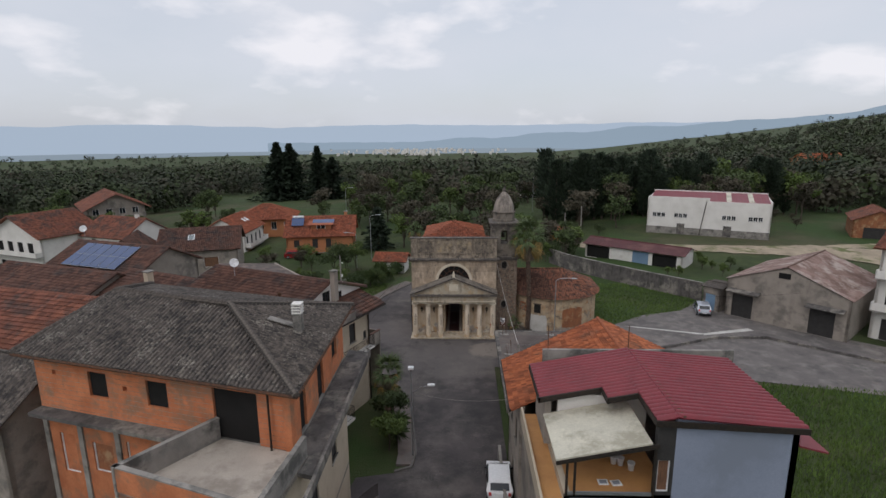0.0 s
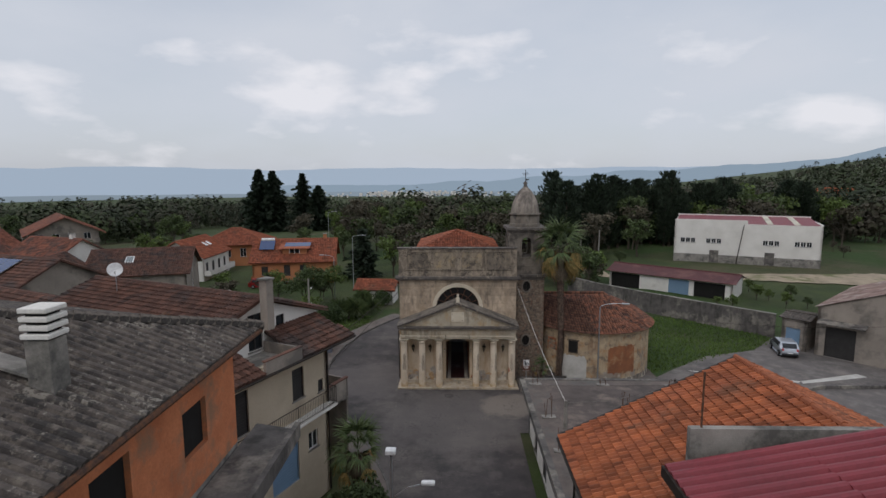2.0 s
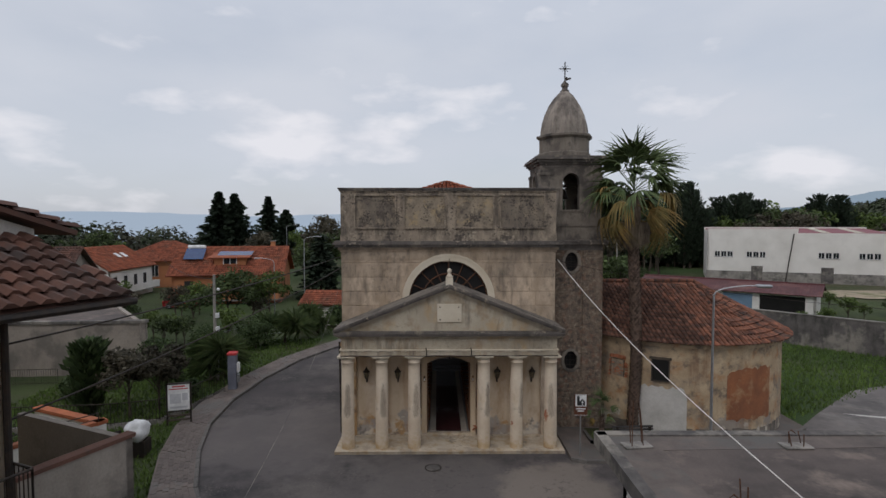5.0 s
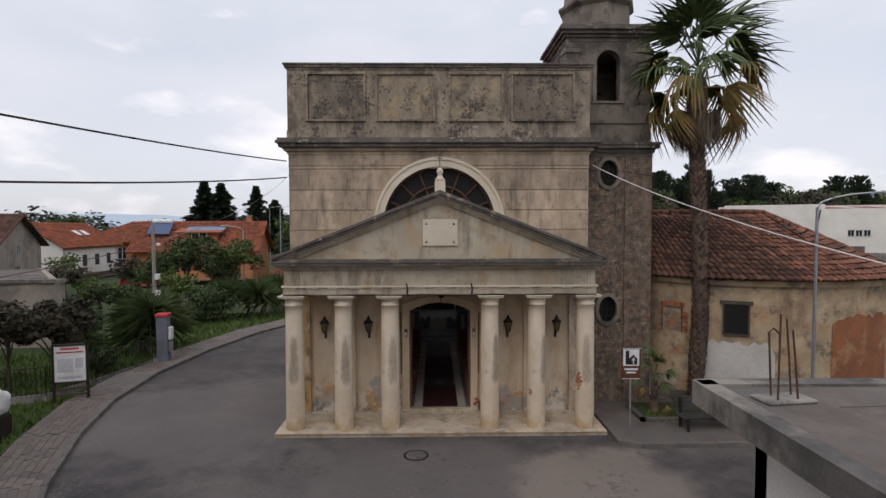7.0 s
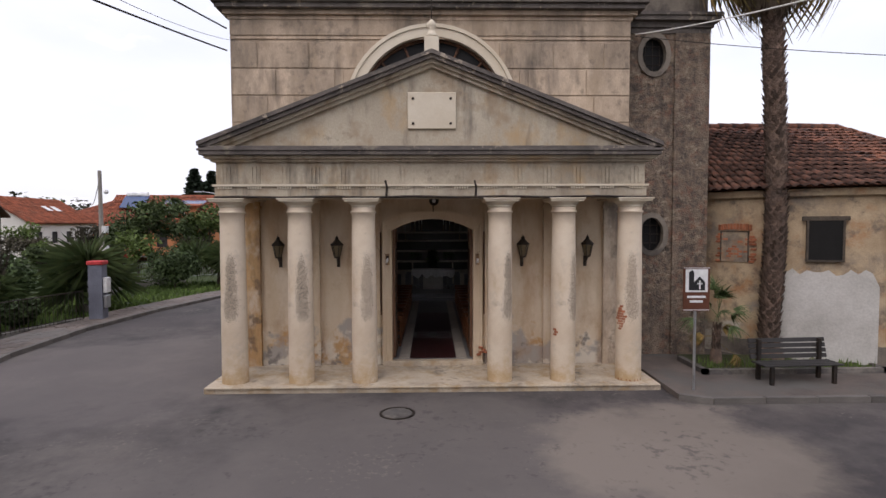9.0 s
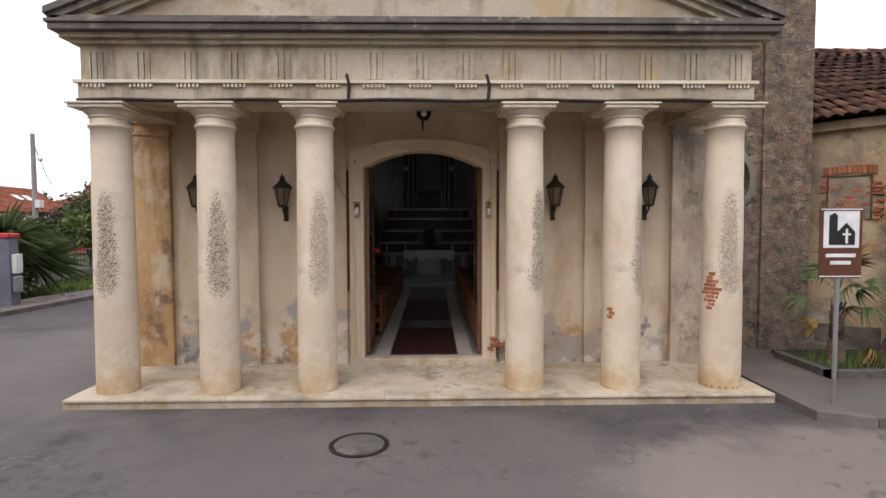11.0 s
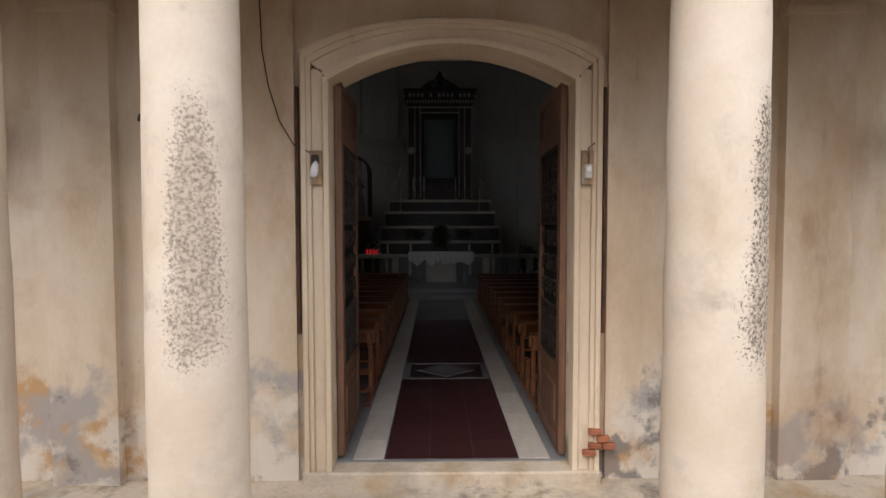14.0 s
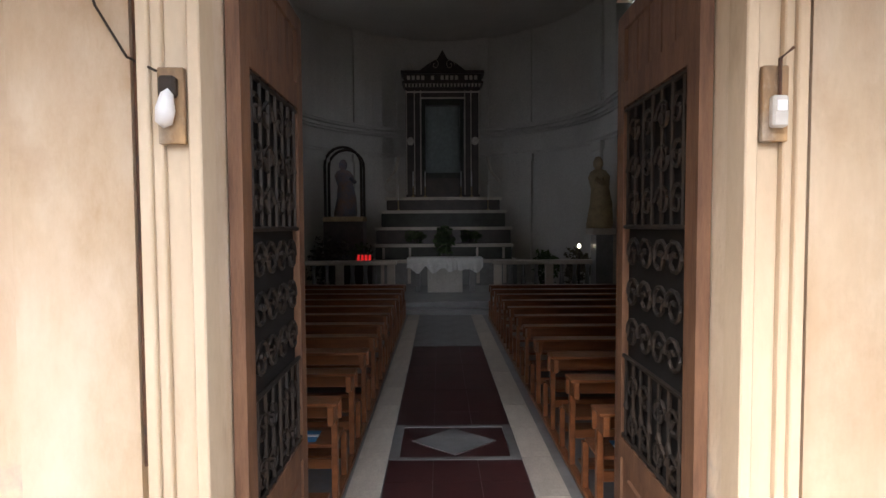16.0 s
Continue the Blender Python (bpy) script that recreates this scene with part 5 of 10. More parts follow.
# ---- round-ended sacristy ----
SX, SY, SR = 11.6, 66.1, 5.4
sac = thing("sacristy", "peeling ochre round-ended building with an old pantile roof", "building", (SX, SY, 0))
arc = [(-4.95, -SR * math.sin(math.acos(4.95 / SR)))] + [(SR * math.cos(radians(a)), SR * math.sin(radians(a))) for a in range(204, 361, 6)] + [(SR, 4.0), (-4.95, 4.0)]
wallz = 4.66
bm = bmesh.new()
for p, q in zip(arc, arc[1:] + arc[:1]):
    d = Vector(q) - Vector(p)
    n = Vector((-d.y, d.x)).normalized() * 0.4
    prism(bm, [p, q, (q[0] + n.x, q[1] + n.y), (p[0] + n.x, p[1] + n.y)], -0.1, wallz, "z")
bmesh.ops.remove_doubles(bm, verts=bm.verts[:], dist=0.002)
part("curved_wall", bm, M_sacristy, sac, "peeling ochre and grey plaster wall")


def on_curve(deg, r=SR):
    return (r * math.cos(radians(deg)), r * math.sin(radians(deg)), deg + 90)


def curved_patch(name, d0, d1, z0, z1, material, lift=0.012, seed=1, label=""):
    """A patch of other plaster that follows the round wall, with a ragged edge."""
    rnd = random.Random(seed)
    bm2 = bmesh.new()
    n = 14
    cols = []
    for i in range(n + 1):
        a = d0 + (d1 - d0) * i / n
        lo, hi = z0 + rnd.uniform(0, 0.18), z1 - rnd.uniform(0, 0.2) * (1 if 0 < i < n else 2.5)
        row = []
        for k in range(5):
            x, y, _ = on_curve(a, SR + lift)
            row.append(bm2.verts.new((x, y, lo + (hi - lo) * k / 4)))
        cols.append(row)
    for c, e in zip(cols, cols[1:]):
        for k in range(4):
            bm2.faces.new((c[k], e[k], e[k + 1], c[k + 1]))
    return part(name, bm2, material, sac, label)


curved_patch("cement_patch", 232, 255, 0.12, 2.62, M_whitewash, 0.02, 3, "pale cement repair below the window")
curved_patch("red_plaster", 274, 302, 1.0, 3.6, M_redplaster, 0.016, 5, "rust red bare plaster patch")
curved_patch("grey_base", 215, 330, 0.1, 0.75, M_tower_smooth, 0.008, 9)
x, y, a = on_curve(242.5)
win = part("window", B(-0.36, 0.36, -0.075, 0.05, 2.85, 3.86), M_dark, sac, "dark boarded window")
win.matrix_basis = pose(x, y, 0, 0, 0, a)
bm = bmesh.new()
for s0, s1, z0, z1 in ((-0.41, -0.36, 2.8, 3.86), (0.36, 0.41, 2.8, 3.86), (-0.5, 0.5, 3.86, 3.97), (-0.36, 0.36, 2.8, 2.85)):
    box(bm, s0, s1, -0.09, 0.05, z0, z1)
part("frame", bm, M_bark, win)
bm = box(bmesh.new(), -0.11, 0.11, -0.04, 0.04, -0.03, 0.03, bev=0.006)
brick_me = bpy.data.meshes.new("brick")
bm.to_mesh(brick_me)
bm.free()
brick_me.materials.append(M_brickpiece)
x, y, a = on_curve(220.5)
blind = part("blocked_window", box(bmesh.new(), -0.34, 0.34, -0.012, 0.06, 2.72, 3.56), M_sacristy, sac, "bricked-up window with fallen plaster")
blind.matrix_basis = pose(x, y, 0, 0, 0, a)
part("recess_edge", box(box(box(bmesh.new(), -0.37, -0.34, -0.03, 0.05, 2.72, 3.58), 0.34, 0.37, -0.03, 0.05, 2.72, 3.58), -0.34, 0.34, -0.03, 0.05, 3.56, 3.58), M_bark, blind)
rb2 = random.Random(12)
for r in range(12):
    for c in range(-3, 4):
        inside_gap = abs(c) <= 2 and 2 <= r <= 9
        if rb2.random() > (0.35 if inside_gap else 0.0 if abs(c) < 3 else 0.55):
            continue
        ob = new("brick", brick_me)
        ob.parent = blind
        ob.matrix_basis = pose(c * 0.145 + (r % 2) * 0.05, 0.012, 2.74 + r * 0.068) @ Matrix.Diagonal((0.6, 0.75, 0.92, 1))
for c in range(11):
    ob = new("brick", brick_me)
    ob.parent = blind
    ob.matrix_basis = pose(-0.4 + c * 0.08, 0.01, 3.68 + 0.03 * math.sin(c * math.pi / 10), 0, 90, 0) @ Matrix.Diagonal((0.75, 0.85, 1.05, 1))
bm = bmesh.new()
for i in range(24):
    a0, a1 = 203 + i * 6.5, 203 + (i + 1) * 6.5
    (xa, ya, _), (xb, yb, _) = on_curve(a0, SR + 0.14), on_curve(a1, SR + 0.14)
    (xc, yc, _), (xd, yd, _) = on_curve(a0, SR - 0.02), on_curve(a1, SR - 0.02)
    prism(bm, [(xa, ya), (xb, yb), (xd, yd), (xc, yc)], 4.5, 4.68, "z")
part("eaves_moulding", bm, M_sacristy, sac)
# pantile roof: straight ridge, round hip
RZ, RXE, EZ, ER = 7.05, 1.3, 4.72, SR + 0.32
deck = bmesh.new()
eave = [(-5.0, -2.6)] + [(ER * math.cos(radians(a)), ER * math.sin(radians(a))) for a in range(209, 361, 4)] + [(ER, 4.2)]
top = [(min(x, RXE), 0.0) for x, y in eave]
ev = [deck.verts.new((x, y, EZ)) for x, y in eave]
tv = [deck.verts.new((x, y, RZ)) for x, y in top]
for i in range(len(eave) - 1):
    deck.faces.new((ev[i], ev[i + 1], tv[i + 1], tv[i])) if (Vector(top[i]) - Vector(top[i + 1])).length > 1e-3 else deck.faces.new((ev[i], ev[i + 1], tv[i]))
b0, b1 = deck.verts.new((-5.0, 4.2, EZ)), deck.verts.new((ER, 4.2, EZ))
deck.faces.new((tv[0], tv[-1], b1, b0))
bmesh.ops.recalc_face_normals(deck, faces=deck.faces[:])
part("roof_deck", deck, M_tile_old, sac)
tm = bmesh.new()
for k, (w0, w1) in enumerate(((0.085, 0.11),)):
    up = [[tm.verts.new((w * math.cos(math.pi * i / 5), yy, 0.75 * w * math.sin(math.pi * i / 5) + zz)) for i in range(6)] for w, yy, zz in ((0.082, 0.22, 0.0), (0.108, -0.22, 0.03))]
    dn = [[tm.verts.new((w * math.cos(math.pi * i / 5), yy, 0.75 * w * math.sin(math.pi * i / 5) + zz)) for i in range(6)] for w, yy, zz in ((0.068, 0.22, 0.0), (0.094, -0.22, 0.03))]
    for i in range(5):
        tm.faces.new((up[0][i], up[0][i + 1], up[1][i + 1], up[1][i]))
        tm.faces.new((up[1][i], up[1][i + 1], dn[1][i + 1], dn[1][i]))
tile_me = bpy.data.meshes.new("tile")
tm.to_mesh(tile_me)
tm.free()
tile_me.materials.append(M_tile_old)
tile_me.shade_smooth()
tv_all, tf_all, made = [], [], 0
length = [0.0]
for p, q in zip(eave, eave[1:]):
    length.append(length[-1] + (Vector(q) - Vector(p)).length)
ncol = int(length[-1] / 0.225)
rt = random.Random(4)
for c in range(ncol):
    s = (c + 0.5) * length[-1] / ncol
    k = max(i for i in range(len(length) - 1) if length[i] <= s)
    e = Vector(eave[k]).lerp(Vector(eave[k + 1]), (s - length[k]) / (length[k + 1] - length[k]))
    t0 = Vector((min(e.x, RXE), 0.0))
    E3, T3 = Vector((*e, EZ)), Vector((*t0, RZ))
    dv = (T3 - E3)
    rows_n = int(dv.length / 0.37)
    yd = dv.normalized()
    xd = Vector((1, 0, 0)) if e.x < 0 else Vector((-e.y, e.x, 0)).normalized()
    xd = (xd - yd * xd.dot(yd)).normalized()
    zd = xd.cross(yd)
    if zd.z < 0:
        xd, zd = -xd, -zd
    for r in range(rows_n):
        if e.x > RXE and r / rows_n > 0.35 and c % 2 and r / rows_n < 0.72:
            continue
        if e.x > RXE and r / rows_n >= 0.72 and c % 4:
            continue
        pos = E3 + yd * (0.12 + r * 0.37) + zd * (0.02 + rt.uniform(-0.008, 0.012))
        m = Matrix((xd, yd, zd)).transposed().to_4x4()
        m = Matrix.Translation(pos) @ m @ pose(0, 0, 0, rt.uniform(-2, 2), rt.uniform(-4, 4), rt.uniform(-3, 3))
        if made < 290 and e.x < 1.2 and r < 13:
            ob = new("tile", tile_me)
            ob.parent = sac
            ob.matrix_basis = m
            made += 1
        else:
            n0 = len(tv_all)
            tv_all += [tuple(m @ v.co) for v in tile_me.vertices]
            tf_all += [tuple(n0 + v for v in p.vertices) for p in tile_me.polygons]
tagged(raw("roof_tiles", tv_all, tf_all, M_tile_old, sac), kind="stuff")
ridge_line(sac, (-5.0, 0, RZ + 0.05), (RXE, 0, RZ + 0.05), M_tile_old, 0.13)
ridge_line(sac, (RXE, 0, RZ + 0.05), (ER * math.cos(radians(318)), ER * math.sin(radians(318)), EZ + 0.06), M_tile_old, 0.12)

# ---- houses along the street ----
def house(label, loc, rz, w, d, base, eave, ridge, walls, tiles, roof="gable", over=0.5, wins=(), category="house", balc=(), chimney=None, along="x", sheet=False):
    """A house with four walls, storeys of windows and a tiled roof. wins: (side, u0, u1, z0, z1, kind) with side s, e, n or w."""
    h = thing("house", label, category, (loc[0], loc[1], 0), rz)
    X, Y = w / 2, d / 2
    sides = {"s": ((-X, -Y), (X, -Y)), "e": ((X, -Y), (X, Y)), "n": ((X, Y), (-X, Y)), "w": ((-X, Y), (-X, -Y))}
    for s, (p, q) in sides.items():
        ws = [q2 for q2 in wins if q2[0] == s]
        wseg(h, "wall", p, q, base, eave, walls, 0.3, [(u0, u1, z0, z1) for _, u0, u1, z0, z1, _ in ws])
        for _, u0, u1, z0, z1, kind in ws:
            window(h, p, q, u0, u1, z0, z1, kind)
    part("ceiling_slab", B(-X + 0.31, X - 0.31, -Y + 0.31, Y - 0.31, eave - 0.25, eave - 0.05), M_concrete, h)
    O = over
    drop = (ridge - eave) / ((Y if along == "x" else X)) * O
    ez = eave - drop + 0.06
    RZ2 = ridge + 0.06
    fn = (lambda n, a, b, c, d2: corrugated(n, a, b, c, d2, 0.3, 0.04, tiles, h, rows=2)) if sheet else (lambda n, a, b, c, d2: tiled(n, a, b, c, d2, 0.3, 0.4, tiles, h))
    if roof == "gable" and along == "x":
        fn("roof_slope", (-X - O, 0, RZ2), (X + O, 0, RZ2), (-X - O, -Y - O, ez), (X + O, -Y - O, ez))
        fn("roof_slope", (X + O, 0, RZ2), (-X - O, 0, RZ2), (X + O, Y + O, ez), (-X - O, Y + O, ez))
        for s in (-1, 1):
            part("gable", prism(bmesh.new(), [(-Y, eave), (Y, eave), (0, ridge - 0.06)], *sorted((s * (X - 0.3), s * X)), "x"), walls, h)
        ridge_line(h, (-X - O, 0, RZ2 + 0.04), (X + O, 0, RZ2 + 0.04), tiles)
    elif roof == "gable":
        fn("roof_slope", (0, Y + O, RZ2), (0, -Y - O, RZ2), (-X - O, Y + O, ez), (-X - O, -Y - O, ez))
        fn("roof_slope", (0, -Y - O, RZ2), (0, Y + O, RZ2), (X + O, -Y - O, ez), (X + O, Y + O, ez))
        for s in (-1, 1):
            part("gable", prism(bmesh.new(), [(-X, eave), (X, eave), (0, ridge - 0.06)], *sorted((s * (Y - 0.3), s * Y)), "y"), walls, h)
        ridge_line(h, (0, -Y - O, RZ2 + 0.04), (0, Y + O, RZ2 + 0.04), tiles)
    elif roof == "hip":
        r = max(0.2, X - Y)
        fn("roof_slope", (-r, 0, RZ2), (r, 0, RZ2), (-X - O, -Y - O, ez), (X + O, -Y - O, ez))
        fn("roof_slope", (r, 0, RZ2), (-r, 0, RZ2), (X + O, Y + O, ez), (-X - O, Y + O, ez))
        fn("roof_slope", (r, 0, RZ2), (r, 0, RZ2), (X + O, -Y - O, ez), (X + O, Y + O, ez))
        fn("roof_slope", (-r, 0, RZ2), (-r, 0, RZ2), (-X - O, Y + O, ez), (-X - O, -Y - O, ez))
        for a in ((-r, 0), (r, 0)):
            for s in (-1, 1):
                ridge_line(h, (a[0], 0, RZ2 + 0.03), (math.copysign(X + O, a[0]), s * (Y + O), ez + 0.03), tiles)
        ridge_line(h, (-r, 0, RZ2 + 0.04), (r, 0, RZ2 + 0.04), tiles)
    for s, u0, u1, z in balc:
        p, q = (Vector(v) for v in sides[s])
        dd = (q - p).normalized()
        nn = Vector((dd.y, -dd.x))
        c = [p + dd * u0, p + dd * u1, p + dd * u1 + nn * 1.2, p + dd * u0 + nn * 1.2]
        b = part("balcony", prism(bmesh.new(), [tuple(v) for v in c], z - 0.16, z, "z"), M_concrete, h)
        par = bmesh.new()
        for a, e in ((c[0], c[3]), (c[3], c[2]), (c[2], c[1])):
            dv = (e - a).normalized()
            nv = Vector((-dv.y, dv.x)) * 0.1
            prism(par, [tuple(a), tuple(e), tuple(e + nv), tuple(a + nv)], z, z + 0.9, "z")
        part("parapet", par, walls, b)
    if chimney:
        cx, cy, cz = chimney
        ch = part("chimney", B(cx - 0.3, cx + 0.3, cy - 0.3, cy + 0.3, eave, cz), walls, h)
        part("chimney_cap", B(cx - 0.4, cx + 0.4, cy - 0.4, cy + 0.4, cz, cz + 0.12, bev=0.02), M_concrete, ch)
    return h


# unfinished house of clay blocks with a hipped fibre-cement roof
A = thing("unfinished_house", "unfinished clay block house with a grey corrugated hip roof", "house")
ase, asw, ane, anw = (-7.25, 20.15), (-21.3, 23.85), (-7.25, 30.1), (-21.3, 34.6)
FL = 10.75
hs = [(6.9, 8.1, 11.75, 13.05), (3.4, 4.55, 11.75, 13.05), (10.6, 12.9, FL, 13.2), (1.1, 1.35, 12.6, 12.85), (5.5, 5.75, 12.3, 12.55)]
hs2 = [(3.0, 4.3, 7.6, 9.2), (0.9, 1.9, 7.2, 9.4), (5.2, 6.1, 7.0, 9.6)]
wseg(A, "block_wall", asw, ase, FL, 13.85, M_brick, 0.3, hs, "bare orange clay block wall")
wseg(A, "block_wall", asw, ase, 3.6, FL - 0.25, M_brick, 0.3, hs2)
wseg(A, "ground_floor_wall", asw, ase, 0, 3.4, M_concrete)
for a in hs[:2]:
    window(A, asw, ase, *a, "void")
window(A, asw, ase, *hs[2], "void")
for a in hs2[:1]:
    window(A, asw, ase, *a, "red")
for a in hs2[1:]:
    window(A, asw, ase, *a, "brick")
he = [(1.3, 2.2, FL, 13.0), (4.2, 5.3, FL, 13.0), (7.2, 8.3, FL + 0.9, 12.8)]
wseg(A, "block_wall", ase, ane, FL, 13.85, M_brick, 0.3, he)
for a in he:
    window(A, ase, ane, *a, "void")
wseg(A, "side_wall", ase, ane, 0, FL - 0.25, M_beigewall, 0.3, [(2, 3.2, 6, 8), (6, 7.2, 6, 8)])
for a in ((2, 3.2, 6, 8), (6, 7.2, 6, 8)):
    window(A, ase, ane, *a, "shutter")
wseg(A, "back_wall", ane, anw, 0, 13.85, M_brick)
wseg(A, "west_wall", anw, asw, 0, 13.85, M_brick)
part("floor_slab", prism(bmesh.new(), [asw, ase, ane, anw], FL - 0.25, FL, "z"), M_concrete, A)
part("floor_slab", prism(bmesh.new(), [asw, ase, ane, anw], 3.4, 3.6, "z"), M_concrete, A)
dA = (Vector(ase) - Vector(asw)).normalized()
nA = Vector((dA.y, -dA.x))
ln = (Vector(ase) - Vector(asw)).length
for s in (0.15, 2.4, 4.75, 7.6, 10.2, 13.2, ln - 0.2):
    for z0, z1 in ((3.6, FL - 0.25),):
        c = Vector(asw) + dA * s + nA * 0.03
        part("concrete_post", boxm(bmesh.new(), pose(c.x, c.y, (z0 + z1) / 2, 0, 0, math.degrees(math.atan2(dA.y, dA.x))), 0.3, 0.12, z1 - z0), M_concrete, A)
c = Vector(asw) + dA * (ln / 2 - 2.0) + nA * 0.35
part("balcony_slab", boxm(bmesh.new(), pose(c.x, c.y, FL - 0.12, 0, 0, math.degrees(math.atan2(dA.y, dA.x))), ln - 4.0, 0.75, 0.2), M_concrete_dark, A)
# joints between the clay blocks: thin mortar courses proud of the wall
bm = bmesh.new()
for k in range(12):
    z = FL + 0.25 * k + 0.12
    for p, q, hh in ((asw, ase, hs),):
        xs, run = 0.1, []
        for a in sorted([h3 for h3 in hh if h3[2] < z < h3[3]]):
            run.append((xs, a[0]))
            xs = a[1]
        run.append((xs, ln - 0.1))
        for a0, a1 in run:
            c = Vector(p) + dA * (a0 + a1) / 2 + nA * 0.002
            boxm(bm, pose(c.x, c.y, z, 0, 0, math.degrees(math.atan2(dA.y, dA.x))), a1 - a0, 0.006, 0.012)
part("mortar", bm, M_concrete, A)
# roof
rse, rsw, rne, rnw = (-6.65, 19.3, 13.8), (-21.9, 23.3, 13.8), (-6.7, 30.8, 13.8), (-21.9, 35.4, 13.8)
hip, rl = (-11.76, 25.3, 15.65), (-19.3, 27.9, 15.6)
corrugated("roof_slope", rl, hip, rsw, rse, 0.23, 0.095, M_fibre, A, "lichened corrugated sheet roof", rows=3, lap=0.012)
corrugated("roof_slope", hip, hip, rse, rne, 0.23, 0.095, M_fibre, A, rows=3, lap=0.012)
corrugated("roof_slope", hip, rl, rne, rnw, 0.27, 0.075, M_fibre, A, rows=3)
corrugated("roof_slope", rl, rl, rnw, rsw, 0.27, 0.075, M_fibre, A, rows=3)
for p, q in ((hip, rse), (hip, rne), (hip, rl), (rl, rsw), (rl, rnw)):
    ridge_line(A, Vector(p) + Vector((0, 0, 0.06)), Vector(q) + Vector((0, 0, 0.06)), M_fibre, 0.17)
for p, q in ((rsw, rse), (rse, rne)):
    part("gutter", tube(bmesh.new(), [Vector(p) + Vector((0, 0, -0.06)), Vector(q) + Vector((0, 0, -0.06))], 0.075, 8), M_rust, A)
    part("soffit", prism(bmesh.new(), [p[:2], q[:2], tuple(Vector(q[:2]).lerp(Vector(hip[:2]), 0.16)), tuple(Vector(p[:2]).lerp(Vector(hip[:2]), 0.16))], 13.66, 13.74, "z"), M_concrete, A)
part("downpipe", tube(bmesh.new(), [(-8.2, 20.2, 13.6), (-8.2, 20.2, 8.0)], 0.05, 8), M_iron, A)
# chimney
ch = part("chimney", B(-8.44, -8.02, 24.79, 25.21, 14.0, 15.3), M_concrete, A)
cap = bmesh.new()
for k in range(4):
    box(cap, -8.48, -7.98, 24.75, 25.25, 15.33 + k * 0.15, 15.42 + k * 0.15, bev=0.015)
part("chimney_cowl", cap, M_whitewall, ch, "white slatted concrete cowl")
# Near-black block paints the shade between the cowl's slats.
part("cowl_core", B(-8.4, -8.06, 24.83, 25.17, 15.28, 15.85), M_dark, ch)
part("flashing", boxm(bmesh.new(), pose(-9.0, 25.0, 14.86, 0, 17, 0), 1.5, 0.45, 0.05), M_concrete, A)
# terrace on the first roof
tp = [(-10.95, 21.15), (-13.35, 17.45), (-7.0, 15.3), (-6.55, 19.9)]
part("terrace_slab", prism(bmesh.new(), tp, FL - 0.25, FL, "z"), mat("pale_screed", (0.5, 0.44, 0.37), (0.4, 0.35, 0.295), 0.9, scale=0.5, fine=20, stain=(0.3, 0.26, 0.215), stain_scale=0.5), A, "pale concrete terrace")
for p, q, m, z1 in ((tp[0], tp[1], M_concrete, 11.75), (tp[1], tp[2], M_brick, 11.75), (tp[2], tp[3], M_concrete, 11.6)):
    wseg(A, "terrace_parapet", p, q, FL - 0.25, z1, m, 0.18)
    wseg(A, "parapet_cap", p, q, z1, z1 + 0.06, M_concrete, 0.22)
    wseg(A, "lower_wall", p, q, 0, FL - 0.25, M_brick if m is M_brick else M_beigewall, 0.25)
# long dark ledge and stairs on the street side
part("ledge", prism(bmesh.new(), [(-7.2, 19.0), (-5.75, 18.6), (-5.75, 31.0), (-7.2, 31.4)], FL - 0.3, FL - 0.1, "z"), M_concrete_dark, A, "dark mossy concrete ledge")
wseg(A, "ledge_parapet", (-5.75, 10), (-5.75, 31), FL - 0.3, FL + 0.15, M_concrete_dark, 0.15)
bal = thing("stair", "outdoor stair with orange tiled steps and iron rail", "stair")
for k in range(22):
    part("step", box(bmesh.new(), -6.6, -5.3, 22.0 + 0.3 * k, 22.33 + 0.3 * k, 0.0, 5.4 - 0.17 * k - 0.05, bev=0.01), M_tile_orange, bal)
part("stair_wall", prism(bmesh.new(), [(22.0, 0), (28.6, 0), (28.6, 2.2), (22.0, 6.0)], -5.3, -5.15, "x"), M_concrete, bal)
rb = bmesh.new()
tube(rb, [(-5.2, 22.0, 6.9), (-5.2, 28.6, 3.1)], 0.03)
for k in range(23):
    tube(rb, [(-5.2, 22 + 0.3 * k, 5.9 - 0.172 * k), (-5.2, 22 + 0.3 * k, 6.9 - 0.172 * k)], 0.015, 4)
part("railing", rb, M_iron, bal)

# beige neighbour with pink shutters, red and dark roofs behind it
house("beige house with pink roller shutters and a dark roof", (-27.2, 27.2), -14.7, 10.5, 6.0, 0, 10.4, 12.3, M_greywall, M_fibre, wins=[("s", 7.2, 8.2, 8.0, 9.5, "pink"), ("s", 7.8, 8.9, 4.6, 6.2, "pink"), ("s", 4.6, 5.6, 8.0, 9.5, "pink"), ("s", 4.6, 5.6, 4.6, 6.2, "pink")], sheet=True)
house("low house under a bright red tile roof", (-33.5, 37.5), -14.7, 14.0, 10.0, 0, 10.6, 12.6, M_beigewall, M_tile_red, wins=[("s", 3, 4, 7.5, 8.8, "shutter")])

# cream house with a dormer gable and a skirt roof on the street
D = thing("cream_house", "cream plastered house with brown tile roofs and iron balcony", "house")
w0, dd = Vector((-11.77, 37.54)), Vector((0.405, 0.914)).normalized()
nn = Vector((-dd.y, dd.x))      # inwards
LD = 8.2


def dpt(s, n):
    v = w0 + dd * s + nn * n
    return (v.x, v.y)


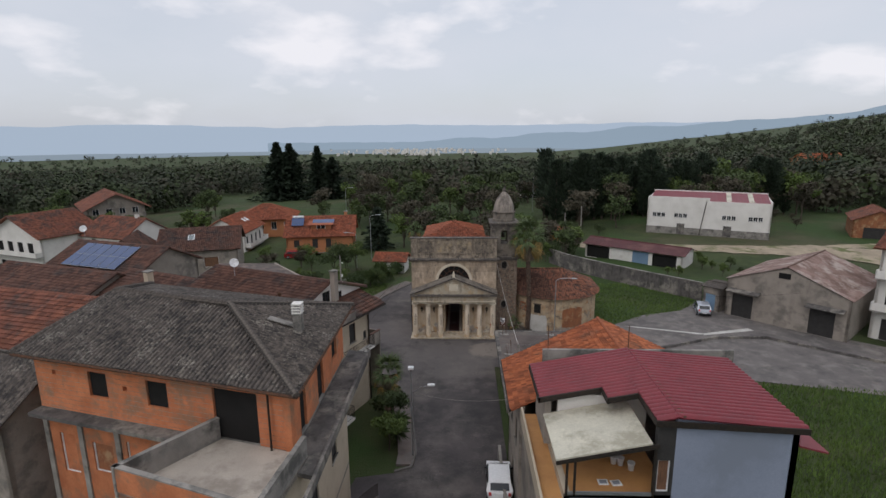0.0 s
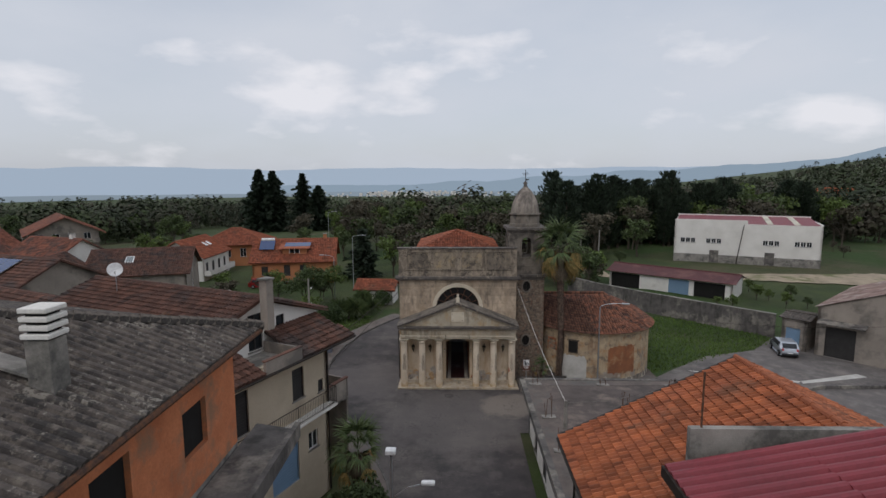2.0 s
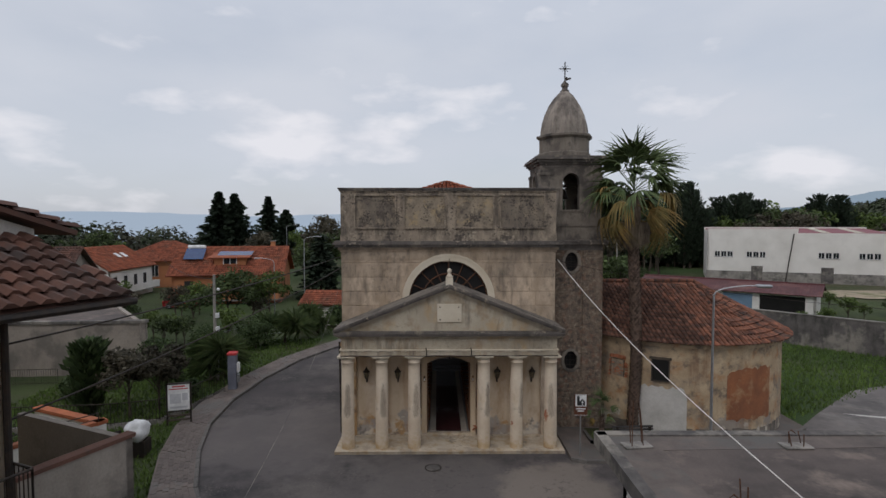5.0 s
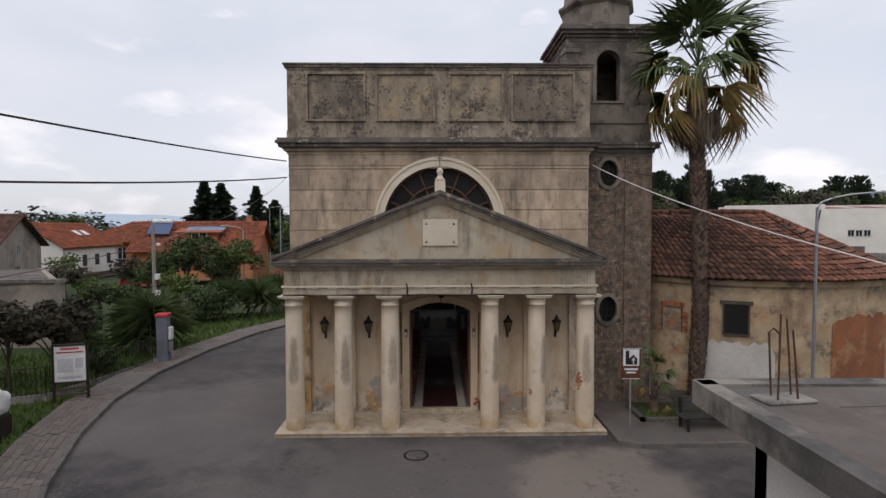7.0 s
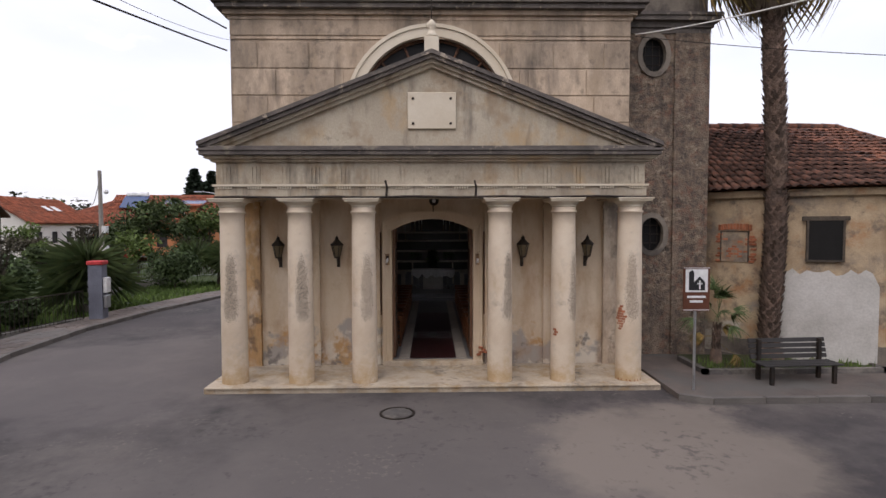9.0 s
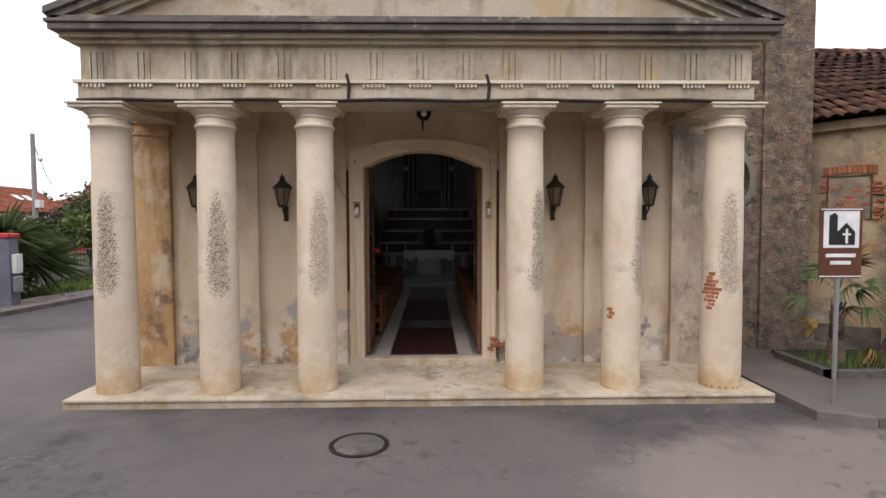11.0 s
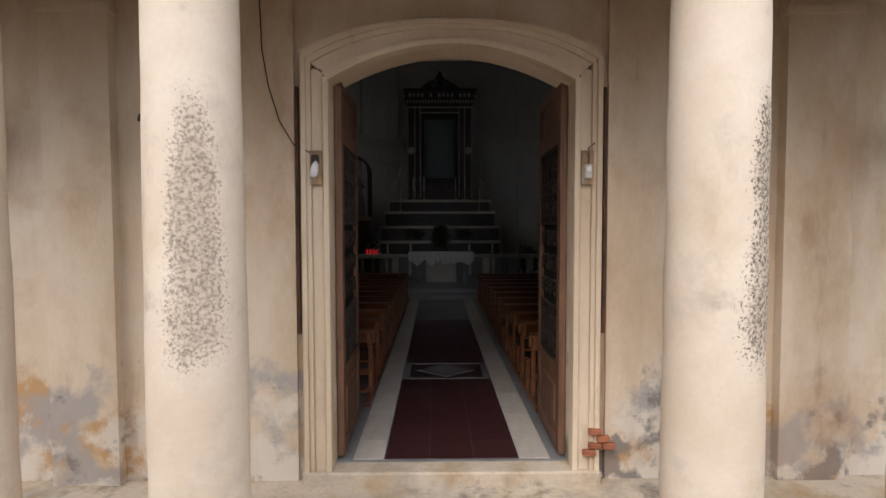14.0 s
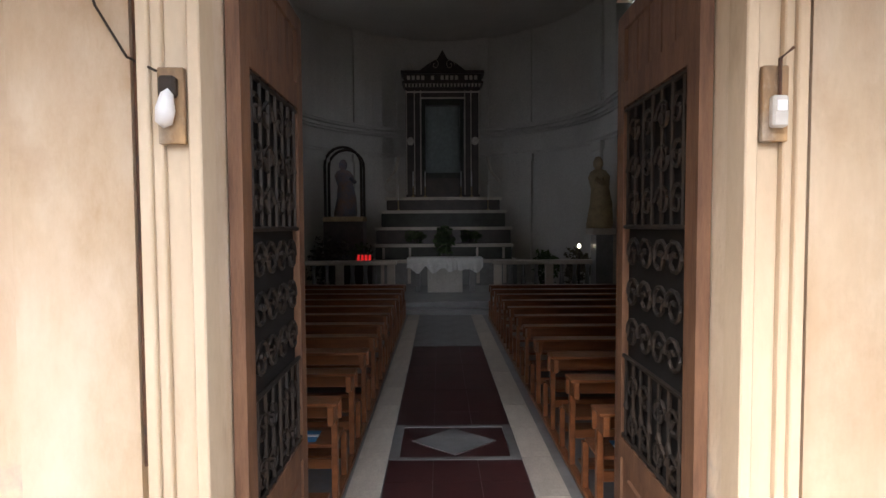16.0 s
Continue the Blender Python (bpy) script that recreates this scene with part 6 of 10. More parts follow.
EZD = 8.95      # eaves of the skirt roof
holes = [(1.25, 2.3, 6.2, 8.3), (5.3, 6.2, 6.45, 8.15), (3.6, 5.6, 2.0, 5.0), (7.35, 7.8, 6.2, 6.9), (0.4, 2.6, 1.6, 4.6), (6.4, 7.2, 3.2, 4.2)]
wseg(D, "street_wall", dpt(0, 0), dpt(LD, 0), 0, 9.0, M_beigewall, 0.3, holes)
for h, k in zip(holes, ("shutter", "shutter", "blue", "shutter", "blue", "dark")):
    window(D, dpt(0, 0), dpt(LD, 0), *h, k)
wseg(D, "north_wall", dpt(LD, 0), dpt(LD, 14), 0, 9.0, M_beigewall, 0.3, [(2, 3, 5.6, 7.4)])
window(D, dpt(LD, 0), dpt(LD, 14), 2, 3, 5.6, 7.4, "shutter")
wseg(D, "back_wall", dpt(LD, 14), dpt(0, 14), 0, 9.0, M_beigewall)
wseg(D, "south_wall", dpt(0, 14), dpt(0, 0), 0, 9.0, M_beigewall, 0.3, [(11.5, 12.3, 5.6, 6.6)])
window(D, dpt(0, 14), dpt(0, 0), 11.5, 12.3, 5.6, 6.6, "blue")
# gable wall set back above the skirt roof
GA, GN = 5.0, 1.75
gz0, gz1 = 9.0, 11.75
bm = bmesh.new()
gh = [(2.75, 3.5, 9.75, 10.5), (4.2, 5.2, 9.2, 11.1), (6.2, 6.85, 10.0, 10.65)]
for (a, b) in ((0.2, 2.75), (2.75, 3.5), (3.5, 4.2), (4.2, 5.0), (5.0, 5.2), (5.2, 6.2), (6.2, 6.85), (6.85, 9.6)):
    za, zb = (gz1 - 0.34 * abs(v - GA) for v in (a, b))
    hz = next((h for h in gh if h[0] <= a and b <= h[1]), None)
    lo = hz[3] if hz else gz0
    prism(bm, [(a, lo), (b, lo), (b, zb), (a, za)], 0, 0.25)
    if hz:
        box(bm, a, b, 0, 0.25, gz0, hz[2])
bmesh.ops.remove_doubles(bm, verts=bm.verts[:], dist=0.001)
g = part("gable_wall", bm, M_whitewall, D)
g.matrix_basis = pose(*dpt(0, GN), 0, 0, 0, math.degrees(math.atan2(dd.y, dd.x)))
for h in gh:
    window(D, dpt(0, GN), dpt(LD, GN), *h, "dark", M_shutterdark, t=0.25)
part("gable_floor", prism(bmesh.new(), [dpt(0, 0.2), dpt(LD, 0.2), dpt(LD, 13.8), dpt(0, 13.8)], 8.8, 9.0, "z"), M_concrete, D)
# main roof: ridge runs back from the gable
rz = 11.95
tiled("roof_slope", (*dpt(GA, 1.35), rz), (*dpt(GA, 15), rz), (*dpt(-0.6, 1.35), 10.05), (*dpt(-0.6, 15), 10.05), 0.26, 0.38, M_tile_brown, D, "dark brown interlocking tile roof")
tiled("roof_slope", (*dpt(GA, 15), rz), (*dpt(GA, 1.35), rz), (*dpt(10.2, 15), 10.15), (*dpt(10.2, 1.35), 10.15), 0.26, 0.38, M_tile_brown, D)
tiled("roof_slope", (*dpt(-0.6, 1.75), 10.05), (*dpt(-0.6, 15), 10.05), (*dpt(-1.0, -0.75), EZD), (*dpt(-1.0, 15), EZD), 0.26, 0.38, M_tile_brown, D)
ridge_line(D, (*dpt(GA, 1.35), rz + 0.05), (*dpt(GA, 15), rz + 0.05), M_tile_brown)
tiled("skirt_roof", (*dpt(-0.6, 1.75), 10.05), (*dpt(2.75, 1.75), 10.05), (*dpt(-1.0, -0.8), EZD), (*dpt(2.75, -0.8), EZD), 0.26, 0.38, M_tile_brown, D)
tiled("skirt_roof", (*dpt(5.3, 1.75), 10.05), (*dpt(9.5, 1.75), 10.05), (*dpt(5.3, -0.8), EZD), (*dpt(9.8, -0.8), EZD), 0.26, 0.38, M_tile_brown, D)
ridge_line(D, (*dpt(-0.6, 1.75), 10.12), (*dpt(-1.0, -0.8), EZD + 0.07), M_tile_brown, 0.13)
wseg(D, "terrace_parapet", dpt(2.75, -0.75), dpt(5.3, -0.75), 8.75, 9.55, M_greywall, 0.15)
wseg(D, "terrace_parapet", dpt(5.3, -0.6), dpt(5.3, 1.7), 8.75, 9.55, M_greywall, 0.15)
wseg(D, "parapet_cap", dpt(2.7, -0.78), dpt(5.35, -0.78), 9.55, 9.6, M_tile_brown, 0.22)
part("eaves_soffit", prism(bmesh.new(), [dpt(-0.9, -0.7), dpt(9.7, -0.7), dpt(9.7, 0.0), dpt(-0.9, 0.0)], 8.8, 8.86, "z"), M_whitewall, D)
part("gutter", tube(bmesh.new(), [(*dpt(-1.0, -0.85), 8.88), (*dpt(9.8, -0.85), 8.88)], 0.07, 8), M_iron, D)
for s in (0.05, LD - 0.1):
    part("downpipe", tube(bmesh.new(), [(*dpt(s, -0.08), 8.8), (*dpt(s, -0.08), 0.1)], 0.055, 8), M_iron, D)
b = part("balcony", prism(bmesh.new(), [dpt(0.8, -0.65), dpt(LD, -0.65), dpt(LD, 0), dpt(0.8, 0)], 5.26, 5.4, "z"), M_whitewall, D, "white edged balcony slab")
railing(D, [dpt(0.8, -0.6), dpt(2.9, -0.6), dpt(5.0, -0.6), dpt(7.0, -0.6), dpt(LD - 0.05, -0.6), dpt(LD - 0.05, 0)], 5.4, 1.0, M_iron)
wseg(D, "side_terrace_wall", dpt(LD + 0.2, 0.3), dpt(LD + 2.3, 0.3), 4.6, 5.9, M_greywall, 0.15)
wseg(D, "terrace_cap", dpt(LD + 0.15, 0.26), dpt(LD + 2.35, 0.26), 5.9, 5.98, M_tile_brown, 0.24)
wseg(D, "side_terrace_wall", dpt(LD + 2.3, 0.3), dpt(LD + 2.3, 4.0), 0.0, 5.9, M_greywall, 0.15)
part("side_terrace_floor", prism(bmesh.new(), [dpt(LD, 0.3), dpt(LD + 2.3, 0.3), dpt(LD + 2.3, 4.0), dpt(LD, 4.0)], 4.6, 4.75, "z"), M_concrete, D)
b = part("balcony", prism(bmesh.new(), [dpt(-0.5, -2.2), dpt(2.6, -2.2), dpt(2.6, 0), dpt(-0.5, 0)], 1.3, 1.5, "z"), M_whitewall, D)
railing(D, [dpt(-0.5, -2.15), dpt(1.0, -2.15), dpt(2.6, -2.15), dpt(2.6, -0.05)], 1.5, 1.0, M_iron)
c = (-10.6, 42.0)
ch = part("chimney", boxm(bmesh.new(), pose(c[0], c[1], 11.75, 0, 0, 65), 0.46, 0.46, 2.5), M_greywall, D)
part("chimney_cap", boxm(bmesh.new(), pose(c[0], c[1], 13.05, 0, 0, 65), 0.58, 0.58, 0.1), M_concrete, ch)
c = dpt(0.8, 3.2)
ch = part("flue", lathe(bmesh.new(), [(0.1, 10.2), (0.1, 11.7), (0.17, 11.75), (0.17, 11.9), (0.03, 12.0)], 10), M_rust, D)
ch.location = (c[0], c[1], 0)

# long brown roofs behind
house("long low house with a brown tile roof", (-26.5, 47.5), -25, 14.0, 8.5, 0, 9.2, 10.9, M_beigewall, M_tile_brown, chimney=(-2.5, -1.6, 11.6))
house("long low house with a brown tile roof", (-41.0, 51.0), -18, 15.0, 10.0, 0, 9.0, 11.0, M_greywall, M_tile_brown, chimney=(-7.0, -2.0, 11.6))
solar = thing("solar_array", "blue solar panels mounted in rows on a roof", "solar panels", (-41.5, 62.0, 0), -18)
for r in range(2):
    for c2 in range(6):
        p = part("panel", boxm(bmesh.new(), pose(-4 + c2 * 1.45, -3.6 + r * 1.85, 9.86 + r * 0.905, 26, 0, 0), 1.35, 2.0, 0.05), M_solar, solar)
        part("frame", boxm(bmesh.new(), pose(-4 + c2 * 1.45, -3.6 + r * 1.85, 9.84 + r * 0.905, 26, 0, 0), 1.42, 2.08, 0.05), M_galv, p)
house("house with a brown tile roof under solar panels", (-41.5, 62.0), -18, 14.0, 9.0, 0, 9.0, 11.2, M_greywall, M_tile_brown)

# houses further back, down towards the woods
G = house("grey house with a brown tile roof and a skylight", (-47.2, 93.1), 18, 12.6, 11.0, -2.5, 4.9, 7.7, M_greywall, M_tile_brown, over=0.6, wins=[("s", 7.0, 9.4, 1.6, 3.4, "wood"), ("s", 2.0, 3.0, 1.6, 3.2, "dark"), ("e", 4.8, 5.8, 1.4, 2.9, "dark"), ("e", 5.0, 5.8, 4.0, 4.8, "dark")])
sk = part("skylight", boxm(bmesh.new(), pose(-1.4, -2.6, 6.5, 27, 0, 0), 1.1, 1.5, 0.16), M_white, G, "white framed skylight")
part("pane", boxm(bmesh.new(), pose(-1.4, -2.6, 6.51, 27, 0, 0), 0.85, 1.2, 0.17), M_mirrorglass, sk)
part("porch_roof", boxm(bmesh.new(), pose(-4.2, -7.2, 3.4, 14, 0, 0), 4.6, 3.4, 0.14), M_tile_red, G, "red lean-to porch roof")
for x in (-6.2, -2.2):
    part("porch_post", B(x, x + 0.15, -8.6, -8.45, -0.3, 3.0), M_concrete, G)
house("grey gabled wing under a brown tile roof", (-57.0, 87.5), 18, 6.5, 9.0, -2.5, 4.9, 7.4, M_greywall, M_tile_brown, along="y", over=0.4, wins=[("s", 2.6, 3.6, 1.8, 2.8, "dark"), ("e", 3.0, 5.5, 3.4, 4.5, "dark")])
WH = house("white house with a faded red roof and grey balconies", (-50.2, 113), 92, 11.5, 9.0, -3, 4.3, 7.0, M_whitewall, M_tile_faded, wins=[("s", 1 + 2.6 * k, 2 + 2.6 * k, z, z + 2.0, "shutter") for k in range(4) for z in (-2.2, 1.1)], balc=[("s", 0.2, 11.3, 0.9)])
for x in (0.6, 2.2):
    part("skylight", boxm(bmesh.new(), pose(x, -2.2, 5.85, 31, 0, 0), 0.8, 1.1, 0.14), M_white, WH, "white framed skylight")
house("brown brick house with a faded red hip roof", (-48.5, 129.5), 12, 13.0, 11.0, -4, 4.7, 7.3, M_orangewall, M_tile_faded, roof="hip", over=0.9, wins=[("e", 1 + 2.6 * k, 2.2 + 2.6 * k, z, z + 1.8, "dark") for k in range(4) for z in (-2.5, 1.8)] + [("s", 2 + 3 * k, 3.2 + 3 * k, 1.8, 3.6, "dark") for k in range(4)], balc=[("e", 0.2, 10.8, 1.2)])
O = house("orange rendered house with solar water heaters on the roof", (-29.8, 110.4), 8, 13.5, 9.5, -3, 4.0, 7.1, M_orangewall, M_tile_faded, over=0.6, wins=[("s", 5.2, 6.3, 1.3, 3.2, "shutter"), ("s", 7.9, 9.0, 1.3, 3.2, "shutter"), ("s", 1.5, 2.6, 1.5, 3.0, "shutter"), ("s", 2, 4.2, -2.8, 0.0, "wood"), ("s", 8.5, 11, -2.8, 0.0, "dark"), ("e", 3.5, 4.6, 1.5, 3.0, "shutter")], balc=[("s", 0, 13.5, 0.6)], chimney=(5.0, 1.0, 7.9))
dm = part("dormer", B(-1.8, 2.2, -3.6, -0.5, 4.9, 6.1), M_orangewall, O)
part("dormer_window", B(-0.6, 1.0, -3.64, -3.55, 5.1, 5.95), M_carglass, dm)
part("window_frame", box(box(box(bmesh.new(), -0.68, -0.58, -3.68, -3.6, 5.02, 6.02), 0.98, 1.08, -3.68, -3.6, 5.02, 6.02), 0.15, 0.25, -3.68, -3.6, 5.02, 6.02), M_white, dm)
part("dormer_roof", boxm(bmesh.new(), pose(0.2, -2.3, 6.22, 9, 0, 0), 5.2, 3.8, 0.12), M_tile_faded, dm)
part("dormer_panel", boxm(bmesh.new(), pose(0.6, -2.0, 6.4, 14, 0, 0), 4.4, 1.9, 0.06), M_solar, dm)
part("water_heater_panel", boxm(bmesh.new(), pose(-4.6, -2.2, 6.4, 38, 0, 0), 2.5, 2.2, 0.08), M_solar, O)
part("water_tank", tube(bmesh.new(), [(-5.7, -1.2, 7.25), (-3.5, -1.2, 7.25)], 0.28, 12), M_white, O)
house("three storey house with a wide red roof and balconies", (-96.5, 142.0), -49, 18, 13, -4, 6.0, 9.3, M_greywall, M_tile_red, over=1.3, wins=[("e", 1.0 + 3.0 * k, 2.4 + 3.0 * k, z, z + 1.9, "dark") for k in range(4) for z in (-2, 0.9, 3.7)], balc=[("e", 0, 13, 3.4), ("e", 0, 13, 0.5), ("s", 0, 18, 3.4)])
house("white house with a red gable roof and open loggias", (-83, 101), -20, 15, 11, -2, 6.0, 9.5, M_whitewall, M_tile_red, along="y", over=0.9, wins=[("s", 2 + 3 * k, 3.6 + 3 * k, z, z + 2.0, "void") for k in range(4) for z in (-1.2, 2.6)], balc=[("s", 0, 15, 2.2)])
house("house with a red tile roof beside a white one", (-68, 103), -20, 12, 10, -2, 5.2, 8.2, M_whitewall, M_tile_red, wins=[("s", 3, 4.2, 3, 4.6, "dark")], chimney=(4, 0, 9.0))
house("white house with a faded roof at the end of the row", (-103, 100), -20, 14, 11, -2, 6.0, 9.0, M_whitewall, M_tile_faded, wins=[("s", 2 + 3 * k, 3.6 + 3 * k, 2.6, 4.4, "dark") for k in range(4)])
hut = house("small white hut with a faded red roof by the street", (-12.6, 92.8), -6, 5.2, 4.0, -0.2, 2.2, 3.1, M_whitewall, M_tile_faded, wins=[("s", 3.2, 4.0, 0.8, 1.6, "dark")])


def dish(label, loc, r, rz):
    """A satellite dish on a short bent pole."""
    d = thing("satellite_dish", label, "satellite dish", loc, rz)
    bowl = part("reflector", lathe(bmesh.new(), [(0.02, 0.0), (r * 0.5, 0.05 * r), (r * 0.85, 0.16 * r), (r, 0.24 * r), (r, 0.27 * r), (r * 0.85, 0.19 * r), (r * 0.5, 0.08 * r), (0.02, 0.03)], 24), M_white, d, smooth=True)
    bowl.matrix_basis = pose(0, 0, 0, 68, 0, 0)
    part("mast", tube(bmesh.new(), [(0, 0.25, -2.2), (0, 0.2, -0.2), (0, 0.05, 0.0)], 0.03, 6), M_galv, d)
    part("feed_arm", tube(bmesh.new(), [(0, -0.1, -r * 0.8), (0, -r * 0.95, -r * 0.1)], 0.018, 5), M_galv, d)
    part("feed_horn", box(bmesh.new(), -0.05, 0.05, -r * 0.95 - 0.05, -r * 0.95 + 0.06, -r * 0.1 - 0.04, -r * 0.1 + 0.06, bev=0.01), M_white, d)
    return d


dish("white satellite dish above a brown tile roof", (-20.4, 45.4, 12.9), 0.4, 30)
dish("small white satellite dish on a roof edge", (-56.5, 76.0, 10.6), 0.5, 20)

# red sheet-roofed house with a blue-grey wall
Bh = thing("red_roof_house", "blue-grey house with a red metal sheet roof and covered terrace", "house")


def bz(x):
    return 12.0 - 0.19 * (9.35 - x) if x < 9.35 else 12.0 - 0.09 * (x - 9.35)


RY0, RY1 = 21.1, 28.6
for x0, x1, ya, yb in ((3.92, 7.0, 24.7, RY1), (7.0, 8.45, 23.6, RY1), (8.45, 9.35, RY0, RY1)):
    o1 = corrugated("roof_sheet", (x1, ya, bz(x1)), (x1, yb, bz(x1)), (x0, ya, bz(x0)), (x0, yb, bz(x0)), 0.32, 0.14, M_redsheet, Bh, "red painted ribbed metal sheet")
corrugated("roof_sheet", (9.35, RY1, bz(9.35)), (9.35, RY0, bz(9.35)), (14.9, RY1 - 0.2, bz(14.9)), (14.9, RY0, bz(14.9)), 0.32, 0.14, M_redsheet, Bh)
part("ridge_flashing", prism(bmesh.new(), [(9.2, 12.02), (9.35, 12.1), (9.5, 12.02)], RY0 - 0.05, RY1, "y"), M_redsheet, Bh)
part("ridge_flashing", B(9.55, 9.66, RY0, RY1, 12.0, 12.07), M_rust, Bh)
for p, q in (((3.85, 24.6), (7.0, 24.6)), ((7.0, 23.5), (8.4, 23.5)), ((8.4, RY0 - 0.08), (14.95, RY0 - 0.08))):
    part("eaves_trim", prism(bmesh.new(), [(p[0], bz(p[0]) - 0.22), (q[0], bz(q[0]) - 0.22), (q[0], bz(q[0]) + 0.05), (p[0], bz(p[0]) + 0.05)], p[1], p[1] + 0.09, "y"), M_iron, Bh)
for x, ya, yb in ((3.85, 24.6, RY1), (6.95, 23.5, 24.6), (8.4, RY0, 23.5)):
    part("eaves_trim", B(x, x + 0.09, ya, yb, bz(x) - 0.22, bz(x) + 0.05), M_iron, Bh)
wseg(Bh, "blue_wall", (9.4, 21.3), (14.7, 21.3), 0, 11.45, M_bluewall, 0.3)
part("blue_wall_top", prism(bmesh.new(), [(9.4, 11.45), (14.7, 11.45), (14.7, bz(14.7) - 0.03), (9.4, bz(9.4) - 0.03)], 21.3, 21.6, "y"), M_bluewall, Bh)
wseg(Bh, "east_wall", (14.7, 21.3), (14.7, 28.4), 0, 11.4, M_bluewall, 0.3)
wseg(Bh, "north_wall", (14.7, 28.4), (4.6, 28.4), 0, 10.9, M_greywall, 0.3)
wseg(Bh, "west_wall", (4.6, 28.4), (4.6, 21.3), 0, 8.1, M_beigewall, 0.3)
wseg(Bh, "west_upper_wall", (4.3, 28.4), (4.3, 25.2), 8.1, 10.85, M_greywall, 0.3)
wseg(Bh, "corner_wall", (8.6, 21.3), (9.4, 21.3), 8.0, 11.6, M_shutterdark, 0.3, [(0.1, 0.65, 8.2, 9.8)])
window(Bh, (8.6, 21.3), (9.4, 21.3), 0.1, 0.65, 8.2, 9.8, "wood")
wseg(Bh, "terrace_back_wall", (4.9, 25.0), (9.4, 25.0), 8.0, 11.0, M_whitewall, 0.3, [(1.5, 2.6, 8.1, 10.3)])
window(Bh, (4.9, 25.0), (9.4, 25.0), 1.5, 2.6, 8.1, 10.3, "wood")
part("terrace_floor", B(4.6, 9.4, 21.3, 25.0, 7.85, 8.0), M_terracotta_floor, Bh, "orange tiled terrace floor")
wseg(Bh, "terrace_wall", (4.6, 21.3), (9.4, 21.3), 0, 8.05, M_bluewall, 0.2)
part("canopy_roof", prism(bmesh.new(), [(4.15, 9.9), (8.3, 10.75), (8.3, 10.83), (4.15, 9.98)], 21.0, 24.9, "y"), M_cream_panel, Bh, "cream sheet canopy over the terrace")
part("canopy_beam", prism(bmesh.new(), [(4.15, 9.72), (8.6, 10.6), (8.6, 10.75), (4.15, 9.89)], 20.95, 21.1, "y"), M_iron, Bh)
for x in (4.65, 5.0, 8.5):
    part("terrace_post", B(x, x + 0.1, 21.2, 21.3, 8.0, 9.8 + (x - 4.6) * 0.2), M_iron, Bh)
part("glass_rail", B(4.75, 8.6, 21.22, 21.24, 8.05, 8.2), M_galv, Bh)
part("side_terrace", B(3.6, 4.6, 20.0, 29.0, 7.5, 7.65), M_terracotta_floor, Bh)
part("side_terrace_wall", B(3.5, 3.62, 20.0, 29.0, 7.2, 8.1), M_beigewall, Bh)
part("side_wall_low", B(3.62, 4.55, 20.0, 29.0, 0, 7.5), M_greywall, Bh)
wseg(Bh, "parapet_wall", (4.7, 29.0), (15.6, 29.0), 8.0, 11.75, M_concrete, 0.2, (), "raw grey concrete parapet")
for x in (5.0, 9.6):
    part("aerial_pole", tube(bmesh.new(), [(x, 29.1, 11.7), (x, 29.1, 13.2)], 0.025, 6), M_rust, Bh)
part("side_roof", boxm(bmesh.new(), pose(15.4, 23.0, 10.4, 0, 14, 0), 1.3, 3.4, 0.08), M_redsheet, Bh)
for k, (x, y) in enumerate(((6.6, 22.2), (7.2, 22.15))):
    t = thing("floor_tray", "white framed panel lying on the terrace floor", "panel", (x, y, 8.0), 8 * k)
    part("frame", B(-0.24, 0.24, -0.2, 0.2, 0, 0.05, bev=0.01), M_white, t)
    part("inset", B(-0.16, 0.16, -0.13, 0.13, 0.05, 0.056), M_signgrey, t)
for k, (x, y) in enumerate(((7.5, 23.7), (7.8, 23.6), (8.2, 23.2), (7.6, 24.2))):
    t = thing("bucket", "white plastic bucket on the terrace", "bucket", (x, y, 8.0), 0, "buckets on the terrace")
    part("body", lathe(bmesh.new(), [(0.13, 0), (0.17, 0.38), (0.18, 0.4), (0.16, 0.4), (0.13, 0.05), (0, 0.04)], 16), M_white, t, smooth=True)
    part("rim", lathe(bmesh.new(), [(0.175, 0.36), (0.19, 0.37), (0.19, 0.41), (0.17, 0.41)], 16), M_white, t)

# orange-tiled house next to it
C = thing("orange_roof_house", "plain house with an orange interlocking tile roof", "house")
tiled("roof_slope", (9.7, 29.3, 11.0), (9.7, 36.4, 11.0), (2.95, 29.3, 7.72), (2.95, 36.4, 7.72), 0.21, 0.34, M_tile_orange, C, "orange clay tile roof with dark verge")
tiled("roof_slope", (9.7, 36.4, 11.0), (9.7, 29.3, 11.0), (16.3, 36.4, 7.8), (16.3, 29.3, 7.8), 0.21, 0.34, M_tile_orange, C)
ridge_line(C, (9.7, 29.3, 11.08), (9.7, 36.4, 11.08), M_tile_orange)
for a, b in (((2.95, 7.72), (9.7, 11.0)), ((9.7, 11.0), (16.3, 7.8))):
    part("verge", prism(bmesh.new(), [(a[0], a[1] - 0.12), (b[0], b[1] - 0.12), (b[0], b[1] + 0.09), (a[0], a[1] + 0.09)], 36.38, 36.5, "y"), M_iron, C)
wseg(C, "north_wall", (15.8, 36.1), (3.5, 36.1), 0, 7.9, M_greywall, 0.3)
part("gable", prism(bmesh.new(), [(3.5, 7.9), (15.8, 7.9), (9.7, 10.85)], 35.8, 36.1, "y"), M_greywall, C)
wseg(C, "street_wall", (3.5, 36.1), (3.5, 29.3), 0, 7.9, M_greywall, 0.3, [(1.5, 2.6, 4.5, 6.2), (4.3, 5.4, 4.5, 6.2), (2.8, 3.9, 0.1, 2.3)])
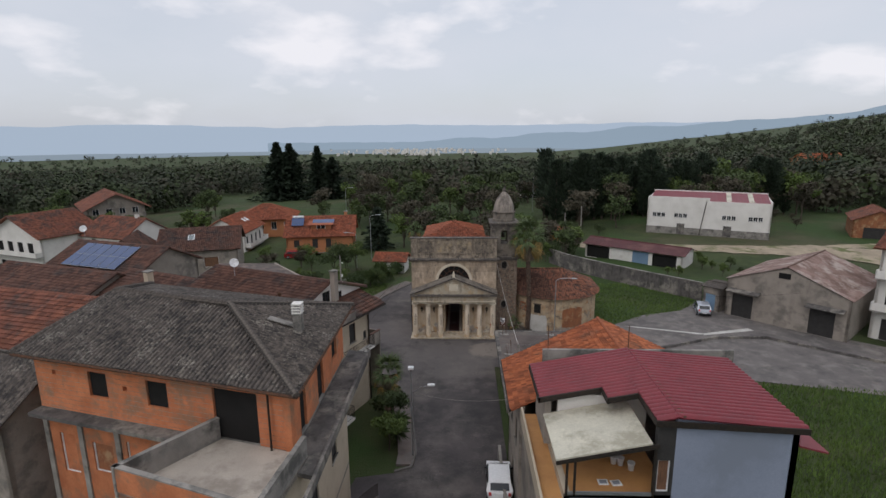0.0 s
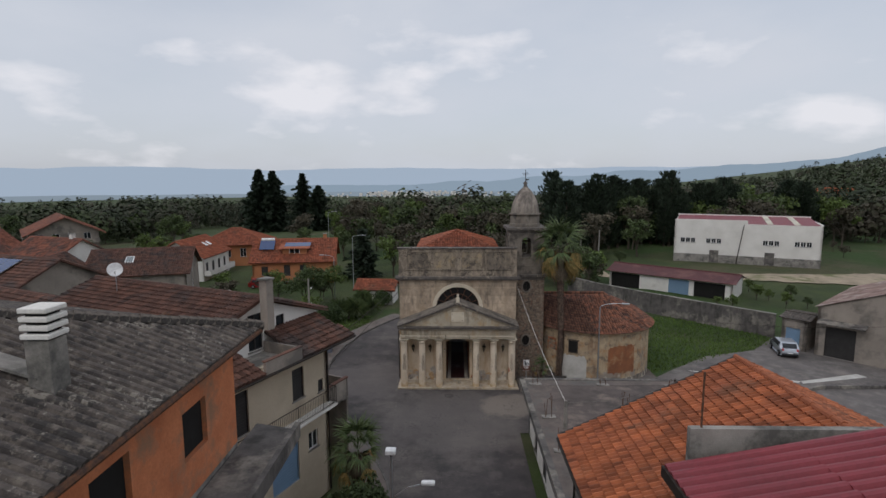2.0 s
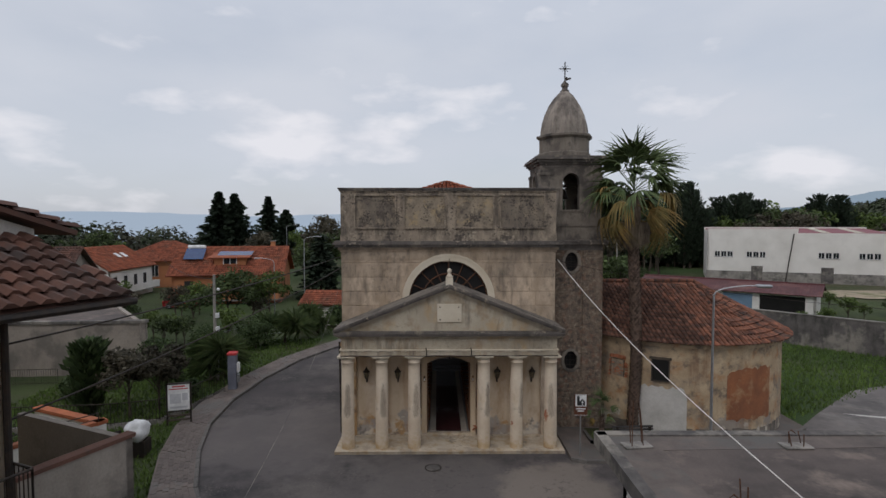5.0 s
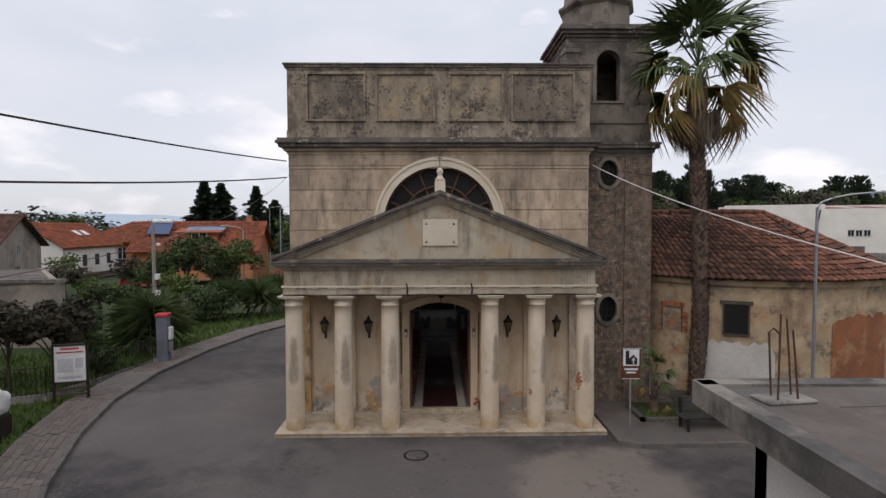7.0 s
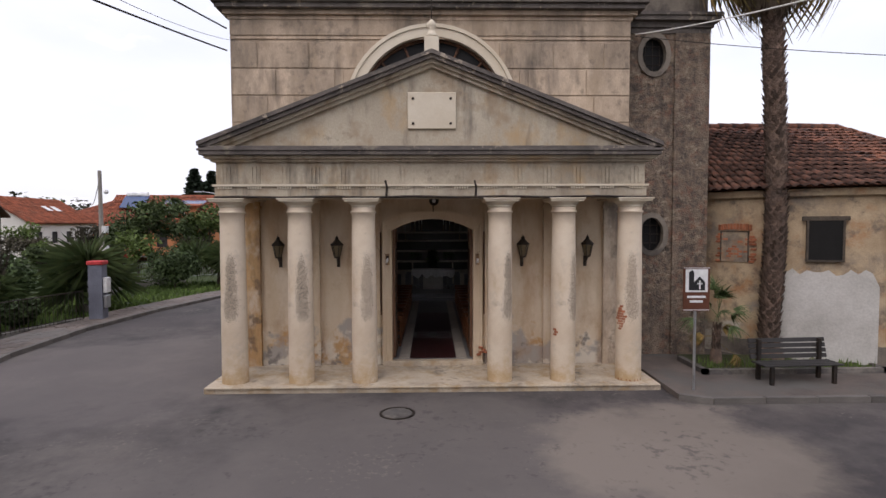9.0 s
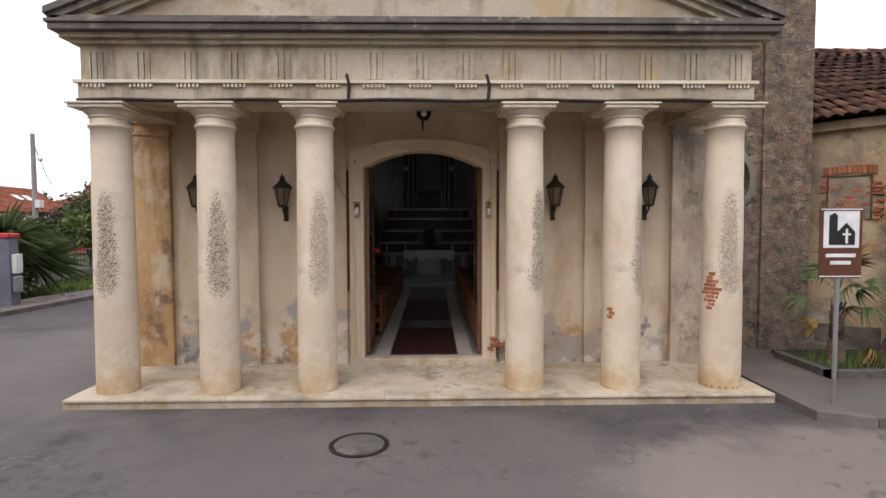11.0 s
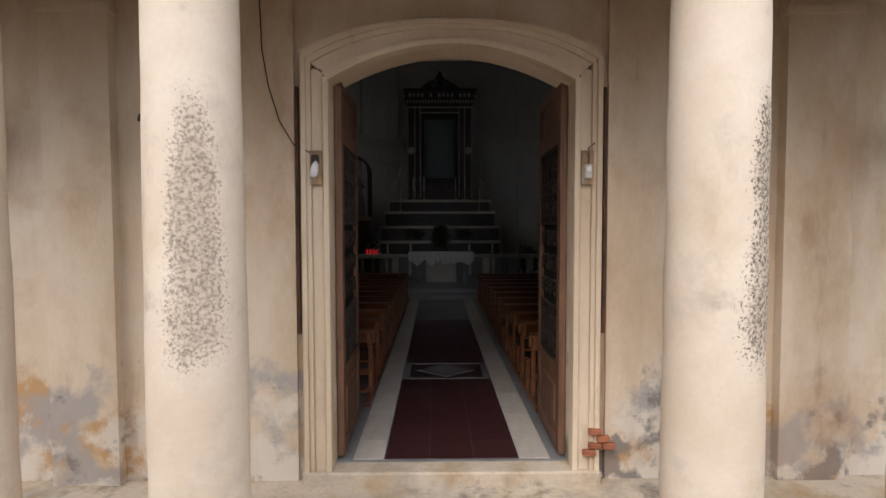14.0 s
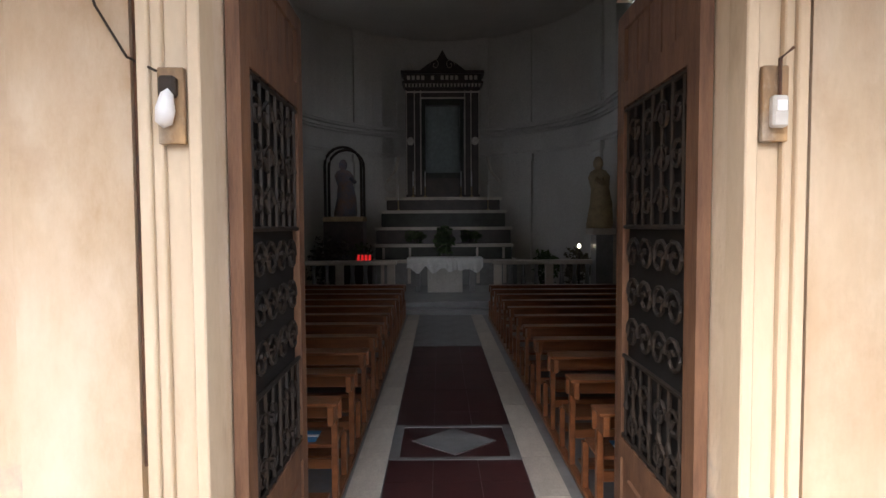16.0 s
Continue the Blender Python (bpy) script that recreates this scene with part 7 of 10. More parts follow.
for a in ((1.5, 2.6, 4.5, 6.2), (4.3, 5.4, 4.5, 6.2), (2.8, 3.9, 0.1, 2.3)):
    window(C, (3.5, 36.1), (3.5, 29.3), *a, "shutter")
wseg(C, "east_wall", (15.8, 29.3), (15.8, 36.1), 0, 7.9, M_greywall, 0.3)
part("gutter", tube(bmesh.new(), [(2.9, 29.3, 7.65), (2.9, 36.4, 7.65)], 0.07, 8), M_iron, C)

# flat-roofed building with reinforcing bars standing on it
E2 = thing("flat_roof_building", "low building with a stained flat roof and steel starter bars", "building")
ep = [(3.45, 36.6), (16.5, 36.6), (16.5, 49.6), (14.4, 52.6), (3.45, 52.7)]
part("roof_slab", prism(bmesh.new(), ep, 3.45, 3.75, "z"), M_roofslab, E2, "dark stained concrete roof slab")
rim = bmesh.new()
for p, q in zip(ep, ep[1:] + ep[:1]):
    d = (Vector(q) - Vector(p)).normalized()
    n = Vector((-d.y, d.x)) * 0.28
    o2 = Vector((d.y, -d.x)) * 0.06
    prism(rim, [tuple(Vector(p) + o2), tuple(Vector(q) + o2), tuple(Vector(q) + n), tuple(Vector(p) + n)], 3.4, 3.81, "z")
part("roof_rim", rim, M_concrete_dark, E2, "mossy concrete roof edge")
part("pale_margin", prism(bmesh.new(), [(3.73, 36.6), (5.2, 36.6), (5.0, 51.4), (14.0, 51.6), (14.2, 52.32), (3.73, 52.42)], 3.752, 3.762, "z"), M_pave, E2)
hw = [(2.3, 3.5, 0.2, 2.6), (5.5, 6.9, 0.2, 2.6), (10, 11.2, 1.0, 2.4)]
wseg(E2, "street_wall", (4.05, 51.9), (4.05, 36.6), 0, 3.45, M_whitewall, 0.3, hw)
for a in hw:
    window(E2, (4.05, 51.9), (4.05, 36.6), *a, "shutter")
wseg(E2, "north_wall", (14.0, 51.9), (4.05, 51.9), 0, 3.45, M_whitewall, 0.3, [(4, 5.2, 1, 2.4)])
window(E2, (14.0, 51.9), (4.05, 51.9), 4, 5.2, 1, 2.4, "shutter")
wseg(E2, "corner_wall", (16.1, 49.2), (14.0, 51.9), 0, 3.45, M_whitewall, 0.3)
wseg(E2, "east_wall", (16.1, 36.6), (16.1, 49.2), 0, 3.45, M_whitewall, 0.3)
for k, (x, y) in enumerate(((4.35, 51.7), (4.4, 46.6), (4.4, 42.6), (9.0, 51.6), (9.2, 47.4), (13.6, 51.4), (13.4, 46.5), (13.3, 41.5), (9.0, 42.5))):
    st = thing("starter_bars", "rusty reinforcing bars standing out of a concrete pad", "reinforcing bars", (x, y, 3.76), random.uniform(-8, 8), "bars on the flat roof")
    part("pad", box(bmesh.new(), -0.42, 0.42, -0.22, 0.22, 0, 0.06, bev=0.02), M_concrete, st)
    for q, (bx, by) in enumerate(((-0.2, -0.12), (-0.12, 0.12), (0.15, -0.12), (0.22, 0.1))):
        hgt = random.uniform(0.9, 1.5) if k in (1, 2, 4, 8, 0) else random.uniform(0.3, 0.6)
        lean = random.uniform(-0.12, 0.12)
        pts = [(bx, by, 0.03), (bx + lean * 0.5, by, hgt * 0.55), (bx + lean, by, hgt)]
        if q == 1:
            pts += [(bx + lean + 0.08, by, hgt + 0.06), (bx + lean + 0.2, by, hgt - 0.04)]
        part("bar", tube(bmesh.new(), pts, 0.016, 5), M_rust, st)
# low wall between the buildings and the street
lw = tagged(wseg(None, "boundary_wall", (2.9, 20.0), (2.9, 36.0), 0, 1.1, M_concrete, 0.2), "low grey concrete wall along the street", "wall", kind="structure")

# ---- the lot on the east side ----
M_rustroof = mat("rusted_sheet_roof", (0.3, 0.2, 0.17), (0.2, 0.13, 0.105), 0.8, scale=0.5, fine=10, bump=0.2, stain=[(0.4, 0.33, 0.29), (0.16, 0.1, 0.08)], stain_scale=0.35, stain_pos=(0.48, 0.6))
M_maroon = mat("dark_maroon_sheet", (0.1, 0.03, 0.03), (0.075, 0.025, 0.026), 0.6, scale=0.8, fine=10, bump=0.1, stain=(0.14, 0.06, 0.05), stain_scale=0.5)
def long_wall(name, pts, z0, z1, material, label, t=0.25):
    w = thing(name, label, "wall", kind="structure")
    for p, q in zip(pts, pts[1:]):
        wseg(w, "wall_panel", p, q, z0, z1, material, t)
        d = (Vector(q) - Vector(p)).normalized()
        wseg(w, "coping", (p[0] + d.y * 0.05, p[1] - d.x * 0.05), (q[0] + d.y * 0.05, q[1] - d.x * 0.05), z1, z1 + 0.08, M_concrete, t + 0.1)
    return w


long_wall("lot_wall", [(16.5, 98.5), (19.0, 93.5), (24.0, 87.0), (29.5, 80.8), (34.8, 75.2)], -0.2, 2.6, M_concrete_dark, "long grey stained concrete boundary wall")
garage = house("grey warehouse with roller doors and a low gable roof", (45.15, 69.0), -48, 13.6, 14.0, 0, 5.0, 7.7, M_greywall, M_rustroof, along="y", over=0.2, wins=[("s", 0.8, 3.3, 0.05, 3.1, "shutter"), ("s", 9.6, 12.2, 0.05, 3.2, "shutter")], sheet=True)
part("gable_window", B(-0.9, 0.4, -7.05, -6.95, 6.2, 6.9), M_darkglass, garage)
for x in (-6.6, 2.4):
    part("door_canopy", boxm(bmesh.new(), pose(x + 2.0, -7.5, 3.65, 12, 0, 0), 3.9, 1.2, 0.1), M_concrete_dark, garage)
shed2 = house("small flat store with a blue door", (35.6, 72.1), -48, 2.3, 4.0, 0, 3.3, 3.5, M_greywall, M_fibre, wins=[("s", 0.4, 1.7, 0.05, 2.3, "blue")], over=0.3, sheet=True)
wb = house("white apartment building with balconies and a red roof", (56.4, 61.3), -51, 10.0, 13.0, 0, 11.0, 13.2, M_whitewall, M_tile_red, over=0.7, wins=[("s", 1.0, 2.2, 0.1, 2.6, "shutter"), ("w", 2.0, 3.2, 4.4, 6.4, "shutter"), ("w", 8.0, 9.2, 4.4, 6.4, "shutter"), ("s", 1.0, 2.2, 4.2, 6.2, "shutter"), ("s", 5.0, 6.2, 4.2, 6.2, "shutter"), ("s", 5.0, 6.2, 8, 9.8, "shutter"), ("s", 1.2, 2.2, 8, 9.8, "shutter"), ("s", 5.0, 6.6, 0.1, 2.4, "shutter")], balc=[("s", 0, 10, 3.7), ("s", 0, 10, 7.5)])
# white hall with a red and white roof
hall = thing("white_hall", "long white industrial hall with a red banded roof", "hall", (57.0, 124.4, 1.2), -25)
hx = 12.4
holes = [(u + k * 0.93, u + k * 0.93 + 0.8, 3.8, 4.7) for u in (1.2, 5.8, 15.5, 20.6) for k in range(3)]
p, q = (-hx, -6.0), (hx, -6.0)
wseg(hall, "front_wall", p, q, 1.5, 7.7, M_whitewall, 0.3, holes)
for h2 in holes:
    window(hall, p, q, *h2, "dark")
wseg(hall, "plinth", (-hx, -6.04), (hx, -6.04), -0.5, 1.5, M_concrete, 0.34)
wseg(hall, "west_wall", (-hx, 8.0), p, -0.5, 8.0, M_whitewall)
wseg(hall, "east_wall", q, (hx, 8.0), -0.5, 8.0, M_whitewall)
wseg(hall, "back_wall", (hx, 8.0), (-hx, 8.0), -0.5, 8.6, M_whitewall)
corrugated("roof_sheet", (-hx + 0.2, 7.8, 8.35), (hx - 0.2, 7.8, 8.35), (-hx + 0.2, -5.7, 7.65), (hx - 0.2, -5.7, 7.65), 0.5, 0.05, M_redsheet, hall)
for x in (4.2, 8.6):
    part("rooflight", boxm(bmesh.new(), pose(x, 1.0, 8.08, 3.0, 0, 0), 1.0, 12.5, 0.06), M_cream_panel, hall)
part("parapet_white", B(-hx, 0.4, -6.0, -5.7, 7.7, 8.4), M_whitewall, hall)
for x in (-5.9, 3.5):
    part("door", B(x, x + 1.6, -6.09, -6.0, 0.0, 2.4), M_concrete_dark, hall)
part("downpipe", tube(bmesh.new(), [(-0.2, -6.15, 7.6), (-1.2, -6.3, 0.0)], 0.08, 6), M_iron, hall)
shed = house("long open shed with a dark maroon sheet roof", (33.6, 100.4), -39.5, 18.5, 6.0, -0.3, 2.7, 3.5, M_whitewall, M_maroon, over=0.5, wins=[("s", 0.3, 5.0, 0.0, 2.4, "void"), ("s", 9.5, 12.5, 0.0, 2.4, "blue"), ("s", 13.2, 17.5, 0.0, 2.4, "void")], sheet=True)
redshed = house("red and white painted shed with a dark red roof", (92.0, 120.0), 60, 12.0, 9.0, -0.5, 5.0, 7.2, M_redplaster, M_tile_red, over=0.4, wins=[("s", 2.0, 4.0, 0.2, 3.0, "shutter"), ("s", 6.5, 8.0, 0.2, 3.0, "dark"), ("w", 2.0, 6.0, 0.2, 3.5, "shutter")])
house("small ochre hut beside the trees", (22.5, 121.0), 8, 4.0, 4.0, -0.5, 2.4, 3.0, mat("ochre_hut_render", (0.5, 0.29, 0.09), rough=0.9), M_tile_orange, over=0.3)
house("distant white house with a grey roof", (24.0, 215.0), 20, 14, 10, -6, 1.5, 3.6, M_whitewall, M_fibre, wins=[("s", 2 + 3 * k, 3.4 + 3 * k, -2, 0, "dark") for k in range(4)])
house("distant pink house in the woods", (195.0, 300.0), 10, 26, 10, -2, 9, 12, M_orangewall, M_tile_orange, wins=[("s", 3 + 4 * k, 5 + 4 * k, 4, 6, "dark") for k in range(5)])
tline = [((19, 131), 2.5), ((25, 116), 2.5), ((34, 108.5), 3.0), ((46, 106), 2.5), ((60, 104.5), 3.0), ((72, 103), 5.5), ((84, 101), 8.0), ((98, 97), 6.0), ((125, 92), 4.0)]
tv, tf = [], []
for (p0, w0), (p1, w1) in zip(tline, tline[1:]):
    for k in range(8):
        c, w = Vector(p0).lerp(Vector(p1), k / 8), (w0 + (w1 - w0) * k / 8) * random.uniform(0.8, 1.15)
        d = (Vector(p1) - Vector(p0)).normalized()
        for sgn in (-1, 0, 1):
            x, y = c.x - d.y * w * sgn, c.y + d.x * w * sgn
            tv.append((x, y, ground_height(x, y) + 0.14))
for k in range(len(tv) // 3 - 1):
    tf += [(3 * k, 3 * k + 3, 3 * k + 4, 3 * k + 1), (3 * k + 1, 3 * k + 4, 3 * k + 5, 3 * k + 2)]
tagged(raw("dirt_track", tv, tf, M_dirt), "pale sandy track and yard round the hall", "track", kind="structure")
for pts in ([(20.5, 64.6), (21.1, 64.2), (29.0, 61.6), (29.4, 62.0)], [(29.4, 62.0), (29.2, 61.4), (36.0, 63.0), (35.6, 63.8)]):
    poly_sheet("pale_line", pts, 0.012, M_whitewash, "broad pale stripe of spilt cement on the lot")


strip("lot_kerb", [(20.0, 55.8), (30.0, 60.2), (36.0, 60.3), (44.5, 53.4), (50.0, 48.0)], 0.25, -0.1, 0.3, M_concrete_dark, "low dark kerb wall along the edge of the lot")


def car(label, loc, rz, paint):
    c = thing("car", label, "car", loc, rz)
    L, W = 3.9, 0.86
    side = [(-1.95, 0.28), (-1.98, 0.62), (-1.9, 0.92), (-1.72, 1.0), (-1.4, 1.42), (-1.2, 1.5), (0.35, 1.5), (0.62, 1.42), (1.12, 1.0), (1.72, 0.88), (1.93, 0.7), (1.95, 0.3), (1.6, 0.2), (-1.6, 0.2)]
    bm = prism(bmesh.new(), side, -W, W, "y")
    for v in bm.verts:
        if v.co.z > 1.0:
            v.co.y *= 0.84
        elif v.co.z < 0.4:
            v.co.y *= 0.96
        if abs(v.co.x) > 1.85:
            v.co.y *= 0.86
    bmesh.ops.bevel(bm, geom=bm.edges[:], offset=0.035, segments=2, affect="EDGES", profile=0.5)
    part("body", bm, paint, c, smooth=False)
    for nm, poly in (("windscreen", [(0.66, 1.39), (1.1, 1.02), (1.13, 1.03), (0.69, 1.41)]), ("rear_window", [(-1.46, 1.38), (-1.74, 1.02), (-1.77, 1.03), (-1.49, 1.4)])):
        part(nm, prism(bmesh.new(), poly, -0.62, 0.62, "y"), M_carglass, c)
    for s in (-1, 1):
        for a, b in ((-1.25, -0.35), (-0.28, 0.62)):
            bmw = prism(bmesh.new(), [(a - 0.1 if a < -1 else a, 1.05), (b + (0.3 if b > 0 else 0), 1.05), (b, 1.4), (a, 1.4)], *sorted((s * 0.735, s * 0.79)), "y")
            for v in bmw.verts:
                v.co.y += s * (0.07 if v.co.z < 1.2 else -0.02)
            part("side_window", bmw, M_carglass, c)
        for x in (-1.22, 1.2):
            w = part("wheel", lathe(bmesh.new(), [(0.3, -0.1), (0.31, -0.06), (0.31, 0.06), (0.3, 0.1), (0.2, 0.1)], 20), M_tyre, c, smooth=True)
            w.matrix_basis = pose(x, s * 0.78, 0.31, 90, 0, 0)
            part("rim", lathe(bmesh.new(), [(0.19, -0.11), (0.19, 0.11), (0.05, 0.12)], 12), M_galv, w)
        part("headlight", B(1.8, 1.93, *sorted((s * 0.45, s * 0.72)), 0.68, 0.8, bev=0.02), M_lampglass, c)
        part("tail_light", B(-1.98, -1.88, *sorted((s * 0.55, s * 0.73)), 0.75, 0.98, bev=0.02), M_signred, c)
        part("mirror", B(0.6, 0.75, *sorted((s * 0.86, s * 1.0)), 1.0, 1.12, bev=0.02), M_blackplastic, c)
    part("bumper", B(-2.02, -1.9, -0.7, 0.7, 0.3, 0.5, bev=0.03), M_blackplastic, c)
    part("number_plate", B(-2.035, -2.02, -0.25, 0.25, 0.5, 0.6), M_white, c)
    return c


car("small white hatchback parked by the kerb", (2.55, 32.6, 0.0), 88, M_carwhite)
car("silver hatchback parked on the lot", (32.6, 69.8, 0.01), 75, M_carsilver)
car("red car parked under the orange house", (-33.5, 102.4, -0.05), 10, mat("red_car_paint", (0.3, 0.02, 0.02), rough=0.3, bump=0))

# ---- street furniture ----
def lamp_post(label, loc, h, rz, arm=1.8, curve=True):
    p = thing("street_lamp", label, "street lamp", loc, rz)
    part("pole", tube(bmesh.new(), [(0, 0, 0), (0, 0, h * 0.5), (0, 0, h - 0.4)], 0.07, 8, 0.045), M_galv, p)
    part("base", lathe(bmesh.new(), [(0.14, 0), (0.14, 0.12), (0.09, 0.16)], 10), M_concrete, p)
    pts = [(0, 0, h - 0.4)] + [(arm * (1 - math.cos(radians(a))), 0, h - 0.4 + 0.45 * math.sin(radians(a))) for a in (20, 40, 60, 80)] + [(arm, 0, h + 0.05)]
    part("arm", tube(bmesh.new(), pts, 0.03, 6), M_galv, p)
    hd = part("lamp_head", box(bmesh.new(), arm - 0.1, arm + 0.55, -0.12, 0.12, h - 0.02, h + 0.1, bev=0.04), M_galv, p)
    part("lens", box(bmesh.new(), arm + 0.05, arm + 0.5, -0.09, 0.09, h - 0.05, h - 0.02, bev=0.01), M_lampglass, hd)
    return p


fl = thing("floodlight_post", "grey pole with a white floodlight on top", "street lamp", (-3.75, 36.1, 0.0))
part("pole", tube(bmesh.new(), [(0, 0, 0), (0, 0, 7.2)], 0.07, 8, 0.05), M_galv, fl)
part("floodlight", box(bmesh.new(), -0.2, 0.2, -0.3, 0.05, 7.2, 7.38, bev=0.02), M_white, fl)
part("bracket", B(-0.03, 0.03, -0.1, 0.1, 7.05, 7.22), M_iron, fl)
part("arm", tube(bmesh.new(), [(0, 0, 5.2), (0.7, -0.1, 5.75), (1.35, -0.15, 5.95)], 0.025, 6), M_galv, fl)
part("lamp_head", box(bmesh.new(), 1.2, 1.75, -0.27, -0.03, 5.9, 6.05, bev=0.04), M_white, fl)
lamp_post("curved grey street lamp beside the sacristy", (11.0, 60.2, 0.1), 7.4, -14, 1.8)
lamp_post("curved grey street lamp on the bend", (-19.3, 94, 0), 6.6, 180, 1.6)
lamp_post("tall street lamp beyond the bend", (-17.8, 101, 0), 8.8, 0, 1.6)
lamp_post("tall street lamp among trees", (-31.0, 140, -0.8), 11.0, 0, 1.6)
lamp_post("tall street lamp among trees", (22.0, 165, -2.0), 13.0, 0, 1.6)


def utility_pole(label, loc, h, boxes=True):
    p = thing("utility_pole", label, "utility pole", loc)
    part("pole", tube(bmesh.new(), [(0, 0, -0.2), (0, 0, h)], 0.13, 10, 0.09), M_concrete, p)
    if boxes:
        for z in (1.2, 2.4, 3.4):
            part("junction_box", box(bmesh.new(), 0.08, 0.3, -0.14, 0.14, z, z + 0.35, bev=0.02), M_white, p)
        part("camera_dome", lathe(bmesh.new(), [(0.0, 0), (0.1, 0.04), (0.12, 0.12), (0.08, 0.2), (0, 0.22)], 12, 0.3, 0), M_white, p).location = (0, 0, h - 1.2)
    return p


utility_pole("grey concrete pole with small white boxes", (-18.0, 75.5, 0), 6.6)
utility_pole("wooden pole with cables beyond the lot wall", (27.5, 122, 0), 7.5, False)
utility_pole("wooden pole with cables beyond the lot wall", (23.2, 119, 0), 6.5, False)
utility_pole("thin grey pole beside the flat roof", (5.1, 45.2, 3.7), 1.7, False)

# tourist sign in front of the church
sg = thing("church_sign", "brown and white pictogram sign on a grey post", "sign", (4.78, 59.35, -0.1), -2)
part("post", tube(bmesh.new(), [(0, 0, 0), (0, 0, 2.85)], 0.03, 8), M_galv, sg)
pl = part("sign_plate", box(bmesh.new(), -0.29, 0.29, -0.05, -0.03, 1.98, 2.95, bev=0.004), M_signbrown, sg)
part("white_panel", B(-0.24, 0.24, -0.058, -0.05, 2.4, 2.9), M_white, pl)
part("pictogram", prism(prism(bmesh.new(), [(-0.17, 2.44), (-0.17, 2.84), (-0.1, 2.88), (-0.06, 2.84), (-0.06, 2.62), (0.06, 2.74), (0.18, 2.62), (0.18, 2.44)], -0.064, -0.058), [(-0.14, 2.8), (-0.09, 2.84), (-0.08, 2.8)], -0.065, -0.064), M_blackplastic, pl)
part("pictogram_cross", box(box(bmesh.new(), 0.05, 0.08, -0.07, -0.064, 2.46, 2.66), 0.01, 0.12, -0.07, -0.0645, 2.57, 2.6), M_white, pl)
for z, w in ((2.27, 0.2), (2.17, 0.14)):
    part("lettering_bar", B(-w, w, -0.058, -0.05, z, z + 0.05), M_white, pl)
part("white_border", box(box(bmesh.new(), -0.28, 0.28, -0.056, -0.05, 2.0, 2.015), -0.28, 0.28, -0.056, -0.05, 2.92, 2.935), M_white, pl)
# notice board by the footway
nb2 = thing("notice_board", "white notice board with red heading in a dark frame", "notice board", (-14.75, 63.3, 0.05), 16)
for x in (-0.55, 0.55):
    part("post", B(x - 0.04, x + 0.04, -0.05, 0.05, 0, 2.15), M_iron, nb2)
part("board", B(-0.51, 0.51, -0.03, 0.03, 0.75, 2.08), M_white, nb2)
part("frame", box(box(bmesh.new(), -0.59, 0.59, -0.05, 0.05, 2.08, 2.15), -0.59, 0.59, -0.05, 0.05, 0.68, 0.75), M_iron, nb2)
for z, w, h in ((1.94, 0.3, 0.07), (1.82, 0.44, 0.05)):
    part("heading_bar", B(-w, w, -0.036, -0.03, z, z + h), M_signred, nb2)
for x0, x1, z0, z1 in ((-0.42, 0.1, 1.1, 1.6), (0.16, 0.42, 1.25, 1.62), (-0.4, 0.4, 0.85, 0.95)):
    part("map_shape", B(x0, x1, -0.035, -0.03, z0, z1), mat("faint_grey_print", (0.55, 0.55, 0.57), rough=0.6, bump=0), nb2)
part("plank", box(box(bmesh.new(), -0.5, 0.5, -0.03, 0.03, 0.2, 0.3), -0.5, 0.5, -0.03, 0.03, 0.42, 0.52), M_bark, nb2)
# grey gate pillar with a red cap
gp = thing("gate_pillar", "grey gate pillar with a red cap and letter boxes", "pillar", (-14.2, 69.0, 0.05), 10)
part("shaft", box(bmesh.new(), -0.25, 0.25, -0.25, 0.25, 0, 2.2, bev=0.01), mat("grey_blue_paint", (0.17, 0.18, 0.22)), gp)
part("cap", box(bmesh.new(), -0.29, 0.29, -0.29, 0.29, 2.2, 2.36, bev=0.03), M_signred, gp)
part("letter_box", box(bmesh.new(), 0.25, 0.4, -0.18, 0.18, 1.1, 1.7, bev=0.02), M_white, gp)
part("letter_box", box(bmesh.new(), 0.25, 0.38, -0.18, 0.18, 0.5, 1.0, bev=0.02), M_galv, gp)
# iron fence with upright bars
fence = thing("iron_fence", "dark green iron fence on a low kerb wall", "fence")
fp = [(-24.5, 62.2), (-21.0, 62.6), (-18.0, 62.9), (-15.9, 63.6), (-15.3, 65.6), (-14.6, 68.7)]
railing(fence, fp, 0.15, 1.1, M_iron, 0.16)
for p, q in zip(fp, fp[1:]):
    wseg(fence, "base_wall", p, q, -0.1, 0.2, M_concrete, 0.16)
railing(fence, [(-15.9, 71.0), (-17.8, 75.3), (-19.5, 80.0), (-17.5, 83.5), (-14.0, 86.5)], 0.3, 1.1, M_galv, 0.16)
for p, q in (((-15.9, 71.0), (-17.8, 75.3)), ((-17.8, 75.3), (-19.5, 80.0)), ((-19.5, 80.0), (-17.5, 83.5))):
    wseg(fence, "base_wall", p, q, -0.1, 0.35, M_concrete, 0.2)
railing(fence, [(-36, 69.5), (-30.5, 70.0), (-26.0, 70.4)], 0.0, 1.0, M_iron, 0.14)
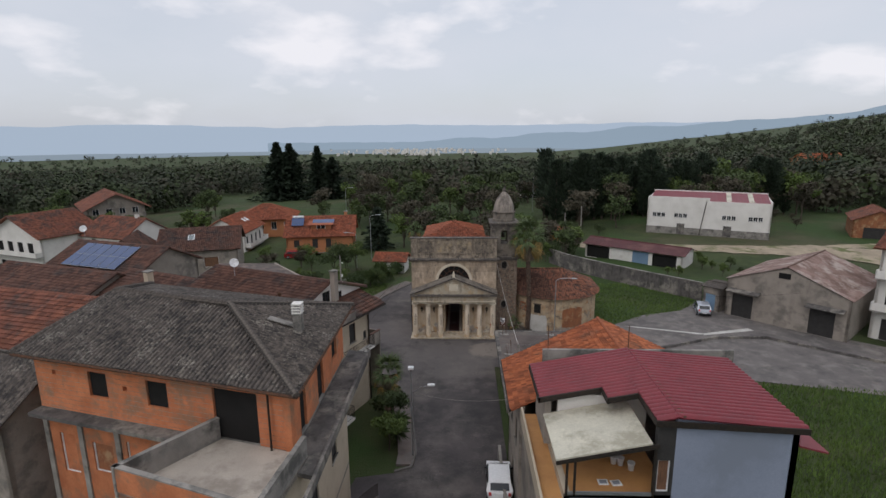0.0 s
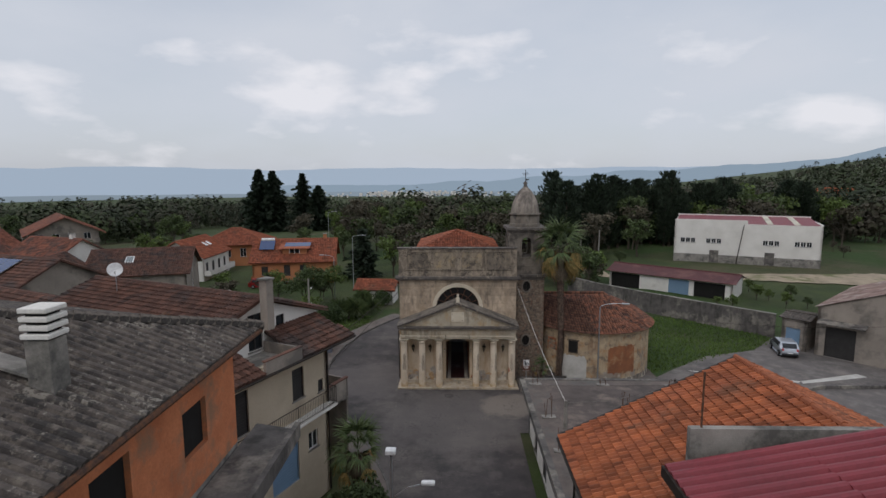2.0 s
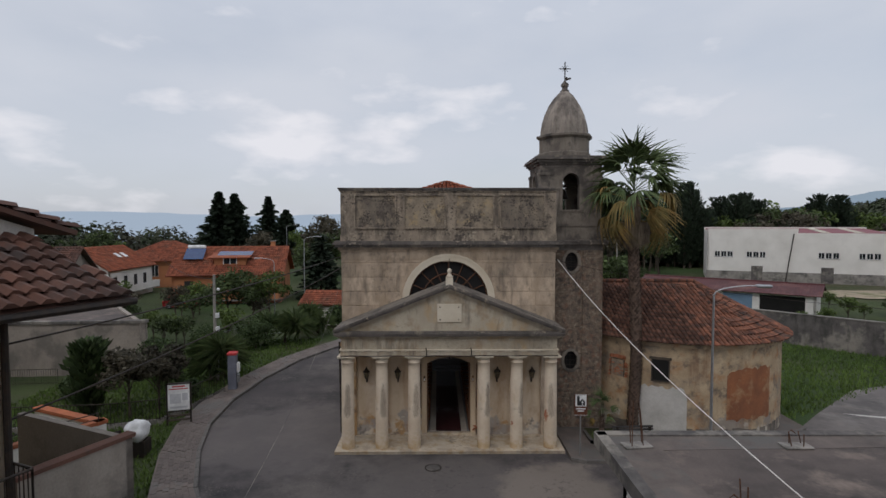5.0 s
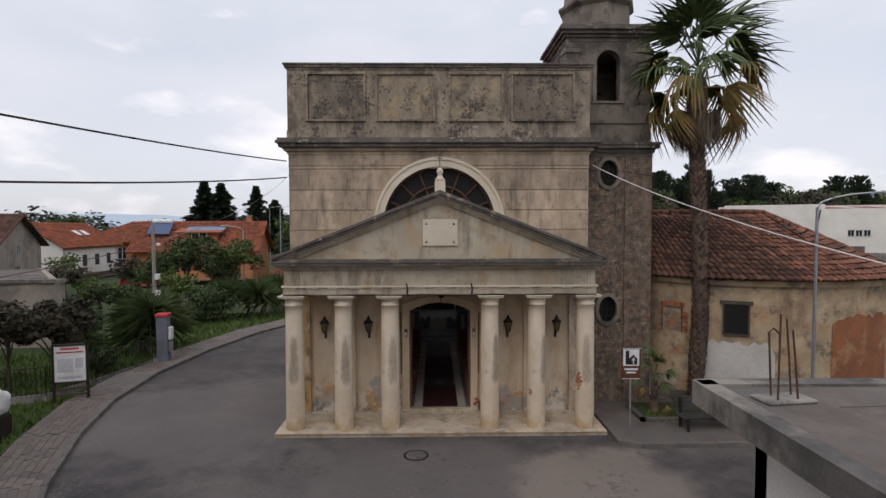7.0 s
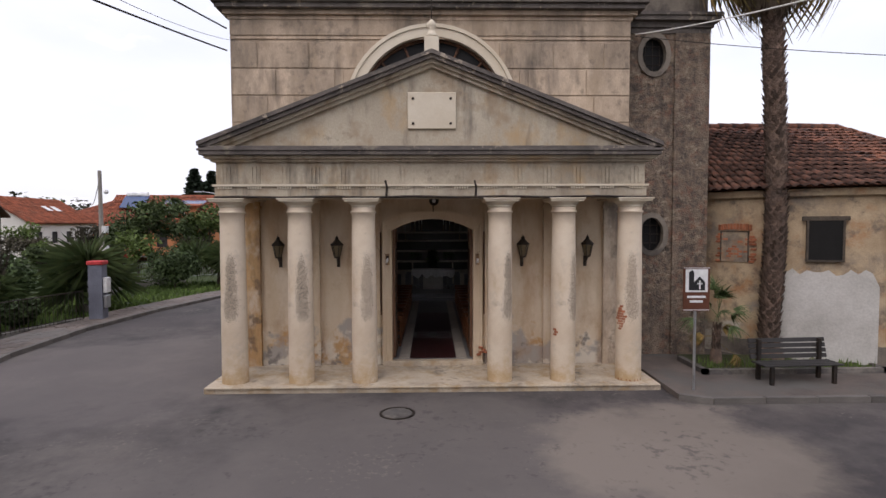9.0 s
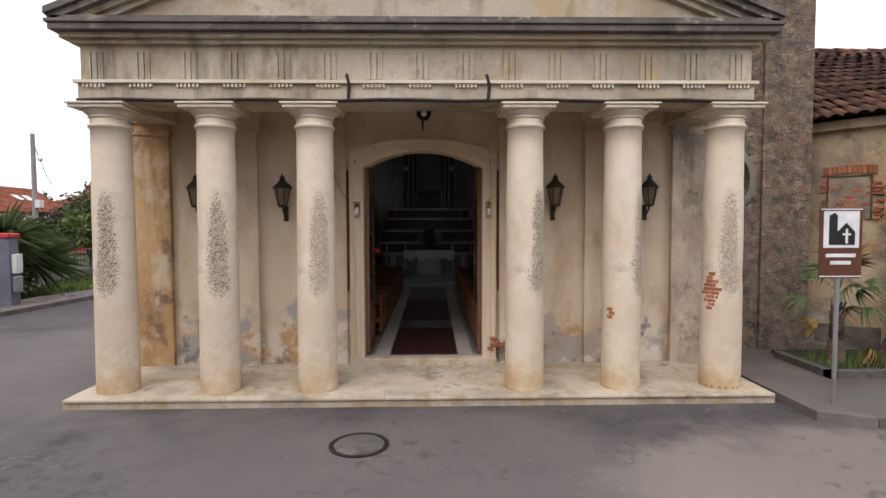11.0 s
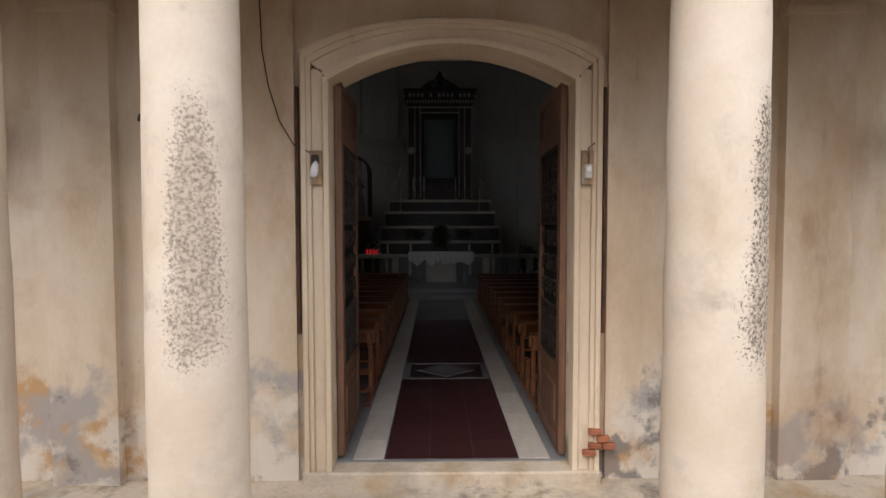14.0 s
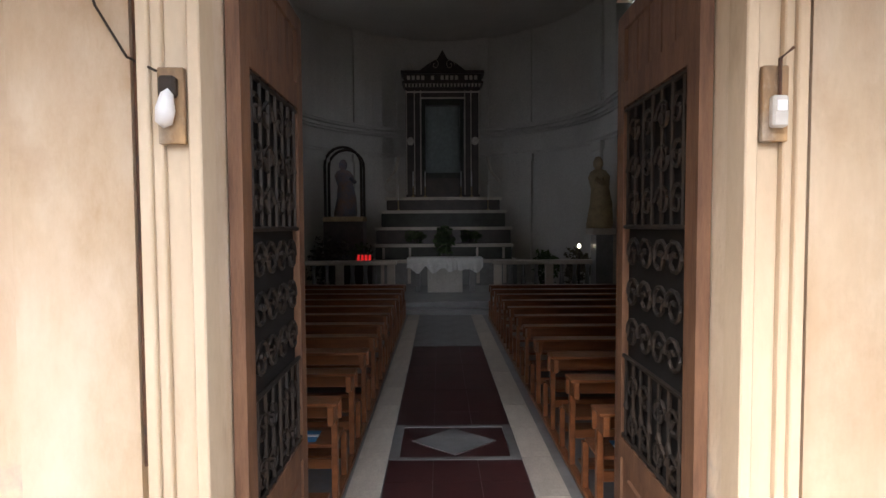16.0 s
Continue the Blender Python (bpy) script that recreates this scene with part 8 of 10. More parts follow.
# garden walls, yard building on the west side
yard = thing("yard_building", "grey plastered building with a flat dark coping", "building")
wseg(yard, "wall", (-40, 71.8), (-21.7, 72.9), -0.3, 3.5, M_greywall, 0.3)
wseg(yard, "side_wall", (-21.7, 72.9), (-30.8, 84.0), -0.3, 3.5, M_greywall, 0.3)
wseg(yard, "coping", (-40, 71.7), (-21.6, 72.8), 3.5, 3.7, M_concrete_dark, 0.45)
part("roof_slab", prism(bmesh.new(), [(-40, 72.1), (-21.9, 73.1), (-30.9, 83.8), (-40, 83.8)], 3.2, 3.4, "z"), M_roofslab, yard)
kiosk = thing("white_wall_corner", "whitewashed garden wall with a terracotta coping and rail", "wall")
wseg(kiosk, "wall", (-19.5, 53.0), (-15.5, 58.6), -0.1, 1.9, M_whitewall, 0.25)
wseg(kiosk, "coping", (-19.5, 52.9), (-15.45, 58.65), 1.9, 2.05, M_tile_orange, 0.4)
wseg(kiosk, "wall", (-15.6, 58.6), (-19.6, 60.4), -0.1, 1.9, M_whitewall, 0.25)
wseg(kiosk, "coping", (-15.5, 58.65), (-19.6, 60.5), 1.9, 2.05, M_tile_orange, 0.4)
railing(kiosk, [(-19.3, 53.3), (-15.7, 58.4)], 2.05, 0.35, M_iron, 0.9)
part("poster", boxm(bmesh.new(), pose(-15.1, 58.3, 0.9, 0, 0, 54), 0.6, 0.04, 0.75), M_white, kiosk)
part("poster_frame", boxm(bmesh.new(), pose(-15.12, 58.33, 0.85, 0, 0, 54), 0.72, 0.03, 1.5), M_iron, kiosk)
sk = thing("white_sack", "crumpled white sack beside the garden wall", "sack", (-14.9, 59.9, 1.1))
bm = bmesh.new()
bmesh.ops.create_icosphere(bm, subdivisions=3, radius=0.5)
for v in bm.verts:
    v.co *= 1 + 0.35 * noise.noise(v.co * 3.1)
    v.co.z *= 0.95
part("sack", bm, M_white, sk, smooth=True)
sb = part("stand", B(-0.4, 0.4, -0.3, 0.3, -1.15, -0.42), M_iron, sk)

# bench and planting bed by the church
pb = thing("planting_bed", "kerbed grass bed round the palm", "planting bed", kind="structure")
for p, q in (((5.6, 60.5), (10.2, 60.5)), ((10.2, 60.5), (10.2, 61.0)), ((5.6, 61.9), (5.6, 60.5))):
    wseg(pb, "edging", p, q, 0.05, 0.24, M_concrete_dark, 0.14)
part("soil", prism(bmesh.new(), [(5.75, 60.65), (10.05, 60.65), (10.05, 61.4), (8.2, 62.1), (5.75, 62.2)], 0.05, 0.2, "z"), M_grass_ground, pb)
bench = thing("park_bench", "dark slatted bench beside the palm", "bench", (7.45, 59.9, 0.12), 3)
for k in range(4):
    part("seat_slat", box(bmesh.new(), -0.95, 0.95, -0.28 + k * 0.13, -0.18 + k * 0.13, 0.42, 0.455, bev=0.006), M_shutterdark, bench)
for k in range(4):
    sl = part("back_slat", box(bmesh.new(), -0.95, 0.95, -0.02, 0.02, -0.05, 0.05, bev=0.006), M_shutterdark, bench)
    sl.matrix_basis = pose(0, 0.26 + 0.03 * k, 0.54 + 0.12 * k, -14, 0, 0)
for x in (-0.75, 0.75):
    part("leg", box(box(bmesh.new(), x - 0.04, x + 0.04, -0.27, -0.2, 0, 0.43), x - 0.04, x + 0.04, 0.2, 0.28, 0, 0.95), M_iron, bench)
mh = thing("manhole_cover", "round iron manhole cover in the street", "manhole cover", (-1.7, 58.4, 0.008), kind="structure")
part("ring", lathe(bmesh.new(), [(0.36, 0), (0.36, 0.008), (0.31, 0.009), (0.31, 0.0)], 28), M_iron, mh)
part("lid", lathe(bmesh.new(), [(0.3, 0.0), (0.3, 0.007), (0.0, 0.008)], 28), M_concrete_dark, mh)
drn = tagged(part("drain_grate", B(-8.9, -8.2, 52.3, 53.2, 0.004, 0.012), M_iron), "dark drain grate at the kerb", "drain", kind="structure")


# overhead cables
def cable(p, q, sag, label, material=None, r=0.02):
    p, q = Vector(p), Vector(q)
    pts = [p.lerp(q, i / 24) - Vector((0, 0, sag * 4 * (i / 24) * (1 - i / 24))) for i in range(25)]
    return tagged(part("cable", tube(bmesh.new(), pts, r, 5), material or M_iron), label, "cable")


cable((-6.15, 61.6, 8.75), (-9.0, 45.3, 8.2), 0.15, "black overhead cable to the church corner")
cable((-6.15, 61.6, 8.2), (-8.9, 45.2, 6.9), 0.2, "thin black overhead cable to the cream house")
cable((-5.9, 61.5, 8.4), (-3.75, 36.1, 6.9), 1.5, "pale twisted cable from the church to a lamp post", M_concrete_dark, 0.005)
cable((4.2, 61.5, 8.6), (5.1, 45.2, 5.3), 0.4, "pale twisted cable from the church to the pole", M_whitewall, 0.013)
cable((5.1, 45.2, 5.3), (8.5, 36.5, 10.2), 0.3, "thin grey cable above the flat roof", M_concrete, 0.007)
cable((4.2, 61.5, 8.55), (34, 52, 8.2), 1.6, "dark cable across the lot", M_iron, 0.01)
cable((-3.7, 36.1, 5.3), (3.4, 33.0, 6.5), 0.4, "thin cable across the street", M_concrete, 0.012)
cable((-18, 75.5, 6.3), (-36, 103, 6.0), 0.6, "thin overhead cable between pole and houses")

# wall lanterns and fittings in the porch
for x in (-3.92, -2.43, 2.32, 3.98):
    l = thing("wall_lantern", "dark iron lantern on a wall bracket", "lantern", (CX + x, CY, 0), 0, "lanterns in the porch")
    part("bracket", tube(bmesh.new(), [(0, 0, 2.85), (0, -0.12, 2.8), (0, -0.26, 2.9), (0, -0.28, 3.0)], 0.022, 6), M_iron, l)
    part("wall_plate", B(-0.05, 0.05, -0.03, 0.0, 2.65, 3.0), M_iron, l)
    cage = part("glass_body", lathe(bmesh.new(), [(0.09, 3.0), (0.17, 3.36)], 6, 0, -0.28), M_lampglass, l)
    part("roof", lathe(bmesh.new(), [(0.22, 3.36), (0.2, 3.4), (0.08, 3.52), (0.05, 3.56), (0.06, 3.6), (0.02, 3.64), (0.0, 3.7)], 6, 0, -0.28), M_iron, l)
    cg = bmesh.new()
    lathe(cg, [(0.1, 2.96), (0.1, 3.0), (0.03, 2.94)], 6, 0, -0.28)
    part("base_cup", cg, M_iron, l)
    for k in range(6):
        a = math.pi / 3 * k
        part("cage_bar", tube(bmesh.new(), [(0.095 * math.cos(a), -0.28 + 0.095 * math.sin(a), 3.0), (0.175 * math.cos(a), -0.28 + 0.175 * math.sin(a), 3.37)], 0.012, 4), M_iron, l)
    l.matrix_basis = l.matrix_basis @ pose(0, 0, 3.1) @ Matrix.Diagonal((0.8, 0.8, 0.8, 1)) @ pose(0, 0, -3.15)
sp = thing("horn_speaker", "grey horn loudspeaker under the porch beam", "loudspeaker", (CX + 0.02, CY - 1.1, 4.35))
part("bracket", tube(bmesh.new(), [(0, 0, 0.32), (0, 0, -0.25)], 0.015, 5), M_iron, sp)
hn = part("horn", lathe(bmesh.new(), [(0.05, 0.0), (0.06, 0.12), (0.105, 0.22), (0.115, 0.23), (0.09, 0.22), (0.04, 0.1)], 18), M_iron, sp, smooth=True)
hn.matrix_basis = pose(0.02, 0.1, 0, 90, 0, 0)
part("driver", lathe(bmesh.new(), [(0.04, 0), (0.045, 0.02), (0.0, 0.03)], 12), M_white, sp).matrix_basis = pose(0.02, -0.08, 0, 90, 0, 0)

# ---- vegetation ----
def fan_leaf(material_green, seed, dry=False):
    """One fan leaf: stalk and a spread of narrow folded blades with drooping tips."""
    rnd = random.Random(seed)
    vs, fs = [], []
    st = 0.95
    for k in range(4):
        x0, x1 = st * k / 4, st * (k + 1) / 4
        n = len(vs)
        vs += [(x0, -0.025, 0.02), (x0, 0.025, 0.02), (x1, 0.02, 0.02), (x1, -0.02, 0.02)]
        fs.append((n, n + 1, n + 2, n + 3))
    blades = 17
    for i in range(blades):
        a = radians(-68 + 136 * i / (blades - 1))
        L = (0.72 + 0.4 * math.cos(a)) * rnd.uniform(0.8, 1.12)
        d = Vector((math.cos(a), math.sin(a), 0))
        s = Vector((-d.y, d.x, 0)) * 0.036
        p0 = Vector((st, 0, 0.02))
        droop = rnd.uniform(0.9, 1.3) if dry else rnd.uniform(0.3, 0.95)
        n = len(vs)
        for t, w in ((0.05, 0.5), (0.4, 1.2), (0.68, 0.7), (1.0, 0.08)):
            fold = -0.35 * abs(math.sin(a)) * t * L
            c = p0 + d * L * t * (1 - 0.3 * t * droop) + Vector((0, 0, -droop * max(0.0, t - 0.35) ** 1.6 * 1.5 * L + fold))
            lift = Vector((0, 0, 0.03))
            vs += [c - s * w, c + lift * w, c + s * w]
        for j in range(3):
            b = n + 3 * j
            fs += [(b, b + 3, b + 4, b + 1), (b + 1, b + 4, b + 5, b + 2)]
    me = bpy.data.meshes.new("leaf")
    me.from_pydata([tuple(v) for v in vs], [], fs)
    me.materials.append(material_green)
    return me


def fan_palm(label, loc, h, crown, n_green, n_dry, skirt=0.0, trunk_r=0.24, scale=1.0):
    p = thing("palm_tree", label, "palm tree", loc)
    rnd = random.Random(int(h * 10))
    bm = bmesh.new()
    prof = [(trunk_r * 1.7, -0.1), (trunk_r * 1.35, 0.25)]
    z = 0.4
    while z < h:
        prof += [(trunk_r * 0.97, z)]
        z += 0.3
    lathe(bm, prof, 14)
    for v in bm.verts:
        v.co.x += 0.12 * math.sin(v.co.z * 0.45) * min(1, v.co.z / 3)
    part("trunk", bm, M_trunk, p, "ringed grey palm trunk", smooth=False)
    tx = 0.12 * math.sin(h * 0.45)
    vs, fs = [], []
    for k in range(int(h / 0.11)):
        z = 0.15 + 0.11 * k
        bend = 0.12 * math.sin(z * 0.45) * min(1, z / 3)
        for j in range(8):
            a = (j + 0.5 * (k % 2)) * math.pi / 4 + rnd.uniform(-0.12, 0.12)
            wd, up, out = 0.34 + rnd.uniform(-0.08, 0.04), rnd.uniform(0.08, 0.15), trunk_r * rnd.uniform(1.1, 1.32)
            q = len(vs)
            for aa, zz, rr in ((a - wd, z, 0.95), (a + wd, z, 0.95), (a, z - 0.06, 0.98)):
                vs.append((bend + trunk_r * rr * math.cos(aa), trunk_r * rr * math.sin(aa), zz))
            for aa in (a - wd * 0.45, a + wd * 0.45):
                vs.append((bend + out * math.cos(aa), out * math.sin(aa), z + up))
            fs += [(q, q + 2, q + 3), (q + 2, q + 1, q + 4), (q + 2, q + 4, q + 3), (q, q + 3, q + 4, q + 1)]
    tagged(raw("boot_texture", vs, fs, M_trunk, p), kind="stuff")
    g, d = fan_leaf(M_palmleaf, 1), fan_leaf(M_palmdry, 2, True)
    for i in range(n_green):
        el = 88 - 100 * (i / n_green) ** 0.9 + rnd.uniform(-16, 16)
        ob = new("leaf", g)
        ob.parent = p
        ob.matrix_basis = pose(tx, 0, h + 0.1 + 0.4 * (1 - i / n_green), 0, -el, i * 137.5 + rnd.uniform(-12, 12)) @ pose(0, 0, 0, rnd.uniform(-35, 35), 0, 0) @ Matrix.Diagonal((scale * rnd.uniform(0.75, 1.15),) * 3 + (1,))
    for i in range(n_dry):
        el = 4 - 44 * i / n_dry + rnd.uniform(-12, 12)
        ob = new("dry_leaf", d)
        ob.parent = p
        ob.matrix_basis = pose(tx, 0, h - 0.05 - 0.5 * i / n_dry, 0, -el, i * 137.5 + 40) @ pose(0, 0, 0, rnd.uniform(-60, 60), 0, 0) @ Matrix.Diagonal((scale * rnd.uniform(0.75, 1.0),) * 3 + (1,))
    if skirt:
        vs, fs = [], []
        for i in range(1500):
            low = rnd.random() < 0.7
            a, zt = rnd.uniform(0, 2 * math.pi), h - skirt * (rnd.uniform(0.46, 0.7) if low else rnd.uniform(0.0, 0.4))
            L = rnd.uniform(0.5, 0.95)
            r0 = trunk_r + (rnd.uniform(0.15, 0.52) if low else rnd.uniform(0.0, 0.08))
            r1 = r0 + rnd.uniform(-0.12, 0.14)
            w = rnd.uniform(0.02, 0.05)
            n = len(vs)
            ca, sa = math.cos(a), math.sin(a)
            vs += [(tx + r0 * ca - w * sa, r0 * sa + w * ca, zt), (tx + r0 * ca + w * sa, r0 * sa - w * ca, zt), (tx + r1 * ca, r1 * sa, zt - L)]
            fs.append((n, n + 1, n + 2))
        tagged(raw("dead_leaf_skirt", vs, fs, M_palmdead, p, "hanging brown skirt of dead leaves"), kind="stuff")
    return p


fan_palm("tall fan palm with yellowing lower leaves and a dead skirt", (7.98, 61.75, 0.15), 11.45, 2.4, 30, 12, 2.6, 0.245, 1.42)
fan_palm("small fan palm growing beside the church tower", (6.35, 61.35, 0.2), 0.9, 0.8, 11, 3, 0, 0.1, 0.5)
fan_palm("bushy garden palm in front of the cream house", (-6.6, 43.2, 0.1), 3.0, 1.4, 26, 6, 0.4, 0.2, 0.95)
fan_palm("fan palm in the garden behind the church", (-9.5, 104, -0.2), 5.0, 1.4, 22, 10, 0.8, 0.2, 1.0)


def spiky_bush(label, loc, r, n, material=None):
    """A yucca-like clump of sword leaves."""
    t = thing("bush", label, "bush", loc)
    rnd = random.Random(int(r * 100))
    for s in range(4):
        vs, fs = [], []
        cx, cy, cz = rnd.uniform(-r, r) * 0.6, rnd.uniform(-r, r) * 0.6, rnd.uniform(0.4, 1.0) * r
        for i in range(n):
            d = Vector((rnd.gauss(0, 1), rnd.gauss(0, 1), rnd.gauss(0.5, 0.7))).normalized()
            sd = d.cross(Vector((0, 0, 1))).normalized() * 0.035
            L = rnd.uniform(0.6, 0.95) * r
            c = Vector((cx, cy, cz))
            k = len(vs)
            vs += [c - sd, c + sd, c + d * L * 0.6 + sd, c + d * L + Vector((0, 0, -0.15 * L)), c + d * L * 0.6 - sd]
            fs.append((k, k + 1, k + 2, k + 3, k + 4))
        raw("sword_leaves", [tuple(v) for v in vs], fs, material or M_palmleaf, t)
    part("stem", tube(bmesh.new(), [(0, 0, -0.1), (0.1, 0, r * 0.6)], 0.12, 7, 0.08), M_bark, t)
    return t


spiky_bush("spiky green yucca on the planted corner", (-5.6, 38.6, 0.1), 1.4, 90)
spiky_bush("spiky green yucca in the garden", (-16.6, 71.4, 0.1), 2.1, 170)
spiky_bush("dark spiky fan palm clump beside the footway", (-14.9, 82.5, 0.1), 2.0, 200)
spiky_bush("dark spiky fan palm clump beside the footway", (-12.9, 86.5, 0.1), 1.8, 180)
spiky_bush("spiky green yucca in the garden", (-18.6, 69.8, 0.1), 1.3, 90)


def make_tree(label, loc, h, r, leaf, seed, n=1500, size=0.22, trunk=0.16, bare=0.35, kind="tree"):
    """Tapered trunk, forked limbs and a crown of leaf clumps with gaps."""
    t = thing(kind, label, kind, loc, (seed * 47) % 360)
    rnd = random.Random(seed)
    bm = bmesh.new()
    tube(bm, [(0, 0, -0.3), (0.03 * h, 0, h * bare), (0.02 * h, 0.03 * h, h * 0.75)], trunk, 8, trunk * 0.35)
    part("trunk", bm, M_bark, t)
    lb = bmesh.new()
    tips = []
    for k in range(9):
        a = k * 2.4 + rnd.uniform(-0.4, 0.4)
        z0 = h * rnd.uniform(bare * 0.8, 0.62)
        tip = Vector((math.cos(a) * r * rnd.uniform(0.4, 0.85), math.sin(a) * r * rnd.uniform(0.4, 0.85), h * rnd.uniform(0.55, 0.97)))
        tips.append(tip)
        tube(lb, [(0.02 * h, 0, z0), tuple(tip.lerp(Vector((0, 0, z0)), 0.5) + Vector((0, 0, 0.05 * h))), tuple(tip)], trunk * 0.42, 5, 0.02)
    part("branchwork", lb, M_bark, t)
    vs, fs = [], []
    for tip in tips + [Vector((0, 0, h * 0.9)), Vector((0, 0, h * 0.7))]:
        k = rnd.uniform(0.4, 0.6)
        v2, f2 = leaf_cloud(rnd, tip, (r * k, r * k, r * k * 0.75), n // 11, size)
        o = len(vs)
        vs += v2
        fs += [tuple(o + i for i in f) for f in f2]
    tagged(raw("crown", [tuple(v) for v in vs], fs, leaf, t), kind="stuff")
    return t


def make_conifer(label, loc, h, r, seed, n=1600, leaf=None, low=0.12, col=False, ragged=0.0):
    t = thing("conifer", label, "conifer", loc, seed * 31)
    rnd = random.Random(seed)
    part("trunk", tube(bmesh.new(), [(0, 0, -0.3), (0, 0, h * 0.96)], 0.02 * h + 0.05, 7, 0.03), M_bark, t)
    vs, fs = [], []
    layers = int(h / (0.4 if col else 0.55 + 0.25 * ragged))
    for k in range(layers):
        f = k / layers
        z = h * (low + (1 - low) * f)
        rr = r * ((1 - f) ** 0.8 if not col else math.sin(math.pi * min(1, 0.12 + 0.88 * (1 - f))) ** 0.6) * rnd.uniform(0.75 - 0.5 * ragged, 1.15) + 0.12
        arms = 7
        for a in range(arms):
            ang = a * 2 * math.pi / arms + k * 1.3 + rnd.uniform(-0.3, 0.3)
            reach = rr * rnd.uniform(0.6 - 0.5 * ragged, 1.1 + 0.3 * ragged)
            for q in range(max(2, n // (layers * arms))):
                u = rnd.random() ** 0.6
                c = Vector((math.cos(ang) * reach * u, math.sin(ang) * reach * u, z - 0.18 * reach * u + rnd.uniform(-0.15, 0.15)))
                c += Vector((rnd.gauss(0, 0.16), rnd.gauss(0, 0.16), rnd.gauss(0, 0.07 + 0.3 * ragged))) * (0.5 + reach * 0.2)
                d = Vector((math.cos(ang), math.sin(ang), rnd.uniform(-0.4, 0.3) if not col else 1.2)).normalized()
                s = d.cross(Vector((rnd.gauss(0, 1), rnd.gauss(0, 1), 1))).normalized()
                sz = (0.3 + 0.05 * r) * rnd.uniform(0.6, 1.2)
                i0 = len(vs)
                vs += [c - d * sz, c + s * sz * 0.4, c + d * sz, c - s * sz * 0.4]
                fs.append((i0, i0 + 1, i0 + 2, i0 + 3))
    tagged(raw("foliage", [tuple(v) for v in vs], fs, leaf or M_pine, t), kind="stuff")
    return t


make_conifer("broad dark cedar standing above the houses", (-74.5, 214, -5.5), 27.0, 11.5, 3, 14000, low=0.04, ragged=0.25)
make_conifer("dark cedar grown into a larger one", (-70.0, 216, -5.5), 26.5, 10.5, 5, 12000, low=0.04, ragged=0.25)
make_conifer("tall dark cedar with a thin spreading top", (-58.5, 215, -5.5), 25.5, 9.0, 6, 9000, low=0.06, ragged=0.35)
make_conifer("lower broad cedar beside a taller one", (-52.5, 215, -5.5), 21, 10.5, 8, 10000, low=0.05, ragged=0.3)
make_conifer("dark green spruce behind the street hut", (-18.0, 111, -0.3), 9.5, 4.0, 9, 3500, low=0.05)
make_conifer("slim green cypress by the garden wall", (-20.3, 64.8, 0), 4.3, 0.95, 12, 2600, M_hedge, 0.05, True)
make_tree("small reddish garden tree in leaf", (-18.0, 64.6, 0.0), 3.6, 1.5, M_leaf_brown, 21, 3000, 0.11, 0.08, 0.3)
make_tree("small reddish garden tree in leaf", (-17.0, 65.6, 0.0), 3.3, 1.3, M_leaf_brown, 22, 2600, 0.11, 0.08, 0.3)
make_tree("leafy shrub on the planted corner", (-5.7, 36.9, 0.1), 2.6, 1.3, M_leaf_bright, 23, 2600, 0.12, 0.07, 0.2)
make_tree("leafy shrub on the planted corner", (-6.0, 40.6, 0.1), 2.8, 1.5, M_leaf, 24, 2600, 0.13, 0.08, 0.2)
make_tree("green tree in front of the orange house", (-21.8, 87.5, 0), 5.6, 2.7, M_leaf, 25, 3600, 0.15, 0.12, 0.25)
make_tree("thin spring tree near the orange house", (-18.8, 91, 0), 5.4, 2.2, M_leaf_bright, 26, 2000, 0.15, 0.1, 0.25)
for k, (x, y, r, h) in enumerate(((-16.8, 80.6, 1.9, 2.6), (-11.6, 90.2, 1.5, 2.3), (-21.0, 73.0, 1.5, 2.4), (-19.0, 77.0, 1.6, 2.6), (-23.0, 68.0, 1.0, 1.4), (-16.4, 67.5, 0.9, 1.2))):
    b2 = thing("bush", "rounded dark green garden bush", "bush", (x, y, 0), k * 40, "bushes along the footway")
    rnd = random.Random(60 + k)
    v2, f2 = leaf_cloud(rnd, (0, 0, h * 0.5), (r, r, h * 0.55), 3200, 0.1)
    tagged(raw("leaves", [tuple(v) for v in v2], f2, M_hedge, b2), kind="stuff")
    part("stem", tube(bmesh.new(), [(0, 0, -0.1), (0, 0, h * 0.6)], 0.08, 6, 0.03), M_bark, b2)

# woods: a few model trees, copied
models = [make_tree("broadleaf tree of the wood behind the village", (0, 0, -200), 9.0, 3.6, m, s, 900, 0.34, 0.22, 0.25) for m, s in ((M_leaf, 31), (M_leaf_bright, 32), (M_leaf_brown, 33), (M_leaf, 34), (M_leaf_brown, 35))]
pine_models = [make_conifer("dark cypress in the belt behind the hall", (0, 0, -200), 14.0, 2.9, s, 2200, None, 0.06, True) for s in (41, 42, 43)]
rw = random.Random(77)


def plant(model, x, y, s, dz=0.0):
    z = ground_height(x, y)
    return copy_thing(model, pose(x, y, z + dz, 0, 0, rw.uniform(0, 360)) @ Matrix.Diagonal((s, s, s * rw.uniform(0.85, 1.15), 1)))


